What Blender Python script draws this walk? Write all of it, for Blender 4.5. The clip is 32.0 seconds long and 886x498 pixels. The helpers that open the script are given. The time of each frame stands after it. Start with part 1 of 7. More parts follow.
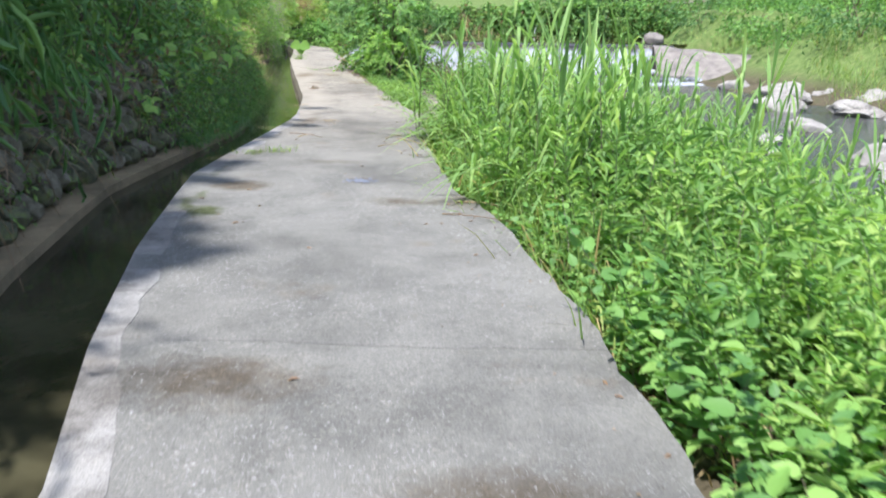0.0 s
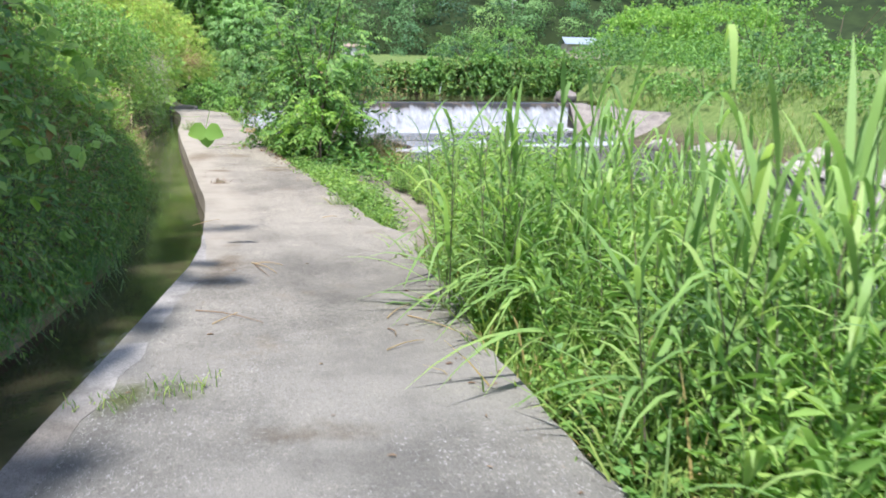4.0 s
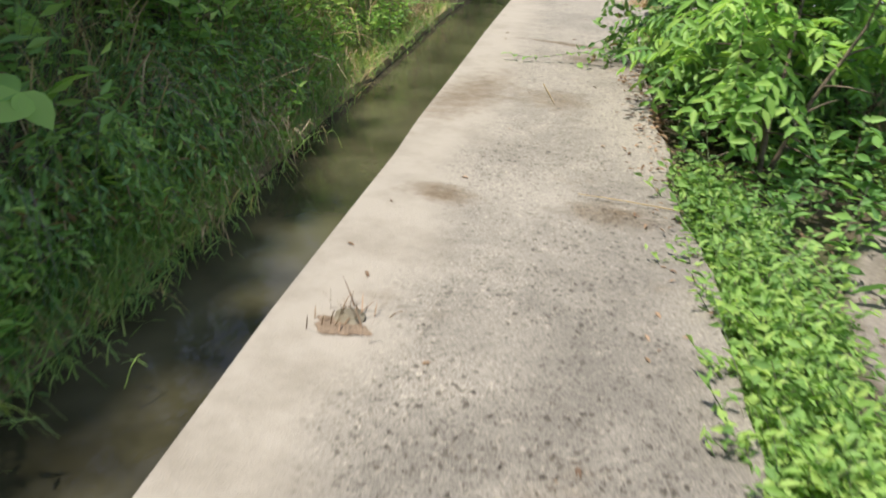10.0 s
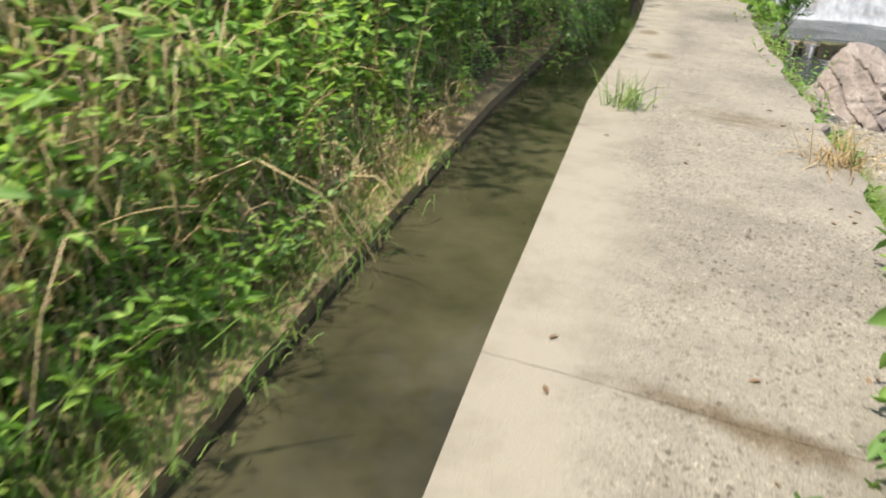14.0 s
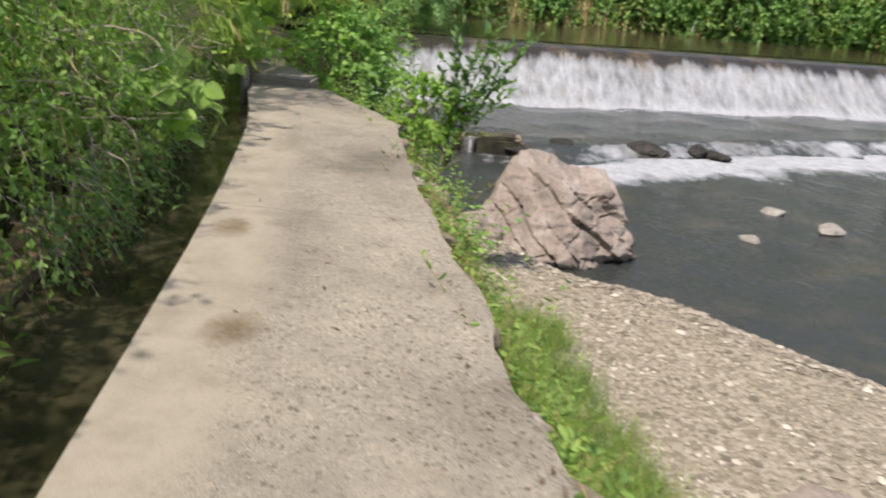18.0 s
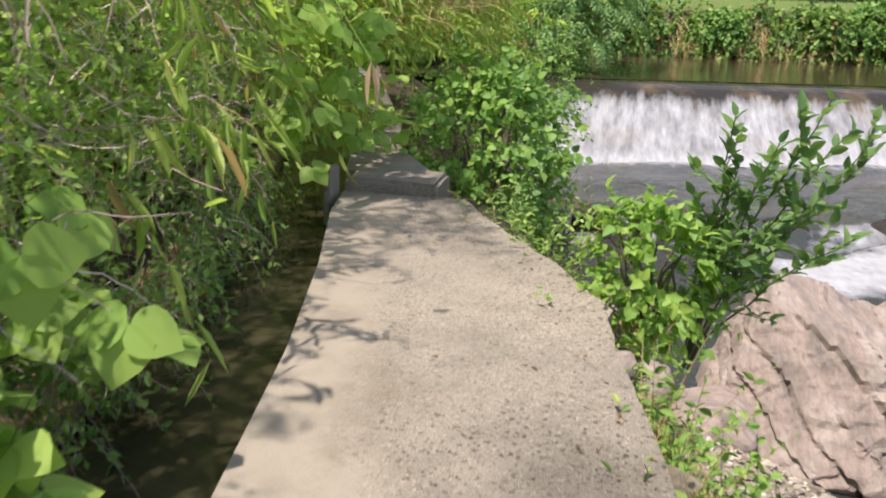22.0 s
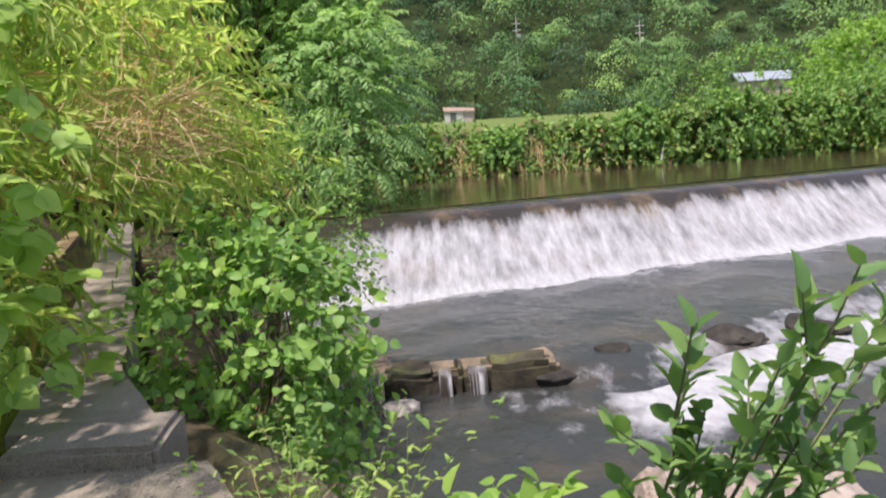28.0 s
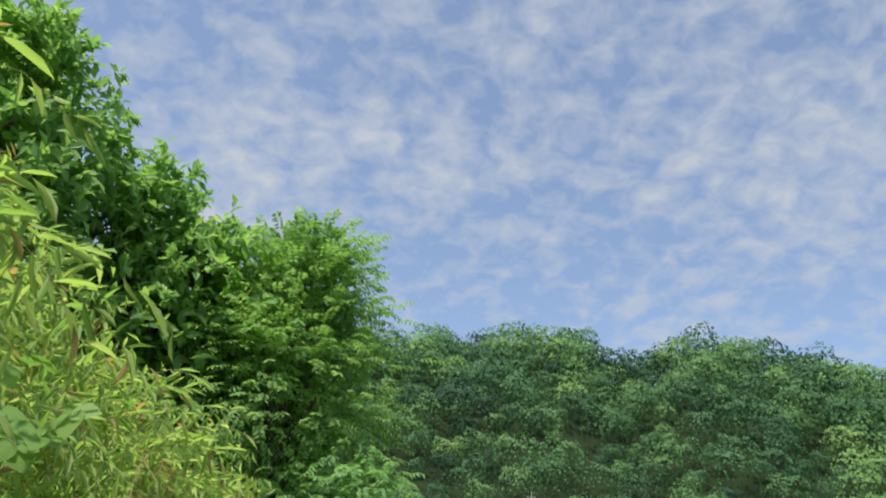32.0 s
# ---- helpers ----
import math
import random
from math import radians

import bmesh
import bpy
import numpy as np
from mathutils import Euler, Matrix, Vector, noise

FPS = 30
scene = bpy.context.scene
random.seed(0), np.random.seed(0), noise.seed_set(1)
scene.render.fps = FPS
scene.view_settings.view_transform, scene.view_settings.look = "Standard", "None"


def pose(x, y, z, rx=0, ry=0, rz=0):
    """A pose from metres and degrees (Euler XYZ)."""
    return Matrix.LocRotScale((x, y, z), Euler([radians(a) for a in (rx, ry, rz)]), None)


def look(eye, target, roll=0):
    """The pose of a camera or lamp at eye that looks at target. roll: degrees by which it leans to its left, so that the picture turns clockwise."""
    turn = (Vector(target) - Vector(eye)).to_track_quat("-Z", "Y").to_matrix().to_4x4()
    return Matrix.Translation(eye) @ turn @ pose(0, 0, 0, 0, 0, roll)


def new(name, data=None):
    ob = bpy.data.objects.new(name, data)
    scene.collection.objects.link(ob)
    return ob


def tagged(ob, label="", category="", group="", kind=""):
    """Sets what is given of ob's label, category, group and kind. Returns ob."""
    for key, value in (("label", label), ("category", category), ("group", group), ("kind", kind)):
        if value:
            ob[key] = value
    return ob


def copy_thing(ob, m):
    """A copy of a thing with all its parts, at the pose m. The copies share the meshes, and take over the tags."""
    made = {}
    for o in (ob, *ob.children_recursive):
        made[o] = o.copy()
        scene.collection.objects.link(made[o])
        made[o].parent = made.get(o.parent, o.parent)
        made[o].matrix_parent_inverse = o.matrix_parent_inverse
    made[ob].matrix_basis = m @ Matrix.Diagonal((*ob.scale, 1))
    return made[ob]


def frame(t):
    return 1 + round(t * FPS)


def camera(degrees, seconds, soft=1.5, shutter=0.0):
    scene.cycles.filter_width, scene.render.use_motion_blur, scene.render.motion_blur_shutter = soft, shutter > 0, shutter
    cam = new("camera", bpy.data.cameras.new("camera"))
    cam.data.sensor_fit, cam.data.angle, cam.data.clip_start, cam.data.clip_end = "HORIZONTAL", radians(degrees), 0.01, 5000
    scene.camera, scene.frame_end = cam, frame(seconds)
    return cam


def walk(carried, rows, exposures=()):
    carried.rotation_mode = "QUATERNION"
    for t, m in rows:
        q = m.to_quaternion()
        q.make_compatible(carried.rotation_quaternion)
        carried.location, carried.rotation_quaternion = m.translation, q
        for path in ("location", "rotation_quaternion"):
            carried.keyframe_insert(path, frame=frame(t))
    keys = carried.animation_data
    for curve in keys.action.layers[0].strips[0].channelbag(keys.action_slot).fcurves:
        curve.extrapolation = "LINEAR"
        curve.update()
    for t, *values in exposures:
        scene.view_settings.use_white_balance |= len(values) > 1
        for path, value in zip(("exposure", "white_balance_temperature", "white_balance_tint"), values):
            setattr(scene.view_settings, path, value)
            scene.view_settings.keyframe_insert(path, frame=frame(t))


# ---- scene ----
cam = camera(57.0, 32.0, 1.9, 0.4)
PATH = [
    (0, (0.297, 1.999, 1.447), (0.308, 3.920, 0.890), 1.59),
    (0.5, (0.116, 2.659, 1.448), (0.180, 4.598, 0.959), 1.87),
    (1, (-0.051, 3.314, 1.477), (0.030, 5.258, 1.014), 1.97),
    (1.5, (-0.198, 3.954, 1.458), (-0.081, 5.902, 1.020), 1.65),
    (2, (-0.315, 4.630, 1.480), (-0.136, 6.574, 1.046), 1.62),
    (2.5, (-0.373, 5.222, 1.488), (-0.147, 7.163, 1.061), 1.56),
    (4.5, (-0.765, 7.316, 1.469), (-0.494, 9.252, 1.044), 1.29),
    (5, (-0.796, 7.798, 1.475), (-0.551, 9.733, 1.030), 1.28),
    (5.5, (-0.841, 8.293, 1.475), (-0.632, 10.224, 0.996), 2.00),
    (6, (-0.865, 8.853, 1.464), (-0.651, 10.735, 0.823), 1.85),
    (6.5, (-0.877, 9.403, 1.432), (-0.608, 11.203, 0.604), 1.80),
    (7, (-0.809, 10.200, 1.467), (-0.632, 12.009, 0.632), 2.40),
    (7.5, (-0.775, 11.033, 1.481), (-0.774, 12.882, 0.719), 3.00),
    (8, (-0.698, 11.894, 1.498), (-0.847, 13.760, 0.794), 3.80),
    (8.5, (-0.683, 12.858, 1.488), (-0.959, 14.725, 0.828), 5.30),
    (9, (-0.776, 13.826, 1.448), (-1.150, 15.667, 0.763), 6.70),
    (9.5, (-0.841, 14.742, 1.428), (-1.363, 16.509, 0.651), 4.90),
    (10, (-0.986, 15.436, 1.412), (-1.614, 17.139, 0.573), 3.20),
    (10.5, (-1.088, 16.176, 1.388), (-1.781, 17.879, 0.599), 1.60),
    (11, (-1.268, 16.884, 1.375), (-1.944, 18.652, 0.728), 2.30),
    (11.5, (-1.493, 17.682, 1.372), (-2.237, 19.433, 0.755), 2.90),
    (12, (-1.708, 18.380, 1.365), (-2.551, 20.074, 0.717), 3.50),
    (12.5, (-1.886, 18.974, 1.379), (-2.804, 20.607, 0.677), 2.70),
    (13, (-2.112, 19.581, 1.348), (-3.034, 21.190, 0.598), 2.70),
    (13.5, (-2.425, 20.197, 1.391), (-3.283, 21.822, 0.601), 4.10),
    (14, (-2.695, 20.895, 1.415), (-3.444, 22.557, 0.594), 3.70),
    (14.5, (-2.908, 21.612, 1.427), (-3.525, 23.328, 0.606), 3.80),
    (15, (-3.043, 22.336, 1.429), (-3.511, 24.103, 0.617), 3.80),
    (15.5, (-3.106, 22.874, 1.430), (-3.433, 24.680, 0.637), 3.80),
    (17.5, (-3.150, 25.191, 1.532), (-3.081, 27.072, 0.856), 6.60),
    (18, (-3.287, 25.866, 1.473), (-3.319, 27.765, 0.846), 5.00),
    (18.5, (-3.410, 26.532, 1.446), (-3.617, 28.418, 0.814), 2.80),
    (19, (-3.419, 27.210, 1.421), (-3.599, 29.101, 0.795), 1.80),
    (19.5, (-3.505, 27.781, 1.433), (-3.656, 29.670, 0.795), 2.17),
    (20, (-3.537, 28.353, 1.416), (-3.754, 30.233, 0.770), 2.65),
    (20.5, (-3.663, 28.896, 1.414), (-3.965, 30.762, 0.760), 2.81),
    (21, (-3.748, 29.344, 1.409), (-4.115, 31.202, 0.767), 2.41),
    (21.5, (-3.941, 29.801, 1.432), (-4.330, 31.667, 0.828), 2.42),
    (22, (-4.068, 30.294, 1.417), (-4.440, 32.176, 0.852), 2.18),
    (22.5, (-4.165, 30.761, 1.397), (-4.482, 32.664, 0.868), 2.15),
    (23, (-4.278, 31.322, 1.379), (-4.493, 33.244, 0.869), 2.08),
    (23.5, (-4.359, 31.750, 1.366), (-4.423, 33.684, 0.861), 1.74),
    (24, (-4.361, 32.086, 1.370), (-4.270, 34.017, 0.858), 1.35),
    (24.5, (-4.261, 32.286, 1.385), (-4.056, 34.206, 0.862), 0.22),
    (26.5, (-4.127, 32.605, 1.403), (-4.036, 34.538, 0.897), -3.58),
    (27, (-4.121, 32.600, 1.415), (-4.055, 34.547, 0.963), -3.94),
    (27.5, (-4.114, 32.612, 1.415), (-4.047, 34.577, 1.046), -4.04),
    (28, (-4.109, 32.650, 1.422), (-4.019, 34.631, 1.161), -3.75),
    (28.5, (-4.108, 32.661, 1.435), (-3.986, 34.653, 1.317), -3.01),
    (29, (-4.099, 32.649, 1.441), (-3.957, 34.643, 1.464), -2.50),
    (29.5, (-4.100, 32.650, 1.480), (-3.948, 34.637, 1.657), -1.69),
    (30, (-4.103, 32.651, 1.502), (-3.957, 34.620, 1.823), -0.94),
    (30.5, (-4.103, 32.653, 1.497), (-3.973, 34.595, 1.956), -0.19),
    (31, (-4.104, 32.656, 1.484), (-3.995, 34.560, 2.086), 0.57),
    (31.5, (-4.104, 32.657, 1.475), (-4.019, 34.521, 2.195), 1.47),
    (32, (-4.104, 32.657, 1.471), (-4.043, 34.479, 2.293), 2.31),
]
walk(cam, [(t, look(e, g, r)) for t, e, g, r in PATH],
     [(0, 1.17, 5850, 15), (5, 1.1, 6050, 17), (7, 0.97, 6400, 15), (8, 0.92, 6400, 15), (11, 0.9, 6450, 14), (12, 1.02, 6600, 14), (14, 0.9, 6750, 12), (16, 0.65, 6850, 15), (20, 0.55, 6900, 18), (22, 0.78, 6900, 21), (24, 0.76, 6700, 23), (28, 0.78, 6750, 24), (29, 0.85, 6780, 20), (29.5, 0.83, 6850, 17), (30, 0.75, 6950, 16), (31, 0.55, 6600, 12), (32, 0.2, 6200, 10)])

# ---- world, sun, exposure ----
SUN_EL, SUN_AZ = radians(69), radians(-140)      # azimuth from +y towards +x
world = bpy.data.worlds.new("sky")
scene.world = world
world.use_nodes = True
wn, wl_ = world.node_tree.nodes, world.node_tree.links
wn.clear()
w_out = wn.new("ShaderNodeOutputWorld")
w_bg = wn.new("ShaderNodeBackground")
w_sky = wn.new("ShaderNodeTexSky")
w_sky.sky_type, w_sky.sun_disc = "NISHITA", False
w_sky.sun_elevation, w_sky.sun_rotation = SUN_EL, SUN_AZ
w_sky.air_density, w_sky.dust_density = 1.0, 1.0
# broken altocumulus: noise on a flat cloud deck over the dome
w_co = wn.new("ShaderNodeTexCoord")
w_sep = wn.new("ShaderNodeSeparateXYZ")
w_up = wn.new("ShaderNodeMath"); w_up.operation = "ADD"; w_up.inputs[1].default_value = 0.4
w_dv = wn.new("ShaderNodeVectorMath"); w_dv.operation = "DIVIDE"
w_cb = wn.new("ShaderNodeCombineXYZ")
w_n1 = wn.new("ShaderNodeTexNoise"); w_n1.inputs["Scale"].default_value = 1.7; w_n1.inputs["Detail"].default_value = 4
w_n2 = wn.new("ShaderNodeTexNoise"); w_n2.inputs["Scale"].default_value = 21.0; w_n2.inputs["Detail"].default_value = 3; w_n2.inputs["Roughness"].default_value = 0.55; w_n2.inputs["Distortion"].default_value = 0.3
w_ad = wn.new("ShaderNodeMath"); w_ad.operation = "MULTIPLY_ADD"; w_ad.inputs[1].default_value = 0.85
w_rp = wn.new("ShaderNodeValToRGB")
w_rp.color_ramp.elements[0].position, w_rp.color_ramp.elements[1].position = 0.52, 0.8
w_mx = wn.new("ShaderNodeMix"); w_mx.data_type = "RGBA"
w_mx.inputs["B"].default_value = (3.35, 3.5, 3.7, 1)
w_rp.color_ramp.elements[0].color = (0.14, 0.14, 0.14, 1)
wl_.new(w_co.outputs["Generated"], w_sep.inputs[0])
wl_.new(w_sep.outputs["Z"], w_up.inputs[0])
for k in "XYZ":
    wl_.new(w_up.outputs[0], w_cb.inputs[k])
wl_.new(w_co.outputs["Generated"], w_dv.inputs[0])
wl_.new(w_cb.outputs[0], w_dv.inputs[1])
wl_.new(w_dv.outputs[0], w_n1.inputs["Vector"])
wl_.new(w_dv.outputs[0], w_n2.inputs["Vector"])
wl_.new(w_n1.outputs["Fac"], w_ad.inputs[0])
wl_.new(w_n2.outputs["Fac"], w_ad.inputs[2])
w_half = wn.new("ShaderNodeMath"); w_half.operation = "MULTIPLY"; w_half.inputs[1].default_value = 0.6
wl_.new(w_ad.outputs[0], w_half.inputs[0])
wl_.new(w_half.outputs[0], w_rp.inputs["Fac"])
wl_.new(w_rp.outputs["Color"], w_mx.inputs["Factor"])
wl_.new(w_sky.outputs["Color"], w_mx.inputs["A"])
wl_.new(w_mx.outputs["Result"], w_bg.inputs["Color"])
w_bg.inputs["Strength"].default_value = 0.15
wl_.new(w_bg.outputs[0], w_out.inputs["Surface"])

sun_data = bpy.data.lights.new("sun", "SUN")
sun_data.energy, sun_data.angle, sun_data.color = 4.2, radians(1.5), (1.0, 0.95, 0.86)
sun = new("sun", sun_data)
sun_dir = Vector((math.sin(SUN_AZ) * math.cos(SUN_EL), math.cos(SUN_AZ) * math.cos(SUN_EL), math.sin(SUN_EL)))
sun.matrix_world = look(sun_dir * 80, (0, 0, 0))

# ---- plan: edges of the path, by y ----
LEFT = [(-8, -0.25), (-4, -0.33), (2, -0.63), (4.2, -0.89), (5.3, -1.21), (6.8, -1.55), (8.4, -1.8), (9.2, -1.91), (10.1, -1.88), (11, -1.83), (12, -1.78), (13, -1.74), (13.7, -1.76), (14.5, -1.87), (15.37, -1.98), (16, -2.07), (16.5, -2.16), (17.5, -2.38), (19.35, -2.74), (20, -2.89), (20.9, -3.07), (21.9, -3.27), (23.3, -3.56), (24.6, -3.82), (26.75, -4.24), (27.4, -4.34), (28.7, -4.53), (30, -4.73), (31.3, -4.95), (33.3, -5.33), (34.5, -5.62), (35.7, -5.97), (36.4, -6.1), (38.3, -6.63), (42.6, -7.96), (49.5, -10.1), (56, -12.1), (70, -16)]
RIGHT = [(-8, 1.8), (-4, 1.72), (2, 1.32), (4.3, 1.16), (5.1, 1.12), (6.6, 0.92), (7.7, 0.76), (8.9, 0.42), (11, 0.14), (12, 0.15), (12.8, 0.02), (13.6, 0.06), (14.2, 0.0), (14.8, -0.24), (16.04, -0.49), (16.82, -0.66), (17.9, -0.86), (18.5, -1), (19.5, -1.24), (20.96, -1.56), (22.2, -1.82), (24, -2.12), (25.2, -2.28), (26.04, -2.4), (26.8, -2.6), (27.3, -2.69), (28.1, -2.83), (28.6, -2.98), (29.6, -3.13), (30.7, -3.4), (32, -3.67), (33.2, -3.86), (34.2, -4), (34.9, -4.24), (35.4, -4.56), (35.9, -4.88), (36.4, -5.1), (37.9, -5.85), (39.9, -6.4), (42.9, -7.4), (48.3, -9.1), (56, -11.5), (70, -15)]
SHORE = [(-60, 9), (-6, 8.5), (12, 7.8), (20, 6.2), (25.6, 3.8), (30, 2.7), (33, 2.05), (34.7, 0.3), (35.5, -1.1), (36.2, -1.9), (38, -3.9), (42, -4.9), (47, -5.7), (52, -6.3), (70, -8)]
CANAL = 0.78


def along(table, y):
    return np.interp(y, [a for a, _ in table], [b for _, b in table])


RIVER_Z, APRON_Z, POOL_Z, CANAL_Z = -2.1, -1.85, -0.25, -0.22
WEIR = ((-6.2, 52.1), (16.0, 59.6))             # crest line
BASE = ((-6.2, 49.1), (16.0, 56.4))


def weir_y(x, line):
    (x0, y0), (x1, y1) = line
    return y0 + (x - x0) * (y1 - y0) / (x1 - x0)


def smooth(a, b, v):
    u = np.clip((v - a) / (b - a), 0, 1)
    return u * u * (3 - 2 * u)


def wob(x, y, s, seed=0.0):
    """Cheap smooth wobble from sines, -1 to 1."""
    return (np.sin(x * s + 1.3 * seed + 1.7 * np.sin(y * s * 0.7 + seed)) + np.sin(y * s * 1.3 + 2.1 * seed + 1.1 * np.sin(x * s * 0.9 - seed))) / 2


def ground_z(x, y):
    x, y = np.asarray(x, float), np.asarray(y, float)
    l, r, sh = along(LEFT, y), along(RIGHT, y), along(SHORE, y)
    wall = l - CANAL - 0.3
    # left bank
    d = wall - x
    left = -0.18 + 0.95 * np.clip(d, 0, 2.2) + 0.55 * np.clip(d - 2.2, 0, 9) + 0.42 * np.clip(d - 11.2, 0, 60)
    left = left + 0.12 * wob(x, y, 1.9) * smooth(0.1, 1.5, d)
    # right bank down to the river
    e = np.clip((x - r) / np.maximum(sh - r, 0.6), 0, 2)
    right = -0.22 - 1.95 * smooth(0.12, 1.0, e) - 0.5 * smooth(1.0, 1.5, e)
    right = right + 0.05 * wob(x, y, 2.3, 2)
    right = np.where((y > 24.6) & (y < 37), -0.35 - 1.35 * smooth(0.0, 0.75, x - r) - 0.55 * smooth(0.55, 1.15, e) - 0.3 * smooth(1.15, 1.7, e) + 0.05 * wob(x, y, 1.9, 6) * smooth(0.3, 0.7, e), right)
    # far side of the river
    fx = 15.0 + 1.2 * wob(y, y, 0.23, 1) + 3.0 * smooth(50, 30, y)
    far = -2.1 + 3.4 * smooth(0, 9, x - fx) + 1.6 * smooth(10, 40, x - fx)
    right = np.where(x > fx, np.maximum(right, far), right)
    z = np.where(x < wall, left, np.where(x > r - 0.15, right, -0.85))
    # above the weir: the pool, its far bank and the fields
    bed = np.where(y > weir_y(x, WEIR) - 0.3, -1.0, z)
    shore_y = 68.5 + 0.9 * wob(x, x, 0.31, 3) + 0.10 * np.clip(x - 8, 0, 60)
    pool = np.where(y < shore_y, -1.0, -0.3 + 2.2 * smooth(0, 1.6, y - shore_y) + 0.03 * np.clip(y - shore_y - 3, 0, 120))
    pool = np.where(x > 17, np.maximum(pool, -0.3 + 2.5 * smooth(0, 4, x - 17)), pool)
    inside = (y > weir_y(x, WEIR) - 0.3) & (x > r + 0.2)
    z = np.where(inside, pool, z)
    # upstream the river comes from the left, past the end of the bank
    z = np.where((y > 62), np.where(x > -60, pool, left), z)
    z = np.where((y > 55) & (y <= 62) & (x < wall), left + (pool - left) * smooth(55, 61, y), z)
    z = np.maximum(z, 0.35 - 1.5 * (((x + 8.6) / 2.4) ** 2 + ((y - 58.5) / 4.2) ** 2) ** 2)
    return z


# ---- materials ----
def mat(name, rough=0.8, spec=0.3):
    m = bpy.data.materials.new(name)
    m.use_nodes = True
    nt = m.node_tree
    b = nt.nodes["Principled BSDF"]
    b.inputs["Roughness"].default_value = rough
    b.inputs["Specular IOR Level"].default_value = spec
    return m, nt, b


def noise_node(nt, scale, detail=6, rough=0.6, vec=None):
    n = nt.nodes.new("ShaderNodeTexNoise")
    n.inputs["Scale"].default_value, n.inputs["Detail"].default_value, n.inputs["Roughness"].default_value = scale, detail, rough
    if vec is not None:
        nt.links.new(vec, n.inputs["Vector"])
    return n.outputs["Fac"]


def ramp(nt, fac, *stops):
    r = nt.nodes.new("ShaderNodeValToRGB")
    e = r.color_ramp.elements
    while len(e) < len(stops):
        e.new(0.5)
    for k, (p, c) in zip(e, stops):
        k.position, k.color = p, (*c, 1) if len(c) == 3 else c
    nt.links.new(fac, r.inputs["Fac"])
    return r.outputs["Color"]


def blend_col(nt, fac, a, b, mode="MIX"):
    m = nt.nodes.new("ShaderNodeMix")
    m.data_type, m.blend_type = "RGBA", mode
    for sock, v in (("Factor", fac), ("A", a), ("B", b)):
        if isinstance(v, (tuple, float, int)):
            m.inputs[sock].default_value = (*v, 1) if isinstance(v, tuple) else v
        else:
            nt.links.new(v, m.inputs[sock])
    return m.outputs["Result"]


def bump(nt, b, height, strength=0.4, distance=0.01):
    n = nt.nodes.new("ShaderNodeBump")
    n.inputs["Strength"].default_value, n.inputs["Distance"].default_value = strength, distance
    nt.links.new(height, n.inputs["Height"])
    nt.links.new(n.outputs[0], b.inputs["Normal"])


def world_pos(nt):
    return nt.nodes.new("ShaderNodeNewGeometry").outputs["Position"]


def foliage(name, dark, mid, light, trans=0.35, rough=0.5, dead=None, tone_scale=0.9):
    m, nt, b = mat(name, rough, 0.25)
    geo = nt.nodes.new("ShaderNodeNewGeometry")
    dark, mid, light = ((r_ * 1.1 * k_, g_ * k_, (b_ * 1.6 + 0.015) * k_) for (r_, g_, b_), k_ in ((dark, 1.25), (mid, 1.05), (light, 1.0)))
    stops = [(0.0, dark), (0.55, mid), (1.0, light)]
    if dead:
        stops = [(0.0, dead), (0.06, dead), (0.08, dark), (0.55, mid), (1.0, light)]
    col = ramp(nt, geo.outputs["Random Per Island"], *stops)
    big = noise_node(nt, tone_scale, 3, 0.5, geo.outputs["Position"])
    tone = ramp(nt, big, (0.3, (0.72, 0.78, 0.7)), (0.7, (1.15, 1.12, 0.95)))
    col = blend_col(nt, 1.0, col, tone, "MULTIPLY")
    nt.links.new(col, b.inputs["Base Color"])
    tr = nt.nodes.new("ShaderNodeBsdfTranslucent")
    tcol = blend_col(nt, 1.0, col, (1.2, 1.25, 0.75), "MULTIPLY")
    nt.links.new(tcol, tr.inputs["Color"])
    mx = nt.nodes.new("ShaderNodeMixShader")
    mx.inputs[0].default_value = trans
    out = nt.nodes["Material Output"]
    nt.links.new(b.outputs[0], mx.inputs[1])
    nt.links.new(tr.outputs[0], mx.inputs[2])
    nt.links.new(mx.outputs[0], out.inputs["Surface"])
    return m


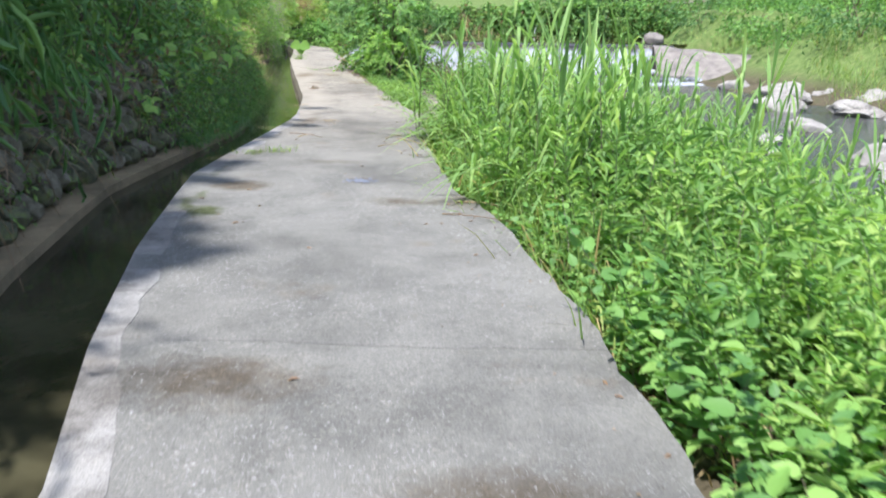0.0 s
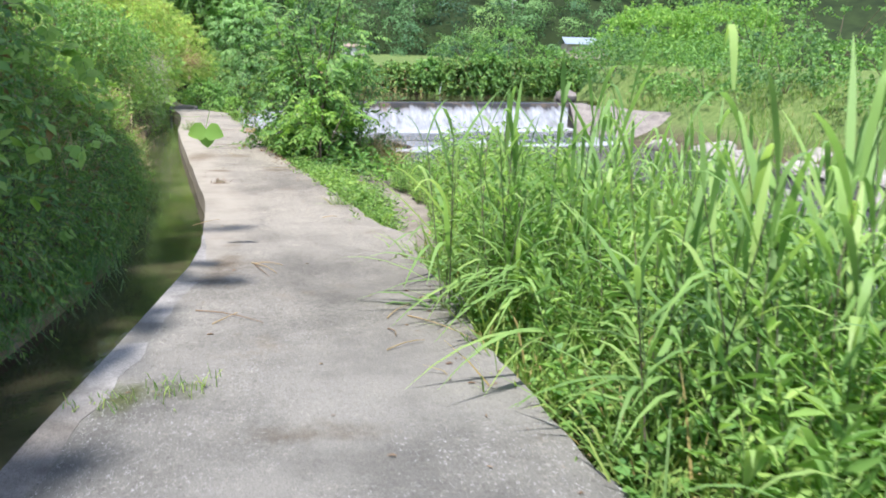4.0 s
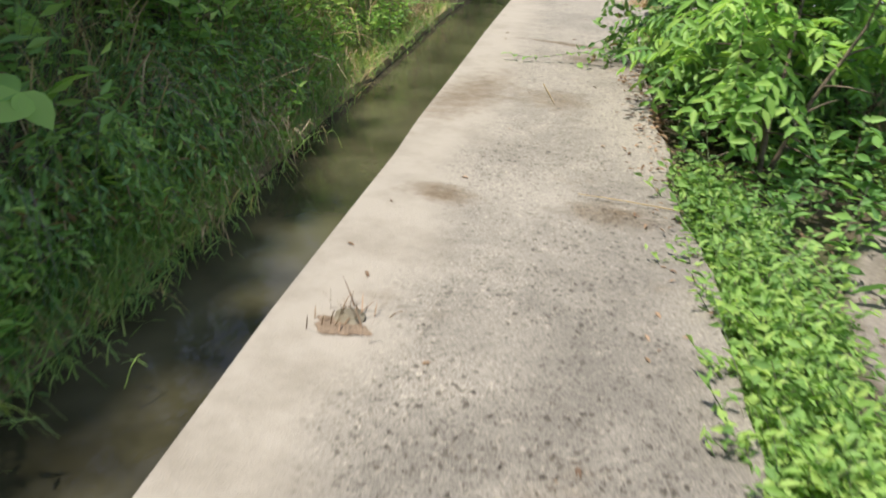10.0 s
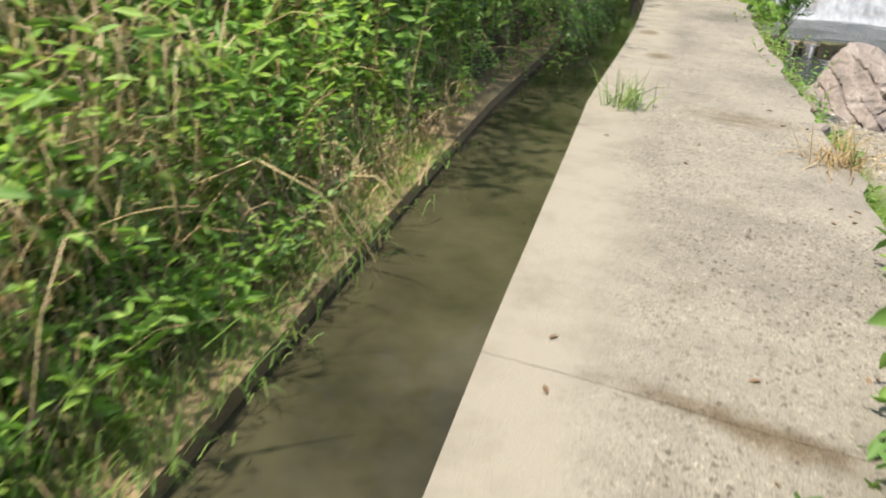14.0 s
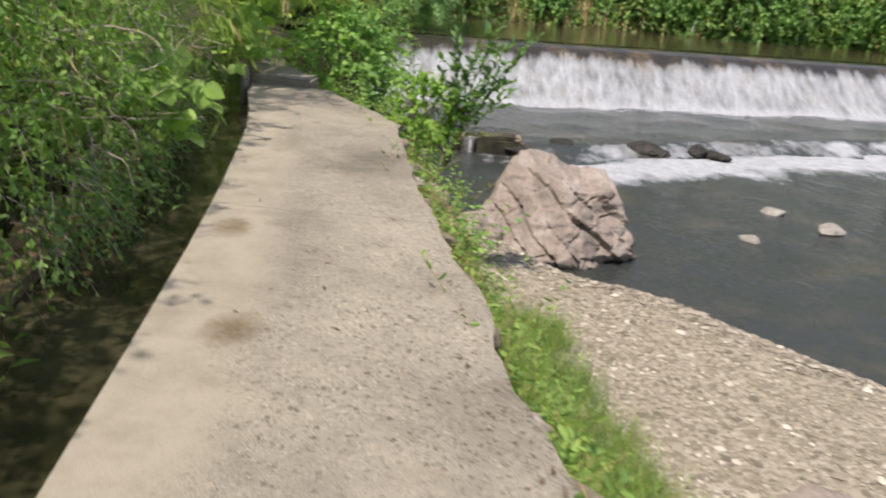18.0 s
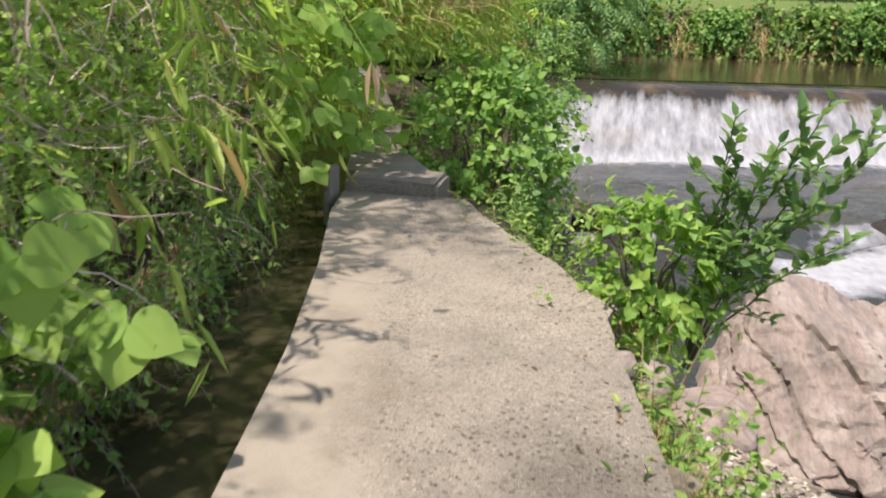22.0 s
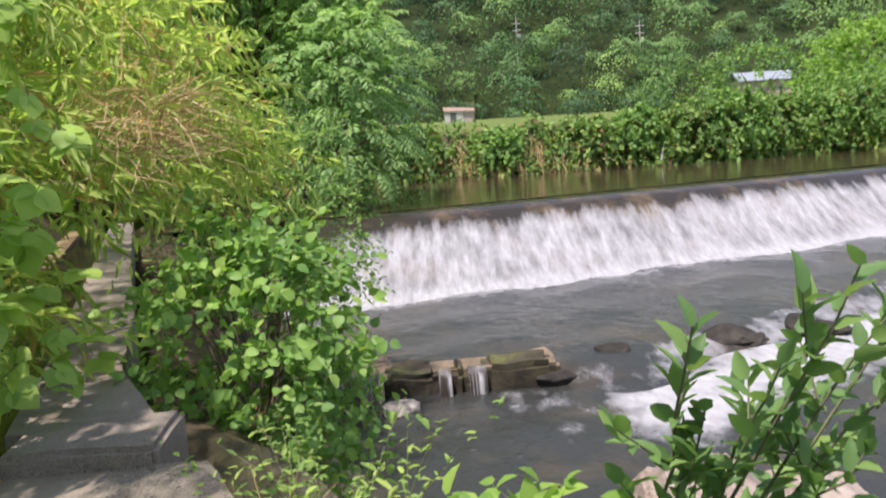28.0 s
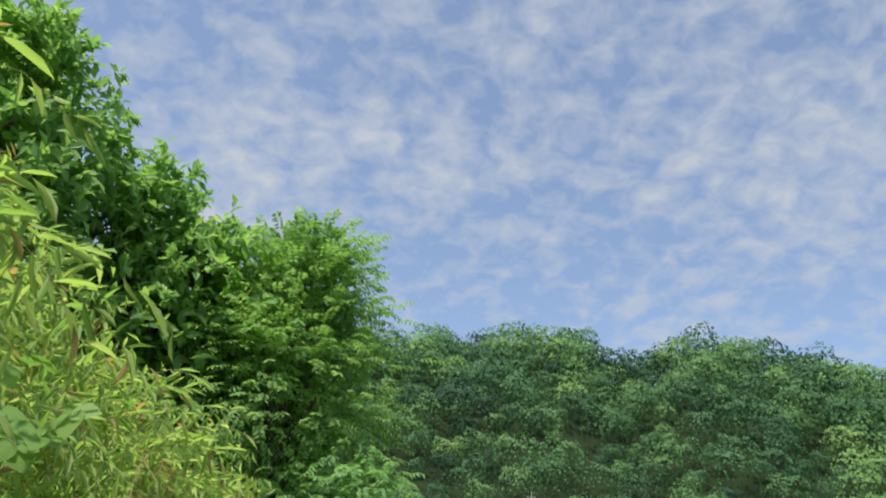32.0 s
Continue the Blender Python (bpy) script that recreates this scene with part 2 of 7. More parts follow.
def concrete_mat(name, base, dark, grit=0.5, blotch=0.55, band=None):
    m, nt, b = mat(name, 0.85, 0.25)
    p = world_pos(nt)
    big = noise_node(nt, 0.45, 6, 0.68, p)
    mid = noise_node(nt, 2.6, 8, 0.7, p)
    fine = noise_node(nt, 150, 4, 0.65, p)
    c = ramp(nt, big, (0.36, dark), (0.52, base), (0.68, tuple(min(v * 1.16, 0.8) for v in base)))
    c = blend_col(nt, blotch, c, ramp(nt, mid, (0.36, (0.55, 0.53, 0.50)), (0.5, (0.95, 0.94, 0.92)), (0.62, (1.14, 1.12, 1.08))), "MULTIPLY")
    # aggregate showing through where the skin has worn off: flat dark stones of two sizes, and pale chips
    worn = ramp(nt, noise_node(nt, 0.8, 5, 0.6, p), (0.36, (0, 0, 0)), (0.56, (1, 1, 1)))
    sc = nt.nodes.new("ShaderNodeMath"); sc.operation = "MULTIPLY_ADD"
    nt.links.new(worn, sc.inputs[0]); sc.inputs[1].default_value = grit * 0.62; sc.inputs[2].default_value = grit * 0.4
    at2 = nt.nodes.new("ShaderNodeAttribute"); at2.attribute_name = "grey"
    keep = nt.nodes.new("ShaderNodeMath"); keep.operation = "MULTIPLY_ADD"; keep.inputs[1].default_value, keep.inputs[2].default_value = -0.7, 1.0
    nt.links.new(at2.outputs["Fac"], keep.inputs[0])
    few_ = nt.nodes.new("ShaderNodeMath"); few_.operation = "MULTIPLY"
    nt.links.new(sc.outputs[0], few_.inputs[0]); nt.links.new(keep.outputs[0], few_.inputs[1])
    wp = nt.nodes.new("ShaderNodeVectorMath"); wp.operation = "MULTIPLY_ADD"
    wn_ = nt.nodes.new("ShaderNodeTexNoise"); wn_.inputs["Scale"].default_value = 70
    nt.links.new(p, wn_.inputs["Vector"]); nt.links.new(wn_.outputs["Color"], wp.inputs[0])
    wp.inputs[1].default_value = (0.045, 0.045, 0.02); nt.links.new(p, wp.inputs[2])
    for size, few, tone in ((34, 0.70, (0.36, 0.345, 0.32)), (58, 0.55, (0.42, 0.40, 0.37)), (105, 0.45, (0.55, 0.53, 0.50))):
        vor = nt.nodes.new("ShaderNodeTexVoronoi")
        vor.inputs["Scale"].default_value = size
        nt.links.new(wp.outputs[0], vor.inputs["Vector"])
        sel = nt.nodes.new("ShaderNodeSeparateColor"); nt.links.new(vor.outputs["Color"], sel.inputs[0])
        inside = ramp(nt, vor.outputs["Distance"], (0.26, (1, 1, 1)), (0.40, (0, 0, 0)))
        here = ramp(nt, sel.outputs[0], (few, (0, 0, 0)), (few + 0.04, (1, 1, 1)))
        k1 = nt.nodes.new("ShaderNodeMath"); k1.operation = "MULTIPLY"
        nt.links.new(inside, k1.inputs[0]); nt.links.new(here, k1.inputs[1])
        k2 = nt.nodes.new("ShaderNodeMath"); k2.operation = "MULTIPLY"
        nt.links.new(k1.outputs[0], k2.inputs[0]); nt.links.new(few_.outputs[0], k2.inputs[1])
        c = blend_col(nt, k2.outputs[0], c, blend_col(nt, 1.0, c, tone, "MULTIPLY"))
    chip = ramp(nt, sel.outputs[1], (0.93, (1.0, 1.0, 1.0)), (0.95, (1.5, 1.48, 1.44)))
    c = blend_col(nt, sc.outputs[0], c, chip, "MULTIPLY")
    c = blend_col(nt, 0.75, c, ramp(nt, fine, (0.38, (0.55, 0.54, 0.53)), (0.5, (1.0, 1.0, 1.0)), (0.64, (1.35, 1.34, 1.32))), "MULTIPLY")
    if band:
        # a smooth trowelled band along the canal edge, the aggregate bare beside it
        at_ = nt.nodes.new("ShaderNodeAttribute"); at_.attribute_name = "edge"
        wav = nt.nodes.new("ShaderNodeMath"); wav.operation = "MULTIPLY_ADD"; wav.inputs[1].default_value = -0.55
        nt.links.new(noise_node(nt, 1.5, 5, 0.6, p), wav.inputs[0]); nt.links.new(at_.outputs["Fac"], wav.inputs[2])
        k = ramp(nt, wav.outputs[0], (0.0, (1, 1, 1)), (0.28, (0, 0, 0)))
        skin = blend_col(nt, 0.5, band, ramp(nt, mid, (0.36, (0.62, 0.60, 0.56)), (0.55, (1.05, 1.05, 1.05))), "MULTIPLY")
        c = blend_col(nt, k, c, skin)
        # damp also carries the soft shadow that is painted as its first spot
        for key, tint in (("damp", (0.55, 0.47, 0.38)), ("moss", (0.42, 0.5, 0.22))):
            at3 = nt.nodes.new("ShaderNodeAttribute"); at3.attribute_name = key
            rg = nt.nodes.new("ShaderNodeMath"); rg.operation = "MULTIPLY_ADD"; rg.inputs[1].default_value = 0.8
            nt.links.new(noise_node(nt, 9, 6, 0.7, p), rg.inputs[0]); nt.links.new(at3.outputs["Fac"], rg.inputs[2])
            c = blend_col(nt, ramp(nt, rg.outputs[0], (0.62, (0, 0, 0)), (1.15, (1, 1, 1))), c, blend_col(nt, 1.0, c, tint, "MULTIPLY"))
        # darker and bluer grey towards the start of the path
        c = blend_col(nt, at2.outputs["Fac"], c, blend_col(nt, 1.0, c, (0.68, 0.73, 0.81), "MULTIPLY"))
        # white chips where the greyer stretch is worn
        pick = ramp(nt, sel.outputs[2], (0.86, (0, 0, 0)), (0.9, (1, 1, 1)))
        w1 = nt.nodes.new("ShaderNodeMath"); w1.operation = "MULTIPLY"
        w2 = nt.nodes.new("ShaderNodeMath"); w2.operation = "MULTIPLY"
        w3 = nt.nodes.new("ShaderNodeMath"); w3.operation = "MULTIPLY"
        nt.links.new(pick, w1.inputs[0]); nt.links.new(inside, w1.inputs[1])
        nt.links.new(worn, w2.inputs[0]); nt.links.new(at2.outputs["Fac"], w2.inputs[1])
        nt.links.new(w1.outputs[0], w3.inputs[0]); nt.links.new(w2.outputs[0], w3.inputs[1])
        c = blend_col(nt, w3.outputs[0], c, (0.42, 0.42, 0.41))
    # thin rusty brown stains
    rust = ramp(nt, noise_node(nt, 1.1, 7, 0.72, p), (0.6, (0, 0, 0)), (0.75, (0.6, 0.6, 0.6)))
    c = blend_col(nt, rust, c, (dark[0] * 0.85, dark[1] * 0.68, dark[2] * 0.48))
    nt.links.new(c, b.inputs["Base Color"])
    add = nt.nodes.new("ShaderNodeMath"); add.operation = "ADD"
    nt.links.new(vor.outputs["Distance"], add.inputs[0])
    nt.links.new(fine, add.inputs[1])
    bump(nt, b, add.outputs[0], 0.6, 0.005)
    return m


M_CONC = concrete_mat("path_concrete", (0.25, 0.229, 0.186), (0.155, 0.142, 0.116), 1.0, 0.35, (0.28, 0.252, 0.2))
M_CONC_OLD = concrete_mat("weathered_concrete", (0.27, 0.245, 0.21), (0.15, 0.135, 0.11))
M_KERB = concrete_mat("kerb_concrete", (0.27, 0.264, 0.25), (0.15, 0.14, 0.125), 0.5, 1.0)


def soil_mat():
    m, nt, b = mat("soil", 0.95, 0.1)
    p = world_pos(nt)
    n1, n2 = noise_node(nt, 0.8, 6, 0.6, p), noise_node(nt, 14, 6, 0.7, p)
    c = ramp(nt, n1, (0.35, (0.05, 0.045, 0.025)), (0.5, (0.10, 0.085, 0.055)), (0.65, (0.045, 0.06, 0.02)))
    c = blend_col(nt, 0.6, c, ramp(nt, n2, (0.3, (0.5, 0.5, 0.5)), (0.7, (1.4, 1.35, 1.25))), "MULTIPLY")
    vor = nt.nodes.new("ShaderNodeTexVoronoi")
    vor.inputs["Scale"].default_value = 26
    nt.links.new(p, vor.inputs["Vector"])
    gcol = ramp(nt, vor.outputs["Color"], (0.1, (0.16, 0.14, 0.105)), (0.5, (0.26, 0.23, 0.175)), (0.9, (0.36, 0.325, 0.26)))
    att = nt.nodes.new("ShaderNodeAttribute"); att.attribute_name = "gravel"
    c = blend_col(nt, att.outputs["Fac"], c, gcol)
    n3 = noise_node(nt, 3.0, 6, 0.7, p)
    turf = ramp(nt, n3, (0.3, (0.06, 0.10, 0.025)), (0.55, (0.12, 0.17, 0.05)), (0.75, (0.20, 0.20, 0.085)))
    att2 = nt.nodes.new("ShaderNodeAttribute"); att2.attribute_name = "turf"
    c = blend_col(nt, att2.outputs["Fac"], c, turf)
    # trodden sand of the side track
    att3 = nt.nodes.new("ShaderNodeAttribute"); att3.attribute_name = "sand"
    rag = nt.nodes.new("ShaderNodeMath"); rag.operation = "MULTIPLY_ADD"; rag.inputs[1].default_value = 0.7
    nt.links.new(noise_node(nt, 5.0, 6, 0.65, p), rag.inputs[0]); nt.links.new(att3.outputs["Fac"], rag.inputs[2])
    sand = ramp(nt, noise_node(nt, 2.2, 7, 0.7, p), (0.35, (0.16, 0.14, 0.11)), (0.6, (0.27, 0.24, 0.195)))
    sand = blend_col(nt, 0.5, sand, ramp(nt, noise_node(nt, 45, 4, 0.6, p), (0.3, (0.6, 0.6, 0.6)), (0.7, (1.25, 1.25, 1.25))), "MULTIPLY")
    c = blend_col(nt, ramp(nt, rag.outputs[0], (0.75, (0, 0, 0)), (0.95, (1, 1, 1))), c, sand)
    nt.links.new(c, b.inputs["Base Color"])
    bump(nt, b, n2, 0.8, 0.05)
    return m


M_SOIL = soil_mat()
M_MUD = concrete_mat("mossy_wall", (0.27, 0.205, 0.115), (0.12, 0.095, 0.05))


def water_mat(name, tint, rough, scale, strength, stretch=(1, 1, 1), clear=0.75):
    m, nt, b = mat(name, rough, 0.5)
    # mottled tint painted in for reflections and the bed seen through the surface
    nt.links.new(ramp(nt, noise_node(nt, 1.1, 5, 0.6, world_pos(nt)), (0.35, tuple(v * 0.5 for v in tint)), (0.65, tuple(v * 1.6 for v in tint))), b.inputs["Base Color"])
    b.inputs["Transmission Weight"].default_value = clear
    b.inputs["IOR"].default_value = 1.33
    mp = nt.nodes.new("ShaderNodeMapping")
    mp.inputs["Scale"].default_value = stretch
    nt.links.new(world_pos(nt), mp.inputs["Vector"])
    n = noise_node(nt, scale, 5, 0.6, mp.outputs[0])
    bump(nt, b, n, strength, 0.05)
    return m


M_WCANAL = water_mat("canal_water", (0.039, 0.036, 0.020), 0.05, 3.0, 0.12, (1, 0.5, 1), 0.0)
M_WCANAL.node_tree.nodes["Principled BSDF"].inputs["Specular IOR Level"].default_value = 0.28
M_WPOOL = water_mat("pool_water", (0.20, 0.16, 0.09), 0.06, 1.6, 0.22, (1, 1.5, 1))


def mesh_np(name, V, F, material, smooth_faces=False):
    """A mesh from arrays of vertices and of faces with equal corner counts."""
    V, F = np.asarray(V, np.float32), np.asarray(F, np.int32)
    me = bpy.data.meshes.new(name)
    me.vertices.add(len(V)); me.vertices.foreach_set("co", V.ravel())
    k = F.shape[1]
    me.loops.add(F.size); me.loops.foreach_set("vertex_index", F.ravel())
    me.polygons.add(len(F)); me.polygons.foreach_set("loop_start", np.arange(len(F), dtype=np.int32) * k)
    me.update(calc_edges=True)
    me.validate()
    if smooth_faces:
        me.polygons.foreach_set("use_smooth", np.ones(len(me.polygons), bool))
    me.materials.append(material)
    return me


def grid_faces(nu, nv):
    i = (np.arange(nu - 1)[:, None] * nv + np.arange(nv - 1)[None]).ravel()
    return np.stack([i, i + nv, i + nv + 1, i + 1], 1)


def thing(name, label, category, kind="", group="", at=(0, 0, 0)):
    ob = new(name)
    ob.location = at
    return tagged(ob, label, category, group, kind)


def part(name, me, parent, label=""):
    ob = new(name, me)
    ob.parent = parent
    if label:
        ob["label"] = label
    return ob


# ---- ground ----
gx = np.unique(np.concatenate([np.linspace(-1500, -120, 24), np.linspace(-120, -24, 40), np.linspace(-24, -10, 24), np.concatenate([np.arange(-10, 5, 0.28), np.arange(5, 10, 0.45)]), np.linspace(10, 26, 36), np.linspace(26, 140, 34), np.linspace(140, 1500, 24)]))
gy = np.unique(np.concatenate([np.linspace(-1500, -60, 22), np.linspace(-60, -6, 30), np.arange(-6, 46, 0.4), np.linspace(46, 84, 70), np.linspace(84, 200, 40), np.linspace(200, 1500, 24)]))
GX, GY = np.meshgrid(gx, gy, indexing="ij")
GZ = ground_z(GX, GY)
ground = new("ground", mesh_np("ground", np.stack([GX, GY, GZ], -1).reshape(-1, 3), grid_faces(len(gx), len(gy)), M_SOIL, True))
def set_attr(me, name, values):
    a = me.attributes.new(name, "FLOAT", "POINT")
    a.data.foreach_set("value", np.asarray(values, np.float32).ravel())


_r = along(RIGHT, GY)
set_attr(ground.data, "gravel", smooth(24.2, 25.6, GY) * (1 - smooth(36.5, 38, GY)) * smooth(0.35, 0.8, GX - _r) * (GX < 14) + 0.8 * ((GX > -5) & (GX < 15) & (GZ < -2.0) & (GY < 50)))
set_attr(ground.data, "turf", np.clip((GY > 68) * smooth(1.7, 1.95, GZ) + (GX > 15.5) * smooth(-1.8, -0.8, GZ) + (GX < -7.5) * smooth(1.5, 3.0, GZ), 0, 1))
TRACK = [(13.6, .22), (14.0, .16), (14.5, .1), (15.2, .12), (16.0, .2), (16.9, .27), (17.7, .1), (18.7, -.08), (19.5, -.03), (20.3, .2), (21.6, .9)]
set_attr(ground.data, "sand", smooth(0.6, 0.1, np.abs(GX - along(TRACK, GY))) * smooth(13.1, 13.6, GY) * smooth(22, 20.2, GY))
tagged(ground, "dark damp soil and river bed under the weeds", "ground", kind="structure")


# soft dark and mossy patches on the concrete: x, y, radii, strength
# the first dark spot is a soft shadow on the path, painted in
DAMP_SHADE = [(-2.84, 20.8, 0.3, 1.1, 0.5), (-1.52, 13.8, 0.1, 0.25, 0.42), (-1.48, 13.2, 0.14, 0.3, 0.42), (-1.53, 12.6, 0.12, 0.4, 0.42), (-1.28, 12.9, 0.3, 0.4, 0.22), (-1.38, 8.75, 0.25, 0.2, 0.9), (-0.78, 10, 0.5, 0.12, 0.5), (-0.03, 8.3, 0.3, 0.15, 0.6), (0.52, 8.4, 0.25, 0.3, 0.6), (-2.28, 18.899, 0.2, 0.12, 0.8), (-1.48, 19.031, 0.3, 0.2, 0.6),
        (-0.4, 9.1, 0.16, 0.1, 0.8), (-0.58, 5, 0.5, 0.3, 0.6), (0.52, 4.2, 0.5, 0.25, 0.6), (-2.23, 20.98, 0.3, 0.35, 0.5), (-3.18, 26.923, 0.5, 0.3, 0.5), (-4.2, 29, 0.15, 0.2, 0.7), (-4.6, 30.4, 0.12, 0.2, 0.7), (-2.88, 23.13, 0.35, 0.05, 0.6), (-2.53, 23.071, 0.25, 0.08, 0.6), (-2.38, 22.483, 0.25, 0.3, 0.5)]
MOSS = [(-1.44, 7.83, 0.14, 0.16, 1), (-1.63, 8.25, 0.06, 0.3, 0.8), (-1.63, 10.45, 0.1, 0.25, 0.7), (-1.38, 10.5, 0.14, 0.08, 0.8), (-1.75, 9.3, 0.05, 0.5, 0.6)]


def strip(name, ys, xa, xb, top, bottom, material, label, category="pavement", parent=None):
    """A solid strip between two edges given by y."""
    ys = np.asarray(ys, float)
    a, b = xa(ys), xb(ys)
    cols = 25
    V, F = [], []
    prof = [(0, bottom)] + [(i / (cols - 1), top) for i in range(cols)] + [(1, bottom)]
    for (u, z) in prof:
        zz = np.broadcast_to(z(ys) if callable(z) else z, ys.shape)
        V.append(np.stack([a + (b - a) * u, ys, zz], 1))
    V = np.concatenate(V)
    Fq = grid_faces(len(prof), len(ys))
    n_, k_ = len(ys), len(prof)
    me = bpy.data.meshes.new(name)
    ends = [[j * n_ + row for j in range(k_)] for row in (0, n_ - 1)]
    me.from_pydata(V.tolist(), [], Fq[:, ::-1].tolist() + [ends[0], ends[1][::-1]])
    me.materials.append(material)
    set_attr(me, "edge", np.concatenate([(b - a) * u for u, _ in prof]) + 0.4 * smooth(15, 12, np.tile(ys, k_)))
    set_attr(me, "grey", smooth(17.5, 8, np.tile(ys, k_)))
    for key, spots_ in (("damp", DAMP_SHADE), ("moss", MOSS)):
        set_attr(me, key, sum(a_ * np.exp(-((V[:, 0] - x_) / rx_) ** 2 - ((V[:, 1] - y_) / ry_) ** 2) for x_, y_, rx_, ry_, a_ in spots_))
    if parent:
        V2 = V + np.stack([0 * V[:, 0], .02 * wob(V[:, 0] * 5, V[:, 0] * 3, 1.0, 2), 0 * V[:, 0]], 1)
        me.vertices.foreach_set("co", V2.astype(np.float32).ravel())
    ob = new(name, me)
    if parent:
        ob.parent = parent
    else:
        tagged(ob, label, category, kind="structure")
    return ob


path_y = np.arange(-6, 36.41, 0.12)
jag = lambda y, s: 0.03 * wob(y, y, 3.1, s) + 0.018 * wob(y, y, 9.7, s)
path = thing("path", "worn grey concrete footpath between canal and river", "path", kind="structure")
for y0, y1 in ((-6, 5.4), (5.406, 23.1), (23.105, 27.55), (27.556, 30.85), (30.856, 36.4)):
    yy = np.unique(np.concatenate([[y0, y1], path_y[(path_y > y0) & (path_y < y1)]]))
    strip("slab", yy, lambda y: along(LEFT, y), lambda y: along(RIGHT, y) + jag(y, 1), lambda y: 0.004 * wob(y, y, 0.9, 3), -0.95, M_CONC, "", parent=path)
strip("kerb", path_y[path_y < 14.2], lambda y: along(LEFT, y) - 0.012, lambda y: along(LEFT, y) + (0.15 + 0.02 * wob(y, y, 2.2, 4) + 0.03 * wob(y, y, 7.1, 6)) * (0.1 + 0.9 * smooth(14.2, 11.8, y)), lambda y: 0.002 + 0.0035 * wob(y, y, 2.3, 2), -0.5, M_KERB, "pale smooth concrete kerb along the canal", "kerb")
up_y = np.arange(36.7, 51.0, 0.2)
strip("upper_path", up_y, lambda y: along(LEFT, y), lambda y: along(RIGHT, y) - 0.15, 0.1, -0.95, M_CONC_OLD, "narrow weathered concrete walkway one step higher")
all_y = np.arange(-6, 56, 0.2)
strip("canal_wall", all_y, lambda y: along(LEFT, y) - CANAL - 0.32 + jag(y, 3), lambda y: along(LEFT, y) - CANAL, -0.14, -0.9, M_MUD, "low mossy concrete wall on the far side of the canal", "wall")

# ---- water ----
cy_ = np.arange(-6, 56, 0.25)
V = np.concatenate([np.stack([along(LEFT, cy_) - CANAL, cy_, np.full_like(cy_, CANAL_Z)], 1), np.stack([along(LEFT, cy_), cy_, np.full_like(cy_, CANAL_Z)], 1)])
canal_water = new("canal_water", mesh_np("canal_water", V, grid_faces(2, len(cy_))[:, ::-1], M_WCANAL))
tagged(canal_water, "dark slow greenish water in the narrow canal", "water", kind="structure")


def foam_water(name, tint, foam_amount, scale, stain, stretch=(1, 0.6, 1), width=0.26, ripple=0.35):
    m, nt, b = mat(name, 0.08, 0.32)
    b.inputs["IOR"].default_value = 1.33
    p = world_pos(nt)
    mp = nt.nodes.new("ShaderNodeMapping")
    mp.inputs["Scale"].default_value = stretch
    nt.links.new(p, mp.inputs["Vector"])
    n = noise_node(nt, scale, 6, 0.62, mp.outputs[0])
    at_ = nt.nodes.new("ShaderNodeAttribute")
    at_.attribute_name = "foam"
    ad = nt.nodes.new("ShaderNodeMath"); ad.operation = "ADD"
    nt.links.new(n, ad.inputs[0]); nt.links.new(at_.outputs["Fac"], ad.inputs[1])
    k = ramp(nt, ad.outputs[0], (foam_amount, (0, 0, 0)), (foam_amount + width, (1, 1, 1)))
    base_ = blend_col(nt, ramp(nt, noise_node(nt, 0.9, 4, 0.6, p), (0.5, (0, 0, 0)), (0.72, (1, 1, 1))), tint, stain)
    fcol = ramp(nt, noise_node(nt, scale * 2.2, 5, 0.65, mp.outputs[0]), (0.25, (0.23, 0.242, 0.255)), (0.7, (0.37, 0.39, 0.41)))
    nt.links.new(blend_col(nt, k, base_, fcol), b.inputs["Base Color"])
    rr = nt.nodes.new("ShaderNodeMapRange")
    rr.inputs["To Min"].default_value, rr.inputs["To Max"].default_value = 0.08, 0.7
    nt.links.new(k, rr.inputs["Value"]); nt.links.new(rr.outputs[0], b.inputs["Roughness"])
    bump(nt, b, noise_node(nt, scale * 2.0, 5, 0.65, mp.outputs[0]), ripple, 0.06)
    return m


M_RIVER = foam_water("river_water", (0.03, 0.034, 0.032), 0.68, 2.2, (0.06, 0.053, 0.04), (1, 0.6, 1), 0.5, 0.75)
M_FALL = foam_water("falling_water", (0.03, 0.028, 0.023), 0.46, 2.6, (0.12, 0.088, 0.05), (1.6, 0.3, 0.6), 0.62, 0.2)


def with_foam(me, values):
    a = me.attributes.new("foam", "FLOAT", "POINT")
    a.data.foreach_set("value", np.asarray(values, np.float32))
    return me


def ledge_y(x):
    """Line of the low ledge below the weir."""
    return np.interp(x, [-8, -5, -2.3, -1, 1.5, 5, 9, 16], [44.0, 44.1, 44.2, 44.4, 46.0, 48.0, 49.6, 52.0])


rx = np.linspace(-7, 22, 116)
ry = np.concatenate([np.linspace(-60, 20, 24), np.linspace(20.2, 53, 150)])
RX, RY = np.meshgrid(rx, ry, indexing="ij")
foam = 0.72 * np.exp(-((RY - ledge_y(RX) + 1.9) / 1.6) ** 2) * (0.35 + 0.65 * smooth(-1.8, -0.8, RX)) + 0.1 * wob(RX, RY, 1.1, 4) - 0.1
foam += 0.25 * np.exp(-((RY - 22) / 6.0) ** 2) * smooth(7, 12, RX)
RZ = np.full_like(RX, RIVER_Z) + 0.02 * wob(RX, RY, 3.0, 1)
me = mesh_np("river", np.stack([RX, RY, RZ], -1).reshape(-1, 3), grid_faces(len(rx), len(ry)), M_RIVER, True)
river = new("river", with_foam(me, foam.ravel()))
tagged(river, "clear shallow river with white ripples", "river", kind="structure")

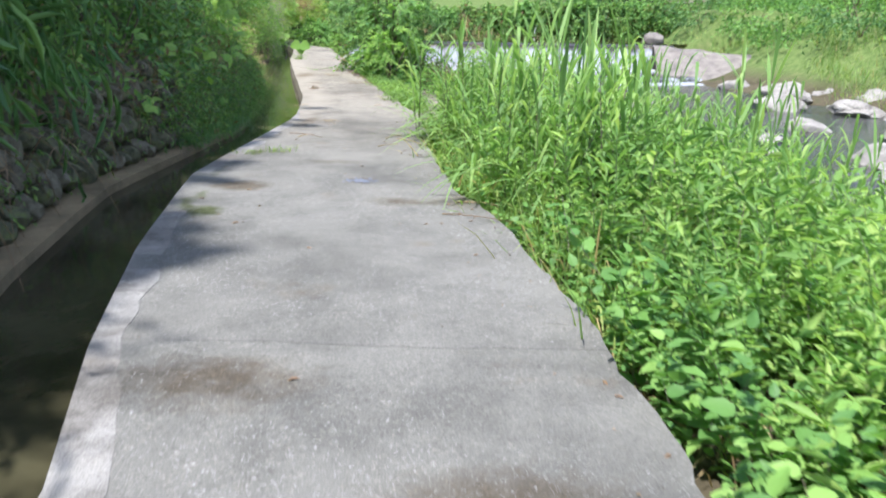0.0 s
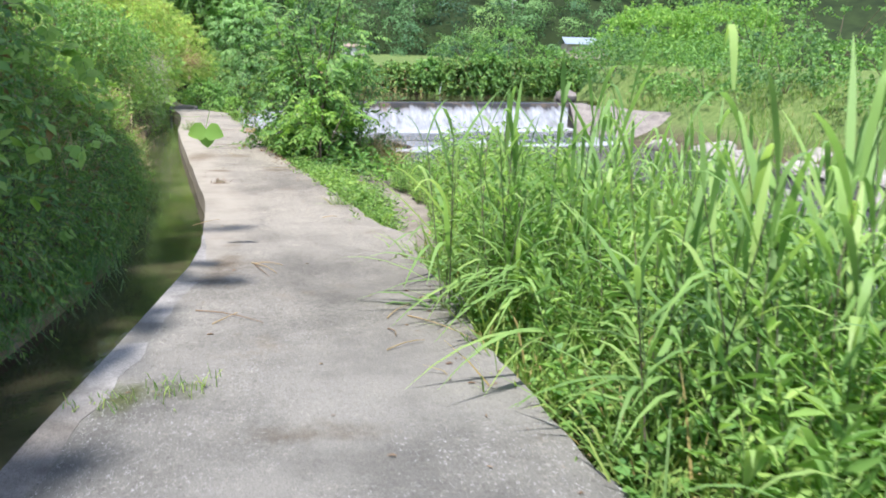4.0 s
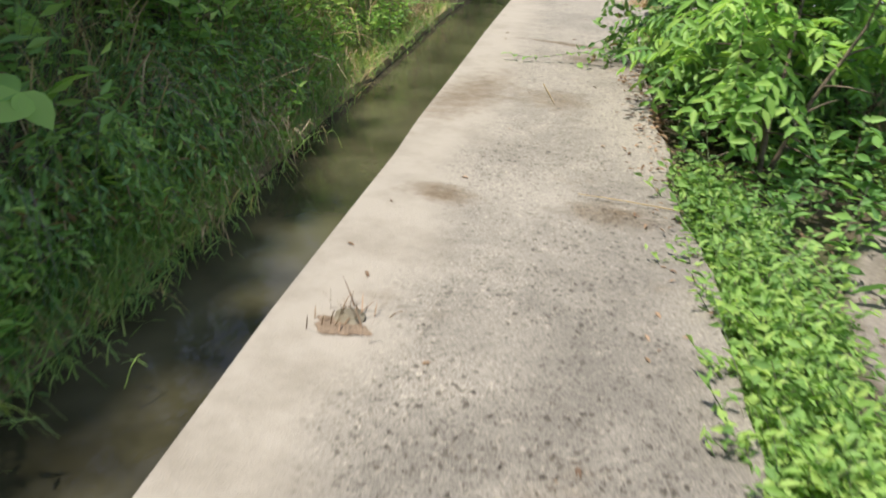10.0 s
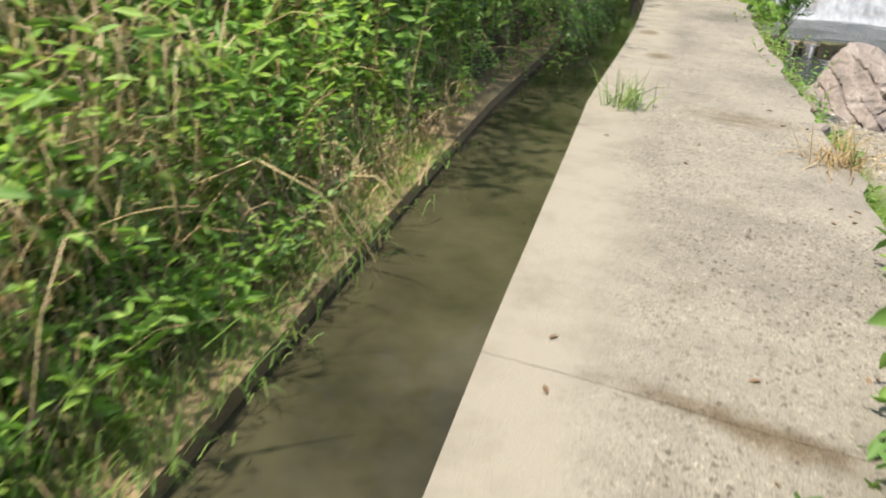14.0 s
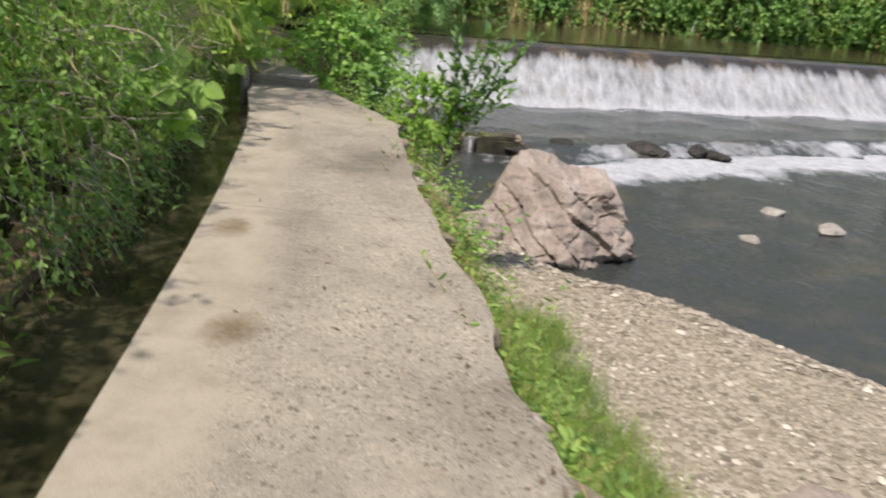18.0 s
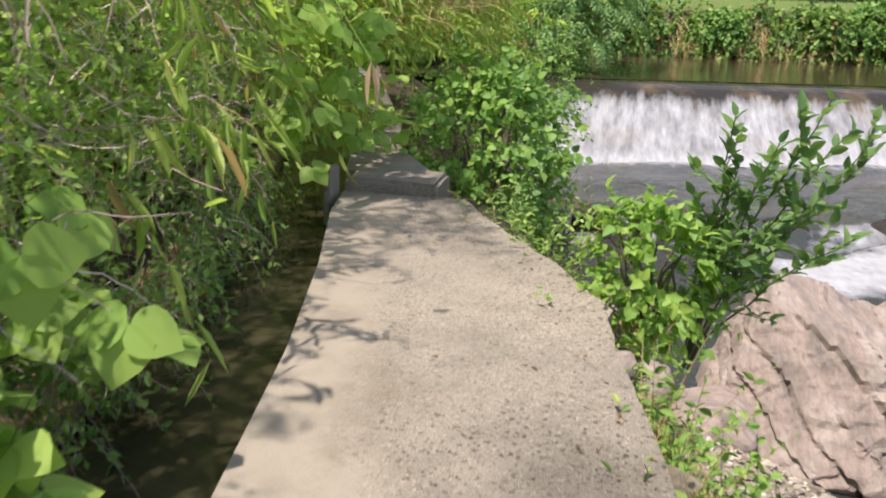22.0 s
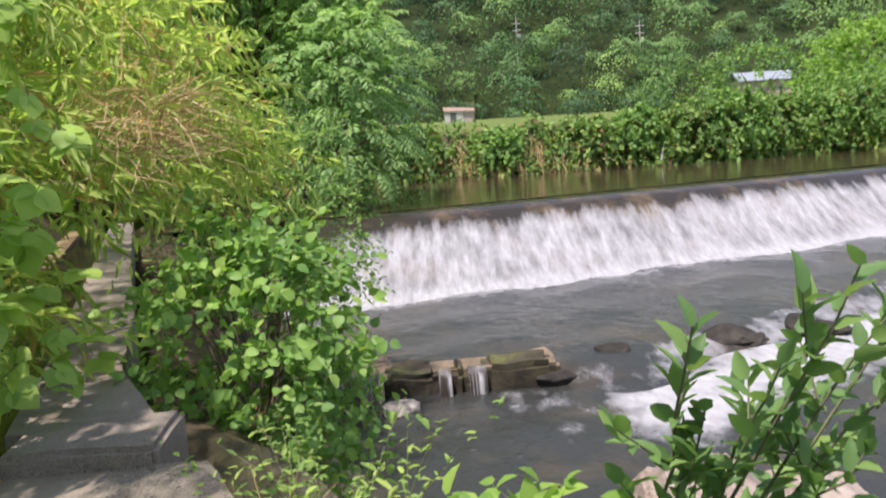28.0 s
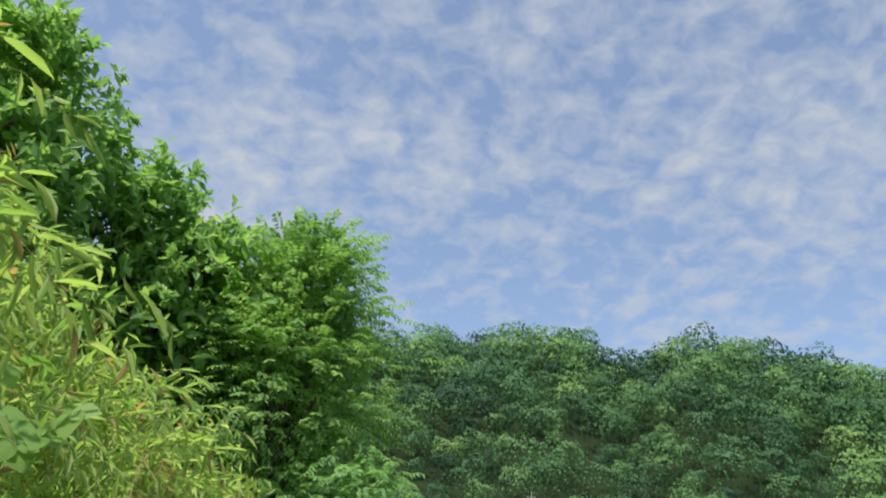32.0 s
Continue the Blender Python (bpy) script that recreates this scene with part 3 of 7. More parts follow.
ax_ = np.linspace(-7, 17, 200)
av = np.concatenate([np.linspace(-0.42, 0, 22)[:-1], np.linspace(0, 1, 45)])
AX, AV = np.meshgrid(ax_, av, indexing="ij")
y0, y1 = ledge_y(AX), weir_y(AX, BASE) + 0.6
open_ = smooth(-2.5, -1.2, AX)                        # right of the blocks the ledge is drowned and the water runs down it
AY = y0 + np.where(AV > 0, (y1 - y0) * AV, 4.2 * AV * open_ * (1 + 0.25 * wob(AX, AX, 1.3, 2)))
fall = smooth(0.02, -0.36, AV) * smooth(-2.5, -2.3, AX)
AZ = APRON_Z + 0.025 * wob(AX, AY, 2.4, 2) - 0.02 - 0.27 * fall + 0.035 * wob(AX * 3, AY * 2, 1.4, 3) * smooth(0.0, 0.3, fall) * (1 - fall)
foam_a = 0.5 * smooth(1.7, 0.0, weir_y(AX, BASE) - AY) + 0.08 * wob(AX, AY, 1.7, 1) - 0.12 + smooth(-2.5, -2.15, AX) * smooth(0.12, -0.1, AV) * (0.42 + 0.2 * wob(AX, AX, 2.1, 1)) - 0.2 * smooth(0.7, 1.0, fall)
me = mesh_np("apron_water", np.stack([AX, AY, AZ], -1).reshape(-1, 3), grid_faces(len(ax_), len(av)), M_RIVER, True)
apron = new("river_apron", with_foam(me, foam_a.ravel()))
tagged(apron, "fast dark water below the weir and white rapids over the ledge", "river", kind="structure")

ly_ = np.linspace(-7, -2.1, 30)
wallv = [(0.0, -2.7), (0.0, -1.89), (0.5, -1.89)]
V = np.stack([np.stack([ly_, ledge_y(ly_) + 0.02 + a_, np.full_like(ly_, b_)], 1) for a_, b_ in wallv])
tagged(new("ledge_wall", mesh_np("ledge_wall", V.reshape(-1, 3), grid_faces(3, len(ly_)), M_CONC_OLD)), "wet dark front of the river ledge", "wall", kind="structure")

# the weir: a sloping concrete face with the sheet of water over it
fx_ = np.linspace(-6.2, 16.0, 480)
prof = [(-0.8, POOL_Z), (-0.25, POOL_Z - 0.01), (0.02, POOL_Z - 0.05), (0.12, POOL_Z - 0.14), (0.24, POOL_Z - 0.34), (0.40, -0.88), (0.62, -1.3), (0.84, -1.62), (1.0, -1.82), (1.2, -1.9)]
pu = np.interp(np.linspace(0, len(prof) - 1, 40), range(len(prof)), [a for a, _ in prof])
pz = np.interp(np.linspace(0, len(prof) - 1, 40), range(len(prof)), [b for _, b in prof])
FX, PU = np.meshgrid(fx_, pu, indexing="ij")
PZ = np.broadcast_to(pz, FX.shape)
rw = np.random.default_rng(3)
streak = np.zeros_like(FX)
for f_, a_ in ((1.3, .5), (2.9, .5), (6.1, .4), (11.3, .28), (19.0, .16), (33.0, .08)):
    streak += a_ * np.sin(FX * f_ + rw.uniform(0, 6) + 1.4 * np.sin(FX * f_ * .37 + rw.uniform(0, 6)) + PU * rw.uniform(-1.2, 1.2))
face = smooth(0.05, 0.75, PU)
FY = weir_y(FX, WEIR) + (weir_y(FX, BASE) - weir_y(FX, WEIR)) * PU + 0.025 * streak * face
FZ = PZ + 0.015 * streak * face
foam_f = -0.42 + 0.80 * smooth(0.0, 0.42, PU + 0.03 * streak * smooth(0, 0.1, PU)) + 0.075 * streak * smooth(0.0, 0.15, PU) * (1 - 0.6 * smooth(0.2, 0.7, PU)) + 0.16 * smooth(0.85, 1.05, PU)
me = mesh_np("weir_water", np.stack([FX, FY, FZ], -1).reshape(-1, 3), grid_faces(len(fx_), len(pu)), M_FALL, True)
weir = new("weir_water", with_foam(me, foam_f.ravel()))
tagged(weir, "white sheet of water falling over the weir", "waterfall", kind="structure")

px_ = np.array([-90, -40, -20, -8, 0, 8, 16, 30.0])
pv = np.linspace(0, 1, 30)
PX, PV = np.meshgrid(px_, pv, indexing="ij")
PY = weir_y(PX, WEIR) + 0.6 + (84 - weir_y(PX, WEIR)) * PV
me = mesh_np("pool", np.stack([PX, PY, np.full_like(PX, POOL_Z)], -1).reshape(-1, 3), grid_faces(len(px_), len(pv)), M_WPOOL, True)
pool = new("pool", me)
tagged(pool, "still brown water held back by the weir", "river", kind="structure")

# ---- plant building blocks ----
rng = np.random.default_rng(7)


def unit(v):
    return v / (np.linalg.norm(v, axis=-1, keepdims=True) + 1e-9)


def mesh_of(name, chunks, *materials):
    """One mesh from chunks (vertices, faces, material index); faces may be triangles or quads."""
    me = bpy.data.meshes.new(name)
    off, co, idx, start, mi, at_ = 0, [], [], [], [], 0
    for V, F, m in chunks:
        if len(F) == 0:
            continue
        k = F.shape[1]
        co.append(V.reshape(-1, 3)); idx.append((F + off).ravel())
        start.append(at_ + np.arange(len(F)) * k); mi.append(np.full(len(F), m))
        off += len(co[-1]); at_ += F.size
    co, idx, start, mi = (np.concatenate(a) for a in (co, idx, start, mi))
    me.vertices.add(len(co)); me.vertices.foreach_set("co", co.astype(np.float32).ravel())
    me.loops.add(len(idx)); me.loops.foreach_set("vertex_index", idx.astype(np.int32))
    me.polygons.add(len(start)); me.polygons.foreach_set("loop_start", start.astype(np.int32))
    for m in materials:
        me.materials.append(m)
    me.polygons.foreach_set("material_index", mi.astype(np.int32))
    me.update(calc_edges=True)
    return me


def leaves(P, A, L, width, m=0, curl=0.12, flat=0.7, shape="lance", face=None):
    """Leaves at P pointing along A, L long; flat: how far they face the sky."""
    n = len(P)
    A = unit(A)
    N = rng.normal(size=(n, 3)) * (1 - flat) + (np.array([0, 0, 1.0]) if face is None else face) * flat
    N = unit(N - (N * A).sum(1)[:, None] * A)
    S = np.cross(A, N)
    L = np.asarray(L)[:, None]
    W = L * width
    if shape == "tiny":
        V = np.stack([P, P + A * L * .5 + S * W * .5 + N * L * .07, P + A * L - N * L * curl, P + A * L * .5 - S * W * .5 + N * L * .07], 1)
        F, k = np.array([[0, 1, 2], [0, 2, 3]]), 4
    elif shape == "broad":
        V = np.stack([P, P + A * L * .12 + S * W * .42 + N * L * .05, P + A * L * .45 + S * W * .52 + N * L * .09, P + A * L * .8 + S * W * .26, P + A * L - N * L * curl,
                      P + A * L * .8 - S * W * .26, P + A * L * .45 - S * W * .52 + N * L * .09, P + A * L * .12 - S * W * .42 + N * L * .05, P + A * L * .5], 1)
        F, k = np.array([[0, 1, 8], [1, 2, 8], [2, 3, 8], [3, 4, 8], [4, 5, 8], [5, 6, 8], [6, 7, 8], [7, 0, 8]]), 9
    elif shape == "round":
        a = np.linspace(np.pi, -np.pi, 13)[:-1]
        u, v = .5 - .5 * np.cos(a + np.pi), .5 * np.sin(a) * (1 + .12 * np.cos(a))
        V = np.stack([P + A * L * .5] + [P + A * L * (.5 + .5 * np.cos(t_) * (1.22 if abs(t_) < .01 else 1)) + S * W * .5 * np.sin(t_) * (1 - .32 * np.cos(t_)) + N * L * (.05 * abs(np.sin(t_)) - curl * .5 * (1 + np.cos(t_)) / 2) for t_ in a], 1)
        F, k = np.array([[0, i + 1, (i + 1) % 12 + 1] for i in range(12)]), 13
    else:
        V = np.stack([P, P + A * L * .33 + S * W * .5 + N * L * .08, P + A * L * .7 + S * W * .36 + N * L * .04, P + A * L - N * L * curl,
                      P + A * L * .7 - S * W * .36 + N * L * .04, P + A * L * .33 - S * W * .5 + N * L * .08], 1)
        F, k = np.array([[0, 1, 2], [0, 2, 3], [0, 3, 4], [0, 4, 5]]), 6
    return V.reshape(-1, 3), (np.arange(n)[:, None, None] * k + F[None]).reshape(-1, 3), m


def strips(C, W, m=0, side=None):
    """Ribbons along centre lines C (n, k, 3) with widths W (k,) or (n, k)."""
    n, k, _ = C.shape
    if side is None:
        d = C[:, -1] - C[:, 0]
        side = unit(np.cross(d, rng.normal(size=(n, 3))))
    W = np.broadcast_to(W, (n, k))[..., None] * side[:, None] / 2
    V = np.stack([C - W, C + W], 2)
    i = np.arange(k - 1) * 2
    F = np.stack([i, i + 1, i + 3, i + 2], 1)
    return V.reshape(-1, 3), (np.arange(n)[:, None, None] * 2 * k + F[None]).reshape(-1, 4), m


def arcs(P, D, L, droop, k=5):
    """Centre lines from P, starting along D, L long, bending down by droop."""
    t = np.linspace(0, 1, k)[None, :, None]
    L = np.asarray(L)[:, None, None]
    droop = np.broadcast_to(droop, (len(P),))[:, None, None]
    C = P[:, None] + unit(D)[:, None] * L * t
    C = C + np.array([0, 0, -1.0]) * L * droop * t ** 2
    return C


def tube(C, R, sides=6, m=0):
    """A tapered tube along one centre line (k, 3) with radii R."""
    C, R = np.asarray(C, float), np.asarray(R, float)
    d = unit(np.gradient(C, axis=0))
    u = unit(np.cross(d, np.array([0.31, 0.2, 0.93]) if abs(d[0, 2]) < 0.9 else np.array([1.0, 0.1, 0])))
    v = np.cross(d, u)
    a = np.linspace(0, 2 * np.pi, sides, endpoint=False)
    V = C[:, None] + R[:, None, None] * (np.cos(a)[None, :, None] * u[:, None] + np.sin(a)[None, :, None] * v[:, None])
    F = []
    for i in range(len(C) - 1):
        for j in range(sides):
            F.append((i * sides + j, i * sides + (j + 1) % sides, (i + 1) * sides + (j + 1) % sides, (i + 1) * sides + j))
    return V.reshape(-1, 3), np.array(F), m


def herbs(base, H, n_leaf, leaf_len, width, spread=0.5, lean=0.18, m=0, ms=1, shape="lance", start=0.2, flat=0.6, up=0.5):
    """Upright weeds: a stem each, with leaves round it."""
    n = len(base)
    lean_v = np.concatenate([rng.normal(size=(n, 2)) * lean, np.ones((n, 1))], 1)
    k = n_leaf
    t = np.linspace(start, 1.0, k)[None] + rng.uniform(-.04, .04, (n, k))
    t3 = t[..., None]
    bend = np.concatenate([rng.normal(size=(n, 2)) * 0.12, np.zeros((n, 1))], 1)
    P = base[:, None] + lean_v[:, None] * H[:, None, None] * t3 + bend[:, None] * H[:, None, None] * t3 ** 2
    az = np.arange(k)[None] * 2.4 + rng.uniform(0, 6.3, (n, 1)) + rng.uniform(-.5, .5, (n, k))
    el = np.sin(t * 1.3) * up + rng.uniform(-.45, .35, (n, k))
    A = np.stack([np.cos(az) * np.cos(el), np.sin(az) * np.cos(el), np.sin(el)], -1)
    L = leaf_len * (1.15 - 0.55 * t) * rng.uniform(.65, 1.3, (n, k)) * np.clip(H / np.mean(H), .6, 1.5)[:, None]
    out = [leaves(P.reshape(-1, 3), A.reshape(-1, 3), L.ravel(), width, m, shape=shape, flat=flat)]
    kk = 4
    tt = np.linspace(0, 1, kk)[None, :, None]
    C = base[:, None] + lean_v[:, None] * H[:, None, None] * tt + bend[:, None] * H[:, None, None] * tt ** 2
    out.append(strips(C, np.linspace(0.007, 0.003, kk), ms))
    return out


def grass(base, n_each, L, w, m=0, spread=0.12, droop=0.55, k=4):
    """Tufts of arching blades."""
    n = len(base)
    P = np.repeat(base, n_each, 0) + np.concatenate([rng.normal(size=(n * n_each, 2)) * spread, np.zeros((n * n_each, 1))], 1)
    D = np.concatenate([rng.normal(size=(n * n_each, 2)) * .38, np.ones((n * n_each, 1))], 1)
    Ls = np.repeat(np.broadcast_to(L, (n,)), n_each) * rng.uniform(.5, 1.25, n * n_each)
    C = arcs(P, D, Ls, droop * rng.uniform(.3, 1.3, n * n_each), k)
    hor = unit(np.cross(D, np.array([0, 0, 1.0])) + rng.normal(size=D.shape) * .3)
    return strips(C, w * np.array([1, .95, .7, .12] if k == 4 else np.linspace(1, .1, k)), m, hor)


def sprays(P, D, L, n_leaf, leaf_len, width, droop=0.5, m=0, ms=1, shape="lance", hang=0.35, stem=0.006, flat=0.5, k=4, face=None):
    """Twigs from P along D that bend down, with leaves along them."""
    n = len(P)
    L = np.broadcast_to(L, (n,)) * rng.uniform(.7, 1.25, n)
    dr = droop * rng.uniform(.5, 1.4, n)
    C = arcs(P, D, L, dr, k)
    t = np.linspace(.2, 1, n_leaf)[None, :, None] + rng.uniform(-.04, .04, (n, n_leaf, 1))
    Q = P[:, None] + unit(D)[:, None] * L[:, None, None] * t + np.array([0, 0, -1.0]) * (L * dr)[:, None, None] * t ** 2
    tang = unit(D)[:, None] + np.array([0, 0, -2.0]) * dr[:, None, None] * t
    A = tang * .6 + rng.normal(size=Q.shape) * .75 + np.array([0, 0, -hang])
    Ls = leaf_len * rng.uniform(.6, 1.3, n * n_leaf)
    face = None if face is None else np.repeat(unit(face), n_leaf, 0)
    return [leaves(Q.reshape(-1, 3), A.reshape(-1, 3), Ls, width, m, shape=shape, flat=flat, face=face), strips(C, np.linspace(stem, stem * .4, k), ms)]


M_GOLD = foliage("goldenrod_leaves", (0.11, 0.24, 0.035), (0.20, 0.38, 0.055), (0.32, 0.51, 0.085), 0.45)
M_WEED = foliage("weed_leaves", (0.11, 0.22, 0.035), (0.20, 0.37, 0.055), (0.33, 0.50, 0.085), 0.45)
M_HEART = foliage("heart_leaves", (0.10, 0.23, 0.035), (0.17, 0.35, 0.05), (0.27, 0.47, 0.075), 0.42)
M_REED = foliage("reed_leaves", (0.12, 0.23, 0.04), (0.21, 0.38, 0.07), (0.33, 0.50, 0.10), 0.45)
M_GRASS = foliage("grass_blades", (0.09, 0.18, 0.025), (0.18, 0.32, 0.045), (0.31, 0.42, 0.075), 0.42, dead=(0.40, 0.31, 0.15))
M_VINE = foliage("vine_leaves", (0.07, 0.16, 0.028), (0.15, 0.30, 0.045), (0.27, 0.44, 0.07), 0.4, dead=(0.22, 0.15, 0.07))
M_KUDZU = foliage("kudzu_leaves", (0.13, 0.28, 0.035), (0.21, 0.40, 0.05), (0.33, 0.53, 0.08), 0.48)
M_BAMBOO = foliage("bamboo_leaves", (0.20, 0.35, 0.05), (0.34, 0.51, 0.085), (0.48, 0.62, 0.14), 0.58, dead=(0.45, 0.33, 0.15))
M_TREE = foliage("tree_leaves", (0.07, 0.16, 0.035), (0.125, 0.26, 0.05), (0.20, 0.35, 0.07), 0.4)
M_FEATHER = foliage("feathery_leaves", (0.15, 0.31, 0.07), (0.22, 0.42, 0.10), (0.31, 0.52, 0.13), 0.45)
M_ASH = foliage("ash_leaves", (0.16, 0.32, 0.06), (0.25, 0.45, 0.085), (0.36, 0.56, 0.11), 0.55)
M_SHRUB = foliage("shrub_leaves", (0.08, 0.19, 0.03), (0.15, 0.32, 0.045), (0.26, 0.46, 0.075), 0.4)
M_BROWN = foliage("dead_grass", (.14, .095, .03), (.24, .17, .06), (.36, .27, .1), .2)
M_TWIG = foliage("grey_twigs", (.20, .165, .10), (.36, .31, .20), (.50, .44, .30), .05)
M_DRY = foliage("dry_stems", (0.19, 0.14, 0.04), (0.34, 0.27, 0.085), (0.47, 0.40, 0.14), 0.15)
M_STRAW = foliage("pale_straw", (.22, .175, .06), (.37, .30, .11), (.52, .44, .19), .2)
M_STEM = foliage("green_stems", (0.07, 0.11, 0.03), (0.12, 0.15, 0.05), (0.2, 0.16, 0.09), 0.1)


def bark_mat():
    m, nt, b = mat("bark", 0.9, 0.15)
    p = world_pos(nt)
    n = noise_node(nt, 18, 6, .65, p)
    nt.links.new(ramp(nt, n, (.3, (.05, .04, .028)), (.7, (.2, .16, .11))), b.inputs["Base Color"])
    bump(nt, b, n, .7, .02)
    return m


M_BARK = bark_mat()


def left_points(n, y0, y1, d0, d1, h0=0.0, h1=0.0):
    """Points over the left bank: y range, distance behind the canal wall, height above the soil."""
    y = rng.uniform(y0, y1, n)
    x = along(LEFT, y) - CANAL - 0.08 - 0.2 * smooth(18, 21, y) * smooth(28.5, 27, y) - rng.uniform(d0, d1, n)
    return np.stack([x, y, ground_z(x, y) + rng.uniform(h0, h1, n)], 1)


def right_points(n, y0, y1, e0, e1):
    y = rng.uniform(y0, y1, n)
    x = along(RIGHT, y) + rng.uniform(e0, e1, n)
    return np.stack([x, y, ground_z(x, y)], 1)


def stuff(name, label, category, chunks, *materials):
    return tagged(new(name, mesh_of(name, chunks, *materials)), label, category, kind="stuff")


OUT = np.array([1.0, -0.25, 0.35])       # from the left bank towards the canal

# ---- left bank ----
B = left_points(2300, -3, 18, -.16, 2.6)
d_ = along(LEFT, B[:, 1]) - CANAL - .08 - B[:, 0]
B = B[(d_ > .75) | ((d_ > .3) & (B[:, 1] > 10.5) & (rng.uniform(size=len(B)) < .6)) | ((d_ > .1) & (rng.uniform(size=len(B)) < .12))]
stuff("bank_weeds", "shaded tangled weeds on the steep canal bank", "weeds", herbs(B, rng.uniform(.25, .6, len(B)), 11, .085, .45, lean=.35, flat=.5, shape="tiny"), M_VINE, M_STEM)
B = np.concatenate([left_points(900, -1, 18.943, -.04, 1.5), left_points(240, 7, 14, -.06, .14)])
B = B[(B[:, 1] < 3.5) | (B[:, 1] > 11.5) | (along(LEFT, B[:, 1]) - CANAL - B[:, 0] > 1.0)]
B[:, 2] = np.maximum(B[:, 2], -.15)
C_ = left_points(330, 14, 22.385, -.06, .14)
C_[:, 2] = np.maximum(C_[:, 2], -.15)
stuff("lip_grass", "fine green grass growing over the canal lip", "grass", [grass(C_, 20, .4, .008, spread=.1, droop=1.0, k=3)], M_GRASS)
# darker leaf green than M_GRASS: the bank's shade is put into the colour
stuff("shade_grass", "fine drooping bank grass with shade put into its darker green", "grass", [grass(B, 20, .42, .008, spread=.1, droop=1.0, k=3)], M_TREE)
B = np.concatenate([left_points(420, -2, 25.524, -.06, .7), left_points(260, 11.5, 19.829, -.12, .05)])
B = B[(B[:, 1] < 3.5) | (B[:, 1] > 11.0)]
stuff("bank_grass", "long grass hanging over the canal wall", "grass", [grass(B, 17, .45, .009, spread=.08, droop=1.1, k=3)], M_GRASS)
B = np.concatenate([left_points(1900, 17, 37, .14, 2.6), left_points(420, 19.8, 28, .15, 1.2), left_points(350, 26.5, 37, -.12, .1)])
B = B[(wob(B[:, 0], B[:, 1], 2.6, 5) > -.25) | (B[:, 1] > 28)]
stuff("sunny_bank_weeds", "sunlit weeds with narrow leaves on the canal bank", "weeds", herbs(B, rng.uniform(.3, .85, len(B)), 13, .11, .29, lean=.3, flat=.5, shape="tiny"), M_WEED, M_STEM)
B = left_points(170, 19.386, 28, .2, 1.5)
B = np.repeat(B, 4, 0) + rng.normal(size=(680, 3)) * [.07, .07, 0]
stuff("fresh_clumps", "clumps of fresh broad-leaved weeds on the sunny bank", "weeds", herbs(B, rng.uniform(.4, .85, len(B)), 13, .12, .36, lean=.25, flat=.65), M_KUDZU, M_STEM)
B = np.repeat(left_points(70, 16.5, 26.5, -.1, .3), 4, 0) + rng.normal(size=(280, 3)) * [.05, .05, 0]
B[:, 2] = np.maximum(B[:, 2], -.14)
stuff("lip_plants", "fresh bright weeds rooted along the canal lip", "weeds", herbs(B, rng.uniform(.18, .42, len(B)), 13, .085, .3, lean=.4, flat=.65), M_KUDZU, M_STEM)
B = left_points(620, 18.5, 28, -.05, .7)
stuff("mugwort", "pale small-leaved weeds along the canal lip", "weeds", herbs(B, rng.uniform(.12, .3, len(B)), 12, .05, .55, lean=.4, flat=.6), M_FEATHER, M_STEM)
B = left_points(1100, 14.5, 27.154, .12, 1.9)
stuff("bank_meadow", "bright grass and dry straw on the sunny canal bank", "grass", [grass(B, 14, .55, .011, spread=.12, droop=.8, k=3)], M_GRASS)
B = np.stack([rng.normal(-5.0, .18, 20), rng.normal(22.3, .35, 20), rng.uniform(.5, 1.05, 20)], 1)
B[:, 2] = np.maximum(B[:, 2], ground_z(B[:, 0], B[:, 1]) + .1)
stuff("straw_curtain", "brown curtain of dead matted grass hanging on the bank", "dry grass", [grass(B, 34, .5, .006, spread=.16, droop=1.7)], M_STRAW)
B = left_points(150, 18.8, 26.5, -.12, .45)
B[:, 2] = np.maximum(B[:, 2], -.12) + rng.uniform(0, .2, 150)
stuff("lip_straw", "dry pale grass hanging down to the canal", "dry grass", [grass(B, 14, .38, .006, spread=.1, droop=1.5)], M_STRAW)
B = np.concatenate([left_points(330, 15.5, 27.154, .3, 2.1), left_points(130, 20.0, 23.2, .3, 1.3)])
stuff("bank_straw", "broken straw-coloured reeds lying on the bank", "dry grass", [grass(B, 9, .85, .010, spread=.2, droop=.9)], M_DRY)
B = left_points(380, 17, 25.5, -.26, .05)
B[:, 2] = -.13
stuff("wall_grass", "short grass and moss along the top of the canal wall", "grass", [grass(B, 14, .2, .006, spread=.09, droop=.9)], M_GRASS)
B = left_points(90, 18, 27, -.2, .15)
B[:, 2] = -.1
stuff("wall_straw", "dead straw hanging over the canal wall", "dry grass", [grass(B, 8, .3, .007, spread=.08, droop=1.3)], M_DRY)
B = left_points(500, 18.943, 36, -.05, 2.4)
D = rng.normal(size=(500, 3)) * .5 + OUT * .5 + np.array([0, 0, .5])
stuff("dry_canes", "dry broken canes among the weeds on the bank", "dry stems", [strips(arcs(B + [0, 0, .2], D, rng.uniform(.3, .8, 500), rng.uniform(0, .6, 500), 6), np.linspace(.006, .003, 6))], M_DRY)

# curtain of vines that hangs from the shaded trees
n = 1700
P = left_points(n, -3, 16, .95, 3.2)
P[:, 2] += rng.uniform(.3, 2.6, n)
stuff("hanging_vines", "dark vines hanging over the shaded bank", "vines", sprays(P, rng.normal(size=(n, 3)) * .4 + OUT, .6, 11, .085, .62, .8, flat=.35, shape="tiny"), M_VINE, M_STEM)
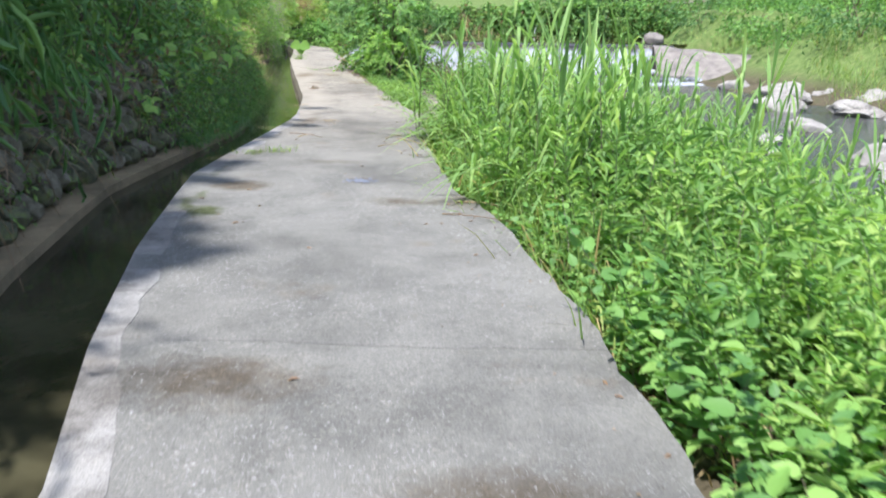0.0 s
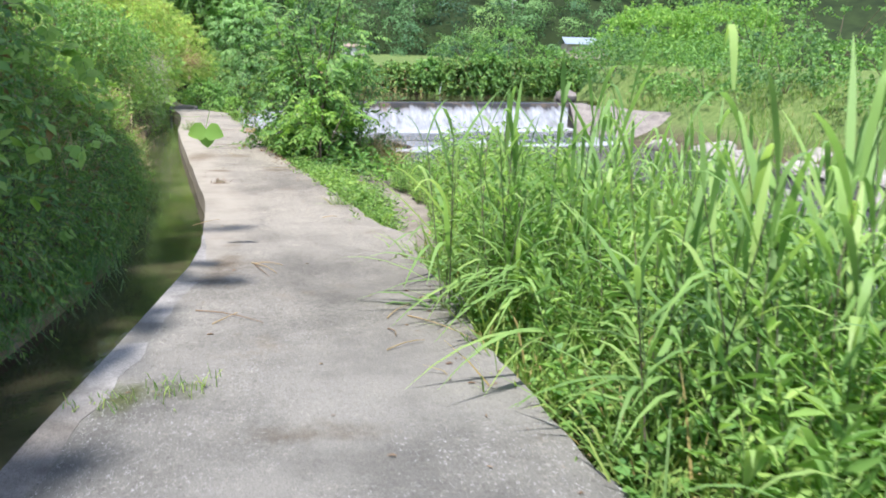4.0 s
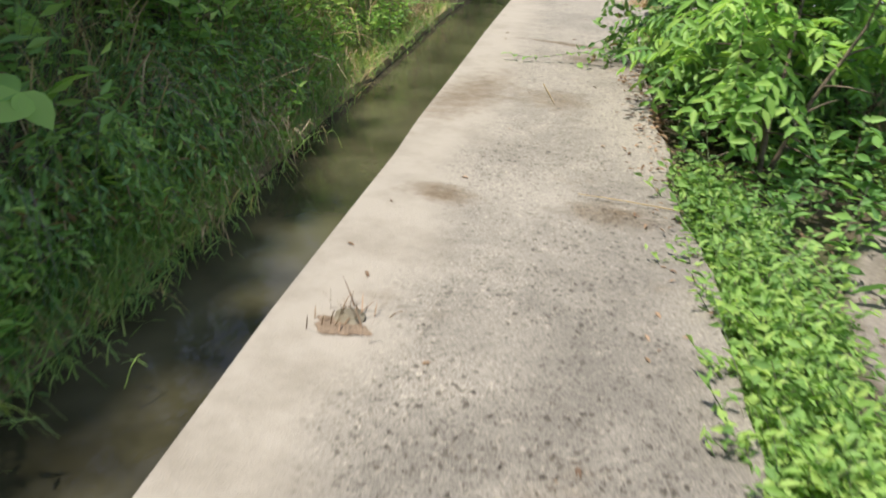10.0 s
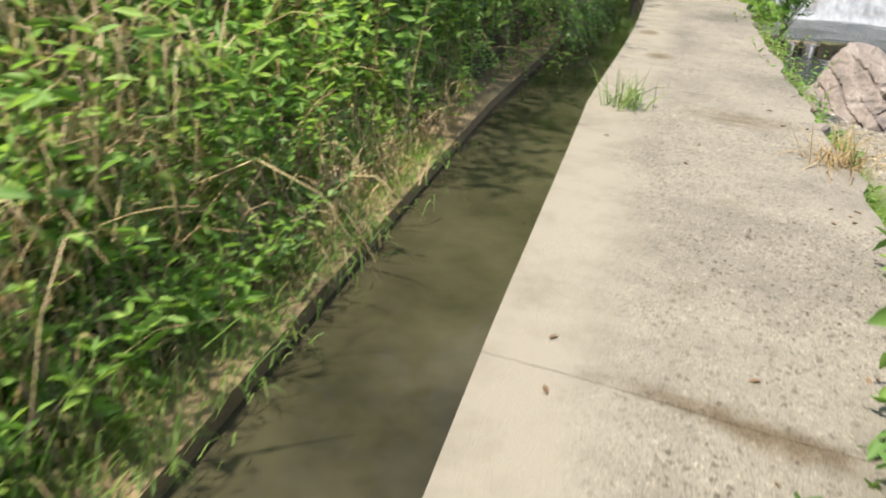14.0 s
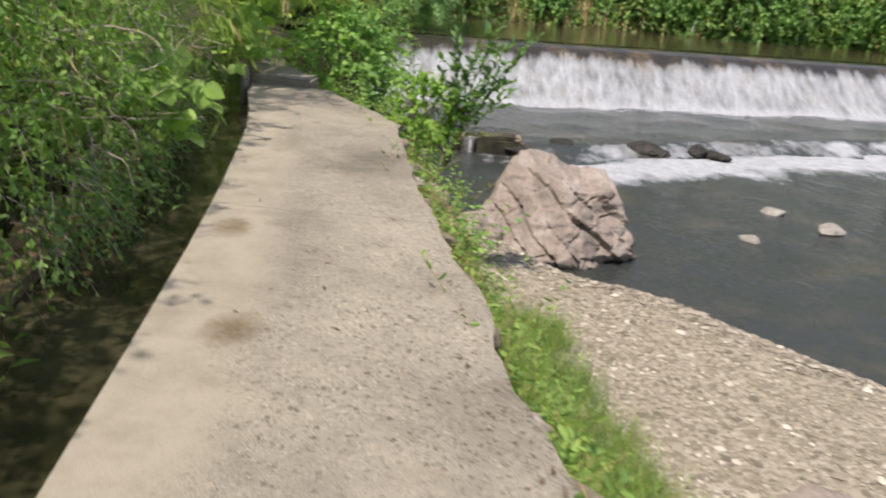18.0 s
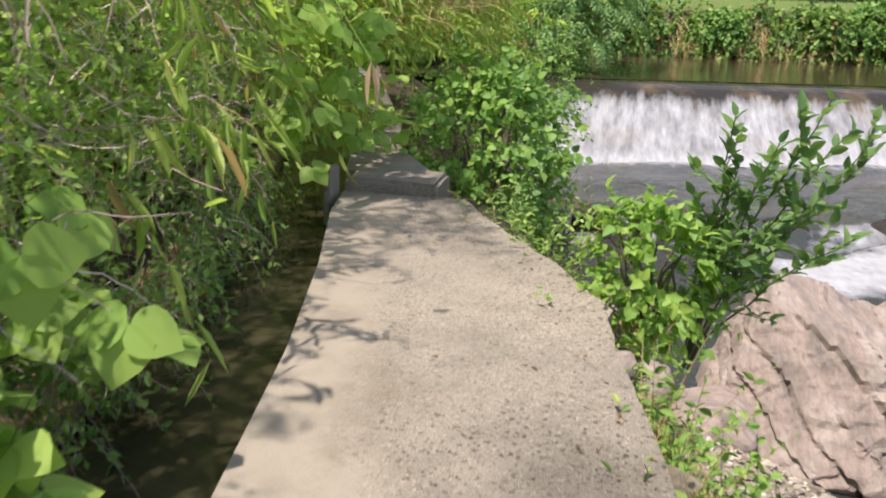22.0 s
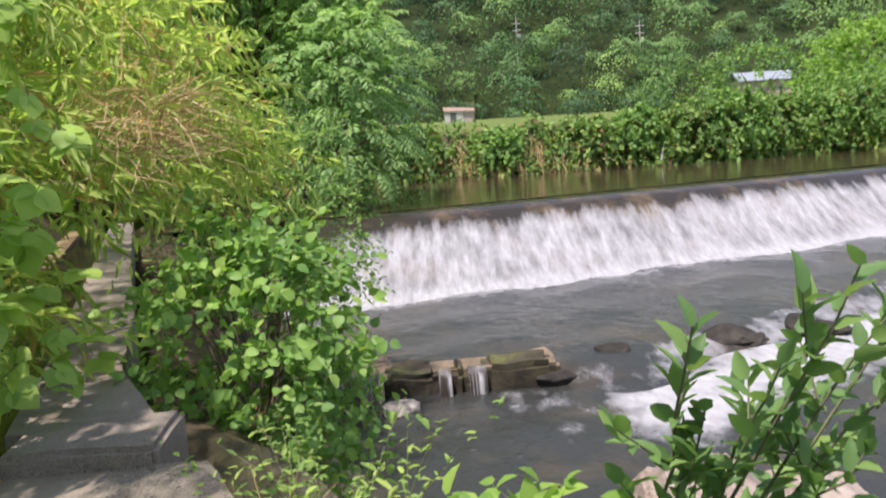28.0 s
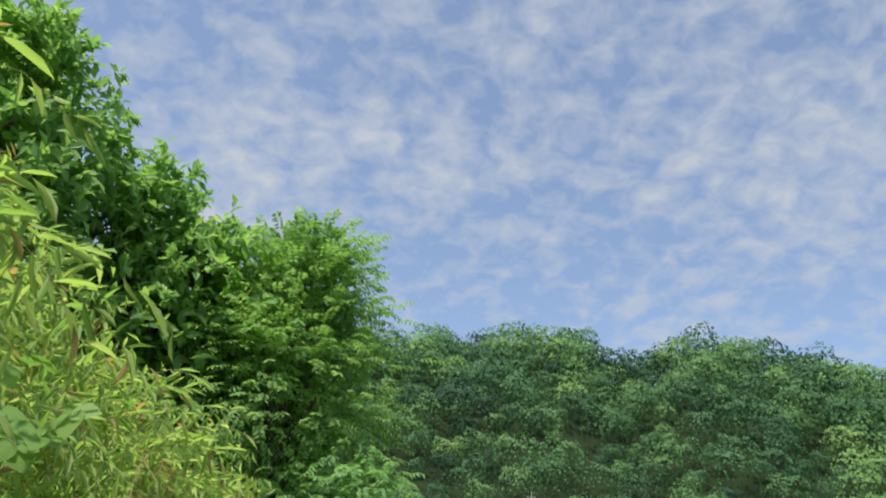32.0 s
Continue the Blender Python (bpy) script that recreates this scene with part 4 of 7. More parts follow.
# lance leaves of bamboo at the start of the walk
n = 600
P = left_points(n, -2, 9, .6, 2.8)
P[:, 2] = rng.uniform(1.1, 4.2, n)
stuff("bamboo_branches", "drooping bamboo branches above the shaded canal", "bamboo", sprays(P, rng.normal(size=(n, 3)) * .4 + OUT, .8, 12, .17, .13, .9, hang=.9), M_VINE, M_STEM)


n = 1100
P = np.concatenate([left_points(n - 170, 11, 21.157, .02, .5), left_points(170, 0, 11, .2, .7)])
P[:, 2] = rng.uniform(.0, .45, n)
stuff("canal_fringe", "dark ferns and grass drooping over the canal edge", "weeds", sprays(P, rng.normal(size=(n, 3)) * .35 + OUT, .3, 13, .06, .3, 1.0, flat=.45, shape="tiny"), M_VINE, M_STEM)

n = 210
P = left_points(n, 3.5, 10, .25, 1.3)
P[:, 2] = rng.uniform(.95, 2.7, n)
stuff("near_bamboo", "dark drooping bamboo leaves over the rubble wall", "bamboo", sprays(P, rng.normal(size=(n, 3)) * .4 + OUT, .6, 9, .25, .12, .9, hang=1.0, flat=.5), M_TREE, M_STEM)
n = 420
P = left_points(n, 3, 12, .05, .75)
P[:, 2] = rng.uniform(.1, 1.1, n)
stuff("wall_roots", "dry roots and dead grass hanging over the rubble wall", "roots", [strips(arcs(P, rng.normal(size=(n, 3)) * .5 + [.35, -.1, -.3], rng.uniform(.15, .5, n), .8, 5), np.linspace(.009, .003, 5))], M_BROWN)

# ---- trees ----
def pinnate(P, D, L, pairs, leaf, width, droop=.5, m=0, ms=1, hang=.3, stem=.005, k=5, shape="lance"):
    """Feathered leaves: leaflets in opposite pairs along a bending stalk."""
    n = len(P)
    D = unit(D)
    L = np.broadcast_to(L, (n,)) * rng.uniform(.7, 1.2, n)
    dr = droop * rng.uniform(.5, 1.3, n)
    t = np.linspace(.18, 1, pairs)[None, :, None]
    Q = P[:, None] + D[:, None] * L[:, None, None] * t + np.array([0, 0, -1.0]) * (L * dr)[:, None, None] * t ** 2
    tang = unit(D[:, None] + np.array([0, 0, -2.0]) * dr[:, None, None] * t)
    side = unit(np.cross(tang, np.array([0, 0, 1.0])) + rng.normal(size=(n, 1, 3)) * .25)
    up = np.cross(side, tang)
    out = []
    for sg in (-1, 1):
        A = side * sg * .9 + tang * .5 + np.array([0, 0, -hang]) + rng.normal(size=Q.shape) * .12
        Ls = leaf * (1.1 - .45 * np.abs(t - .55)) * rng.uniform(.85, 1.15, (n, pairs, 1))
        out.append(leaves(Q.reshape(-1, 3), A.reshape(-1, 3), Ls.ravel(), width, m, flat=.85, face=up.reshape(-1, 3), shape=shape))
    out.append(strips(arcs(P, D, L, dr, k), np.linspace(stem, stem * .4, k), ms))
    return out


def pinnate_shrub(name, label, base, height, radius, n, leaf, material, seed, stems=6, stalk=.32, lean=(0, 0), low=.15):
    """An open shrub: bare crooked stems inside, feathered leaves over the outside in tiers."""
    r = np.random.default_rng(seed)
    root = thing(name, label, "bush", at=base)
    tips = []
    for i in range(stems):
        a = 2 * math.pi * i / stems + r.uniform(-.5, .5)
        tip = np.array([radius * .75 * math.cos(a) + lean[0], radius * .75 * math.sin(a) + lean[1], height * r.uniform(.7, 1)])
        tt = np.linspace(0, 1, 8)[:, None]
        C = tip * np.concatenate([tt ** 1.4, tt ** 1.4, tt], 1) + np.cumsum(r.normal(size=(8, 3)) * .035, 0) * tt
        st = part("stem", mesh_of("stem", [tube(C, .006 + .02 * height / 2.5 * (1 - tt[:, 0]), 6)], M_BARK), root)
        tips.append(C)
        for b_ in range(4):
            s0 = C[2 + b_]
            e_ = unit(np.array([math.cos(a + r.uniform(-1.4, 1.4)), math.sin(a + r.uniform(-1.4, 1.4)), r.uniform(-.1, .6)]))
            Cb = s0 + e_ * radius * .7 * np.linspace(0, 1, 5)[:, None] + np.array([0, 0, -.06]) * np.linspace(0, 1, 5)[:, None] ** 2
            part("twig", mesh_of("twig", [tube(Cb, np.linspace(.007, .003, 5), 5)], M_BARK), st)
            tips.append(Cb)
    C = np.concatenate(tips)
    C = C[C[:, 2] > height * low]
    q = C[r.integers(0, len(C), n)] + r.normal(size=(n, 3)) * .1
    D = (q - np.array([lean[0] * .5, lean[1] * .5, height * .5])) * np.array([1, 1, .35]) + r.normal(size=(n, 3)) * .3 + [0, 0, .12]
    part("foliage", mesh_of("foliage", pinnate(q, D, stalk, 6, leaf, .36, .45), material, M_STEM), root)
    return root


def tree(name, label, base, height, crown_r, n_clump, per, leaf, width, material, lean=(0, 0), trunk_r=.12, low=.3, seed=1, shape="lance", flat=.5, clump_r=.75, droop=.5):
    """A trunk with limbs and a crown of leafy twigs."""
    r = np.random.default_rng(seed)
    root = thing(name, label, "tree", at=base)
    top = np.array([lean[0], lean[1], height])
    k = 9
    t = np.linspace(0, 1, k)[:, None]
    wobble = np.cumsum(r.normal(size=(k, 3)) * np.array([.05, .05, 0]) * height * .12, 0)
    C = t ** 1.2 * top * np.array([1, 1, 0]) + np.array([0, 0, 1]) * t * height * .88 + wobble * t
    part("trunk", mesh_of("trunk", [tube(C, trunk_r * (1 - .85 * t[:, 0]), 8)], M_BARK), root)
    cents, limbs = [], []
    for i in range(n_clump):
        h = low + (1 - low) * r.uniform() ** .8
        w = math.sin(min(1, (1 - h) * 1.5 + .22) * 1.5) * crown_r
        a = r.uniform(0, 2 * math.pi)
        rr = r.uniform(.3, 1) ** .45
        q = np.array([C[int(h * (k - 1)), 0] + w * math.cos(a) * rr, C[int(h * (k - 1)), 1] + w * math.sin(a) * rr, h * height + r.normal() * .15])
        cents.append(q)
        if i % 3 == 0:
            s0 = C[max(1, int((h - .14) * (k - 1)))]
            tt = np.linspace(0, 1, 5)[:, None]
            limbs.append(tube(s0 + (q - s0) * tt + np.array([0, 0, .12]) * np.linalg.norm(q - s0) * np.sin(tt * 3.1), trunk_r * .35 * (1.1 - tt[:, 0]), 5))
    for lb in limbs:
        part("limb", mesh_of("limb", [lb], M_BARK), root)
    cents = np.array(cents)
    off = r.normal(size=(n_clump * per, 3)) * np.array([1, 1, .5]) * clump_r * .5
    P = np.repeat(cents, per, 0) + off
    D = P - np.repeat(cents, per, 0) + (np.repeat(cents, per, 0) - np.array([lean[0] * .5, lean[1] * .5, height * .55])) * .25 + np.array([0, 0, .15])
    if shape == "pinnate":
        part("crown", mesh_of("crown", pinnate(P, D, clump_r * .7, 6, leaf, width, droop, k=3, shape="tiny"), material, M_BARK), root)
        return root
    part("crown", mesh_of("crown", sprays(P, D, clump_r * .6, 8, leaf, width, droop, shape=shape, flat=.72, face=D * .5 + [-.25, -.5, .8], hang=.1), material, M_BARK), root)
    return root


for i, (bx, by, hh, cr) in enumerate([(-5.78, -4.5, 7.2, 2), (-6.18, -1.6, 7.4, 2.1), (-6.58, 1.2, 7.2, 2.1), (-6.88, 4, 7, 2.1), (-7.18, 6.8, 7, 2.1), (-7.28, 9.6, 6.6, 2.1), (-7.28, 12.4, 6.6, 2.2), (-7.78, 15.2, 6.4, 2.1), (-8.6, 17.2, 5.2, 1.6)]):
    tree("canopy_tree", "tall shady tree standing over the canal bank", (bx, by, float(ground_z(bx, by)) - .1), hh, cr, 54, 11, .5, .6, M_TREE, (.8, -.3), .16, .42, 90 + i, shape="tiny", clump_r=1.0)
for i, (bx, by, hh, cr, ln) in enumerate([(-5.18, -0.5, 4.8, 2.2, 0.6), (-5.48, 3.6, 4.4, 2.1, 0.5), (-5.88, 7.4, 4.2, 2, 0.5), (-6.38, 11.8, 3.2, 1.7, 0.3), (-5.7, 10.6, 4.2, 1.5, 0.5), (-6.9, 16.4, 3.4, 1.4, 0.3)]):
    tree("bank_tree", "leafy tree leaning over the shaded canal bank", (bx, by, float(ground_z(bx, by)) - .1), hh, cr, 60, 16, .14, .5, M_TREE, (ln, -.2), .13, .12, 10 + i, shape="tiny")


def off_track(B, w=.24):
    on = (np.abs(B[:, 0] - along(TRACK, B[:, 1])) < w) & (B[:, 1] > 13.5) & (B[:, 1] < 20.2)
    return B[~on]


# ---- right side: weeds and reeds ----
for pts, shape in ((right_points(1500, -2.5, 13.9, .12, 2.2), "lance"), (right_points(1800, -2.5, 14.6, 1.1, 6.0), "tiny")):
    B = off_track(pts)
    e = B[:, 0] - along(RIGHT, B[:, 1])
    H = (.2 + .5 * smooth(0, 1.3, e)) * rng.uniform(.6, 1.3, len(B))
    stuff("weeds", "dense bright green weeds beside the footpath" if shape == "lance" else "waist-high weeds filling the river bank", "weeds", herbs(B, H, 13, .115, .36, flat=.6, shape=shape), M_WEED, M_STEM)
B = np.concatenate([right_points(620, -1, 9.5, .35, 3.0), right_points(480, 8, 14.2, .25, 3.5)])
stuff("goldenrod", "tall leafy goldenrod stalks with narrow whorled leaves", "weeds", herbs(B, rng.uniform(.5, 1.0, len(B)), 28, .13, .22, lean=.16, flat=.55, up=.85, start=.25, shape="tiny"), M_GOLD, M_STEM)
B = right_points(260, 1.0, 6.8, .15, 1.3)
stuff("knotweed_patch", "broad-leaved knotweed growing low beside the concrete", "weeds", herbs(B, rng.uniform(.3, .6, len(B)), 12, .11, .62, shape="broad", flat=.75, lean=.3, start=.3), M_SHRUB, M_STEM)
B = right_points(900, -2.5, 13.2, .06, .8)
stuff("ground_cover", "low broad-leaved plants creeping onto the concrete edge", "weeds", herbs(B, rng.uniform(.1, .3, len(B)), 8, .07, .8, shape="broad", flat=.8, lean=.35), M_SHRUB, M_STEM)
B = np.concatenate([right_points(300, 5.5, 13.8, .1, 1.6), right_points(40, 8.0, 13.6, .05, .35)])
stuff("tall_grass", "long arching grass at the edge of the weeds", "grass", [grass(B, 16, .75, .014, spread=.12, droop=.7)], M_GRASS)
B = np.concatenate([right_points(40, 4.5, 9, .3, 1.8), right_points(26, 4.5, 7.5, -.06, .2)])
stuff("weed_straw", "broken straw and dead stalks among the weeds", "dry grass", [grass(B, 7, .42, .008, spread=.1, droop=1.1)], M_DRY)
n = 26
B = np.stack([np.zeros(n), rng.uniform(8.3, 13.0, n), np.zeros(n)], 1)
B[:, 0] = along(RIGHT, B[:, 1]) + rng.uniform(.1, .5, n)
D = np.concatenate([rng.normal(-.4, .35, (n, 1)), rng.normal(-.3, .4, (n, 1)), np.full((n, 1), .85)], 1)
stuff("reed_leaves", "long bright reed leaves arching over the concrete edge", "reeds", [strips(arcs(np.repeat(B, 4, 0) + [0, 0, .2], np.repeat(D, 4, 0) + rng.normal(size=(4 * n, 3)) * .25, rng.uniform(.5, .95, 4 * n), rng.uniform(.4, .9, 4 * n), 7), np.array([.012, .026, .030, .028, .020, .011, .002]), 0, unit(np.cross(np.repeat(D, 4, 0), np.array([0, 0, 1.0]))))], M_REED)


def reed_clump(seed):
    r = np.random.default_rng(seed)
    root = thing("reed_clump", "tall green reeds with long pointed leaves among weeds", "reeds", group="reeds by the river")
    n = 9
    base = np.stack([r.normal(size=n) * .24, r.normal(size=n) * .22, np.zeros(n)], 1)
    H = r.uniform(.8, 1.4, n)
    lean = np.stack([r.normal(size=n) * .13, r.normal(size=n) * .13, np.ones(n)], 1)
    t = np.linspace(0, 1, 6)[None, :, None]
    C = base[:, None] + lean[:, None] * H[:, None, None] * t
    part("stalk", mesh_of("stalk", [strips(C, np.linspace(.012, .005, 6)), strips(C, np.linspace(.012, .005, 6))], M_STEM), root)
    k = 10
    tt = np.linspace(.18, 1.0, k)[None, :, None]
    P = (base[:, None] + lean[:, None] * H[:, None, None] * tt).reshape(-1, 3)
    az = (np.arange(k)[None] * math.pi + r.uniform(0, 6.3, (n, 1)) + r.normal(size=(n, k)) * .5).ravel()
    el = np.tile(np.linspace(.7, 1.35, k), n) + r.normal(size=n * k) * .15
    D = np.stack([np.cos(az) * np.cos(el), np.sin(az) * np.cos(el), np.sin(el)], 1)
    L = r.uniform(.5, .95, n * k)
    CC = arcs(P, D, L, r.uniform(.2, .95, n * k), 6)
    part("foliage", mesh_of("foliage", [strips(CC, np.array([.012, .027, .030, .024, .013, .002]), 0, unit(np.cross(D, np.array([0, 0, 1.0]))))], M_REED), root)
    return root


reed_kinds = [reed_clump(40 + i) for i in range(5)]
spots = [(3.12, 14.2), (3.82, 13.8), (2.42, 14), (1.72, 13.6), (1.12, 8.6), (1.82, 8.9), (2.62, 9.3), (3.52, 8.8), (0.77, 9.8), (1.42, 10.3), (2.12, 10.8), (3.02, 10.6), (1.12, 11.6), (1.82, 12.1), (2.72, 12),
         (3.82, 11), (4.42, 9.4), (4.12, 12.4), (0.72, 12.3), (1.32, 12.9), (2.22, 13.2), (3.22, 13.4), (4.82, 11.6), (4.62, 13.5), (5.42, 12.6), (4.62, 8.4), (5.22, 10.2), (0.22, 11.8), (0.97, 12.2), (1.22, 9.4)]
for i, (x, y) in enumerate(spots):
    m = pose(x, y, float(ground_z(x, y)) - .03, 0, 0, i * 77)
    if i < 5:
        reed_kinds[i].matrix_basis = m
    else:
        copy_thing(reed_kinds[i % 5], m @ Matrix.Diagonal((*(Vector((1, 1, 1)) * (.8 + .08 * (i % 6))), 1)))

# low strip of weeds along the edge, the mound beyond the beaten track
B = off_track(right_points(1700, 14.4, 19.651, .02, .42), .2)
stuff("edge_weeds", "low fresh green weeds in a strip along the path edge", "weeds", herbs(B, rng.uniform(.14, .32, len(B)), 13, .066, .4, lean=.4, flat=.6, shape="tiny"), M_WEED, M_STEM)
n = 2000
y = rng.uniform(13.2, 20.4, n); x = np.interp(y, [13.2, 14.2, 15.2, 16.9, 17.7, 18.7, 19.6, 20.4], [.1, .1, .3, .45, .3, .18, .35, .7]) + rng.uniform(0, 1, n) ** 1.6 * 3.4
B = np.stack([x, y, ground_z(x, y)], 1)
B = off_track(B)
e = B[:, 0] - np.interp(B[:, 1], [14, 15.2, 16.9, 18.7, 20.4], [.1, .3, .45, .18, .7])
stuff("mound_weeds", "waist-high mound of weeds between track and river", "weeds", herbs(B, (.26 + (.62 + .14 * wob(B[:, 0], B[:, 1], 2.4, 4)) * smooth(.05, .75, e) * smooth(20.2, 18.2, B[:, 1])) * rng.uniform(.75, 1.25, len(B)), 17, .085, .42, flat=.6, shape="tiny"), M_WEED, M_STEM)


# ---- the shrub that leans over the path, and other bushes ----
def bush(name, label, base, height, radius, n_spray, leaf, width, material, seed, shape="lance", stems=7, spray=.45, n_leaf=9, low=.1, flat=.55, droop=.35, squash=1.0, hang=.12):
    r = np.random.default_rng(seed)
    root = thing(name, label, "bush", at=base)
    for i in range(stems):
        a = 2 * math.pi * i / stems + r.uniform(-.4, .4)
        tip = np.array([radius * .7 * math.cos(a), radius * .7 * math.sin(a), height * r.uniform(.65, .95)])
        tt = np.linspace(0, 1, 7)[:, None]
        C = tip * np.concatenate([tt ** 1.5, tt ** 1.5, tt], 1) + r.normal(size=(7, 3)) * .03 * tt
        part("stem", mesh_of("stem", [tube(C, .006 + .016 * height / 2 * (1 - tt[:, 0]), 5)], M_BARK), root)
    d = unit(r.normal(size=(n_spray, 3)))
    d[:, 2] = np.where(d[:, 2] < -.55, -d[:, 2], d[:, 2])
    lump = 1 + .22 * np.sin(d[:, 0] * 5 + seed) * np.cos(d[:, 1] * 6 + d[:, 2] * 4)
    rad = r.uniform(.3, 1, n_spray) ** .35 * lump
    skirt = r.uniform(size=n_spray) < .38
    d[:, 2] = np.where(skirt, r.uniform(-.95, -.25, n_spray), d[:, 2])
    rad = np.where(skirt, r.uniform(.45, .95, n_spray), rad)
    P = d * rad[:, None] * np.array([radius, radius * squash, height * (1 - low) * .5]) + np.array([0, 0, height * (low + (1 - low) * .5)])
    part("foliage", mesh_of("foliage", sprays(P, d + r.normal(size=d.shape) * .4 + [0, 0, .25], spray, n_leaf, leaf, width, droop, shape=shape, flat=flat, hang=hang, face=d + [-.2, -.3, .7]), material, M_STEM), root)
    return root


pinnate_shrub("leaning_shrub", "tall open shrub with feathered leaves beside the path", (-.95, 21.4, -.35), 3.3, .85, 480, .10, M_SHRUB, 3, 8, .34, (-.1, -.1), .16)
pinnate_shrub("leaning_shrub", "young shrub with bright feathered leaves over the path edge", (-.85, 20.3, -.3), 1.7, .45, 80, .105, M_KUDZU, 33, 4, .36, (0, 0), .5)
bush("leaning_shrub", "dark dense shrub behind the feathered one", (-.95, 22.6, -.4), 3.2, .8, 360, .10, .4, M_TREE, 34, low=.0, spray=.45, n_leaf=10, stems=7)
bush("leaning_shrub", "dense shrub beside the beaten track", (-.3, 21.5, -.6), 2.2, .55, 260, .09, .4, M_TREE, 4, low=.0)
bush("leaning_shrub", "small shrub with dead leaves at its foot", (-1.5, 22.9, -.3), 1.7, .72, 330, .085, .5, M_VINE, 5, low=.0)
bush("heart_leaved_bush", "bright bush with heart-shaped leaves beside the walkway", (-5.28, 38.4, -.95), 1.75, .7, 580, .082, .8, M_HEART, 6, "broad", low=.1, spray=.42, n_leaf=7, flat=.7, stems=11)
bush("small_leaved_bush", "twiggy small-leaved bush above the river", (-5.9, 43.2, -1.2), 3.0, 1.15, 700, .07, .5, M_SHRUB, 7, low=.12, spray=.5, n_leaf=11)


def herb_bush(name, label, base, n, H, n_leaf, leaf, width, material, seed, lean=.35, spread=.12, up=.5, start=.25):
    r = np.random.default_rng(seed)
    root = thing(name, label, "plant", at=base)
    b = np.stack([r.normal(size=n) * spread, r.normal(size=n) * spread, np.zeros(n)], 1)
    lv, st = herbs(b, H * r.uniform(.65, 1.1, n), n_leaf, leaf, width, lean=lean, shape="broad", flat=.75, up=up, start=start)
    tagged(part("foliage", mesh_of("foliage", [lv], material), root), kind="stuff")
    for i in range(n):
        part("stem", mesh_of("stem", [(st[0][i * 8:i * 8 + 8], st[1][:3], 0)], M_STEM), root)
    return root


bush("knotweed", "fresh knotweed with broad bright leaves at the path edge", (-3.8, 34.6, -.42), .84, .26, 170, .072, .6, M_KUDZU, 8, "broad", stems=12, spray=.2, n_leaf=6, low=.25, flat=.75)
herb_bush("knotweed", "low knotweed shoots on the broken edge", (-3.5, 33.75, -.75), 9, .5, 9, .075, .75, M_KUDZU, 18, lean=.4)


def branch_shrub(name, label, base, tips, leaf, material, seed):
    """A few woody branches with leaves set alternately along them."""
    r = np.random.default_rng(seed)
    root = thing(name, label, "shrub", at=base)
    for tip in tips:
        q = np.array(tip) - np.array(base)
        t = np.linspace(0, 1, 9)[:, None]
        C = q * np.concatenate([t, t, t ** .8], 1) + np.array([0, 0, .05]) * np.sin(t * 3.1) + r.normal(size=(9, 3)) * .012
        br = part("branch", mesh_of("branch", [tube(C, np.linspace(.008, .003, 9), 5)], M_STEM), root)
        for k in range(5):
            u = (.32, .48, .62, .78, 1)[k] + r.uniform(-.05, .05) * (k < 4)
            s0 = q * np.array([u, u, u ** .8]) + np.array([0, 0, .05]) * math.sin(u * 3.1)
            e = unit(q + r.normal(size=3) * np.linalg.norm(q) * .6 + [0, 0, .15])
            if k < 4:
                Cs = s0 + e * (.34 - .18 * u) * np.linspace(0, 1, 8)[:, None]
                part("twig", mesh_of("twig", [tube(Cs, np.linspace(.004, .002, 8), 4)], M_STEM), br)
            else:
                Cs = np.stack([np.interp(np.linspace(.4, 1, 20), np.linspace(0, 1, 9), C[:, a]) for a in range(3)], 1)
            n_ = len(Cs)
            d = unit(np.gradient(Cs, axis=0))
            side = unit(np.cross(d, [0, 0, 1.0]) + r.normal(size=(n_, 3)) * .35) * np.where(np.arange(n_) % 2, 1, -1)[:, None]
            A = side * .8 + d * .6 + [0, 0, .2]
            part("foliage", mesh_of("foliage", [leaves(Cs, A, leaf * r.uniform(.7, 1.2, n_), .46, 0, .12, .7, "broad")], material), br)
    return root


branch_shrub("river_shrub", "branching shrub with alternate pointed leaves above the rock", (-3.5, 34.95, -.55),
             [(-3.48, 34.4, .98), (-3.42, 34.5, .72), (-3.25, 34.45, .86), (-3.05, 34.48, 1.06), (-2.9, 34.6, .92), (-2.75, 34.65, .8), (-3.0, 34.5, .62), (-3.2, 34.4, .5), (-2.85, 34.4, .42), (-3.4, 34.4, .42), (-2.6, 34.85, .98), (-3.5, 34.55, .3)], .095, M_TREE, 12)

herb_bush("weedy_plant", "small weedy plant on the broken concrete edge", (-4.55, 36.2, -.4), 26, .62, 12, .075, .35, M_WEED, 9, lean=.5)
herb_bush("weedy_plant", "leafy weeds with dry straw on the bank", (-3.25, 33.1, -1.0), 16, .5, 9, .085, .7, M_SHRUB, 11, lean=.4)

# ---- grass along the gravel ----
B = np.stack([along(RIGHT, (y := rng.uniform(29, 35, 420))) + .25 + rng.uniform(0, .75, 420), y, np.zeros(420)], 1)
B[:, 2] = ground_z(B[:, 0], B[:, 1])
stuff("bank_edge_grass", "fresh grass growing below the broken path edge", "grass", [grass(B, 24, .42, .008, spread=.09, droop=.5, k=3)], M_GRASS)
B = np.concatenate([right_points(380, 29.6, 33.5, .5, 1.6), right_points(70, 26.505, 29.6, .4, .9)])
stuff("gravel_grass", "lush bright grass between path edge and gravel", "grass", [grass(B, 28, .42, .008, spread=.1, droop=.5, k=3)], M_GRASS)
B = np.concatenate([right_points(420, 27.5, 36, .1, .9), right_points(520, 31, 36.2, .08, .95)])
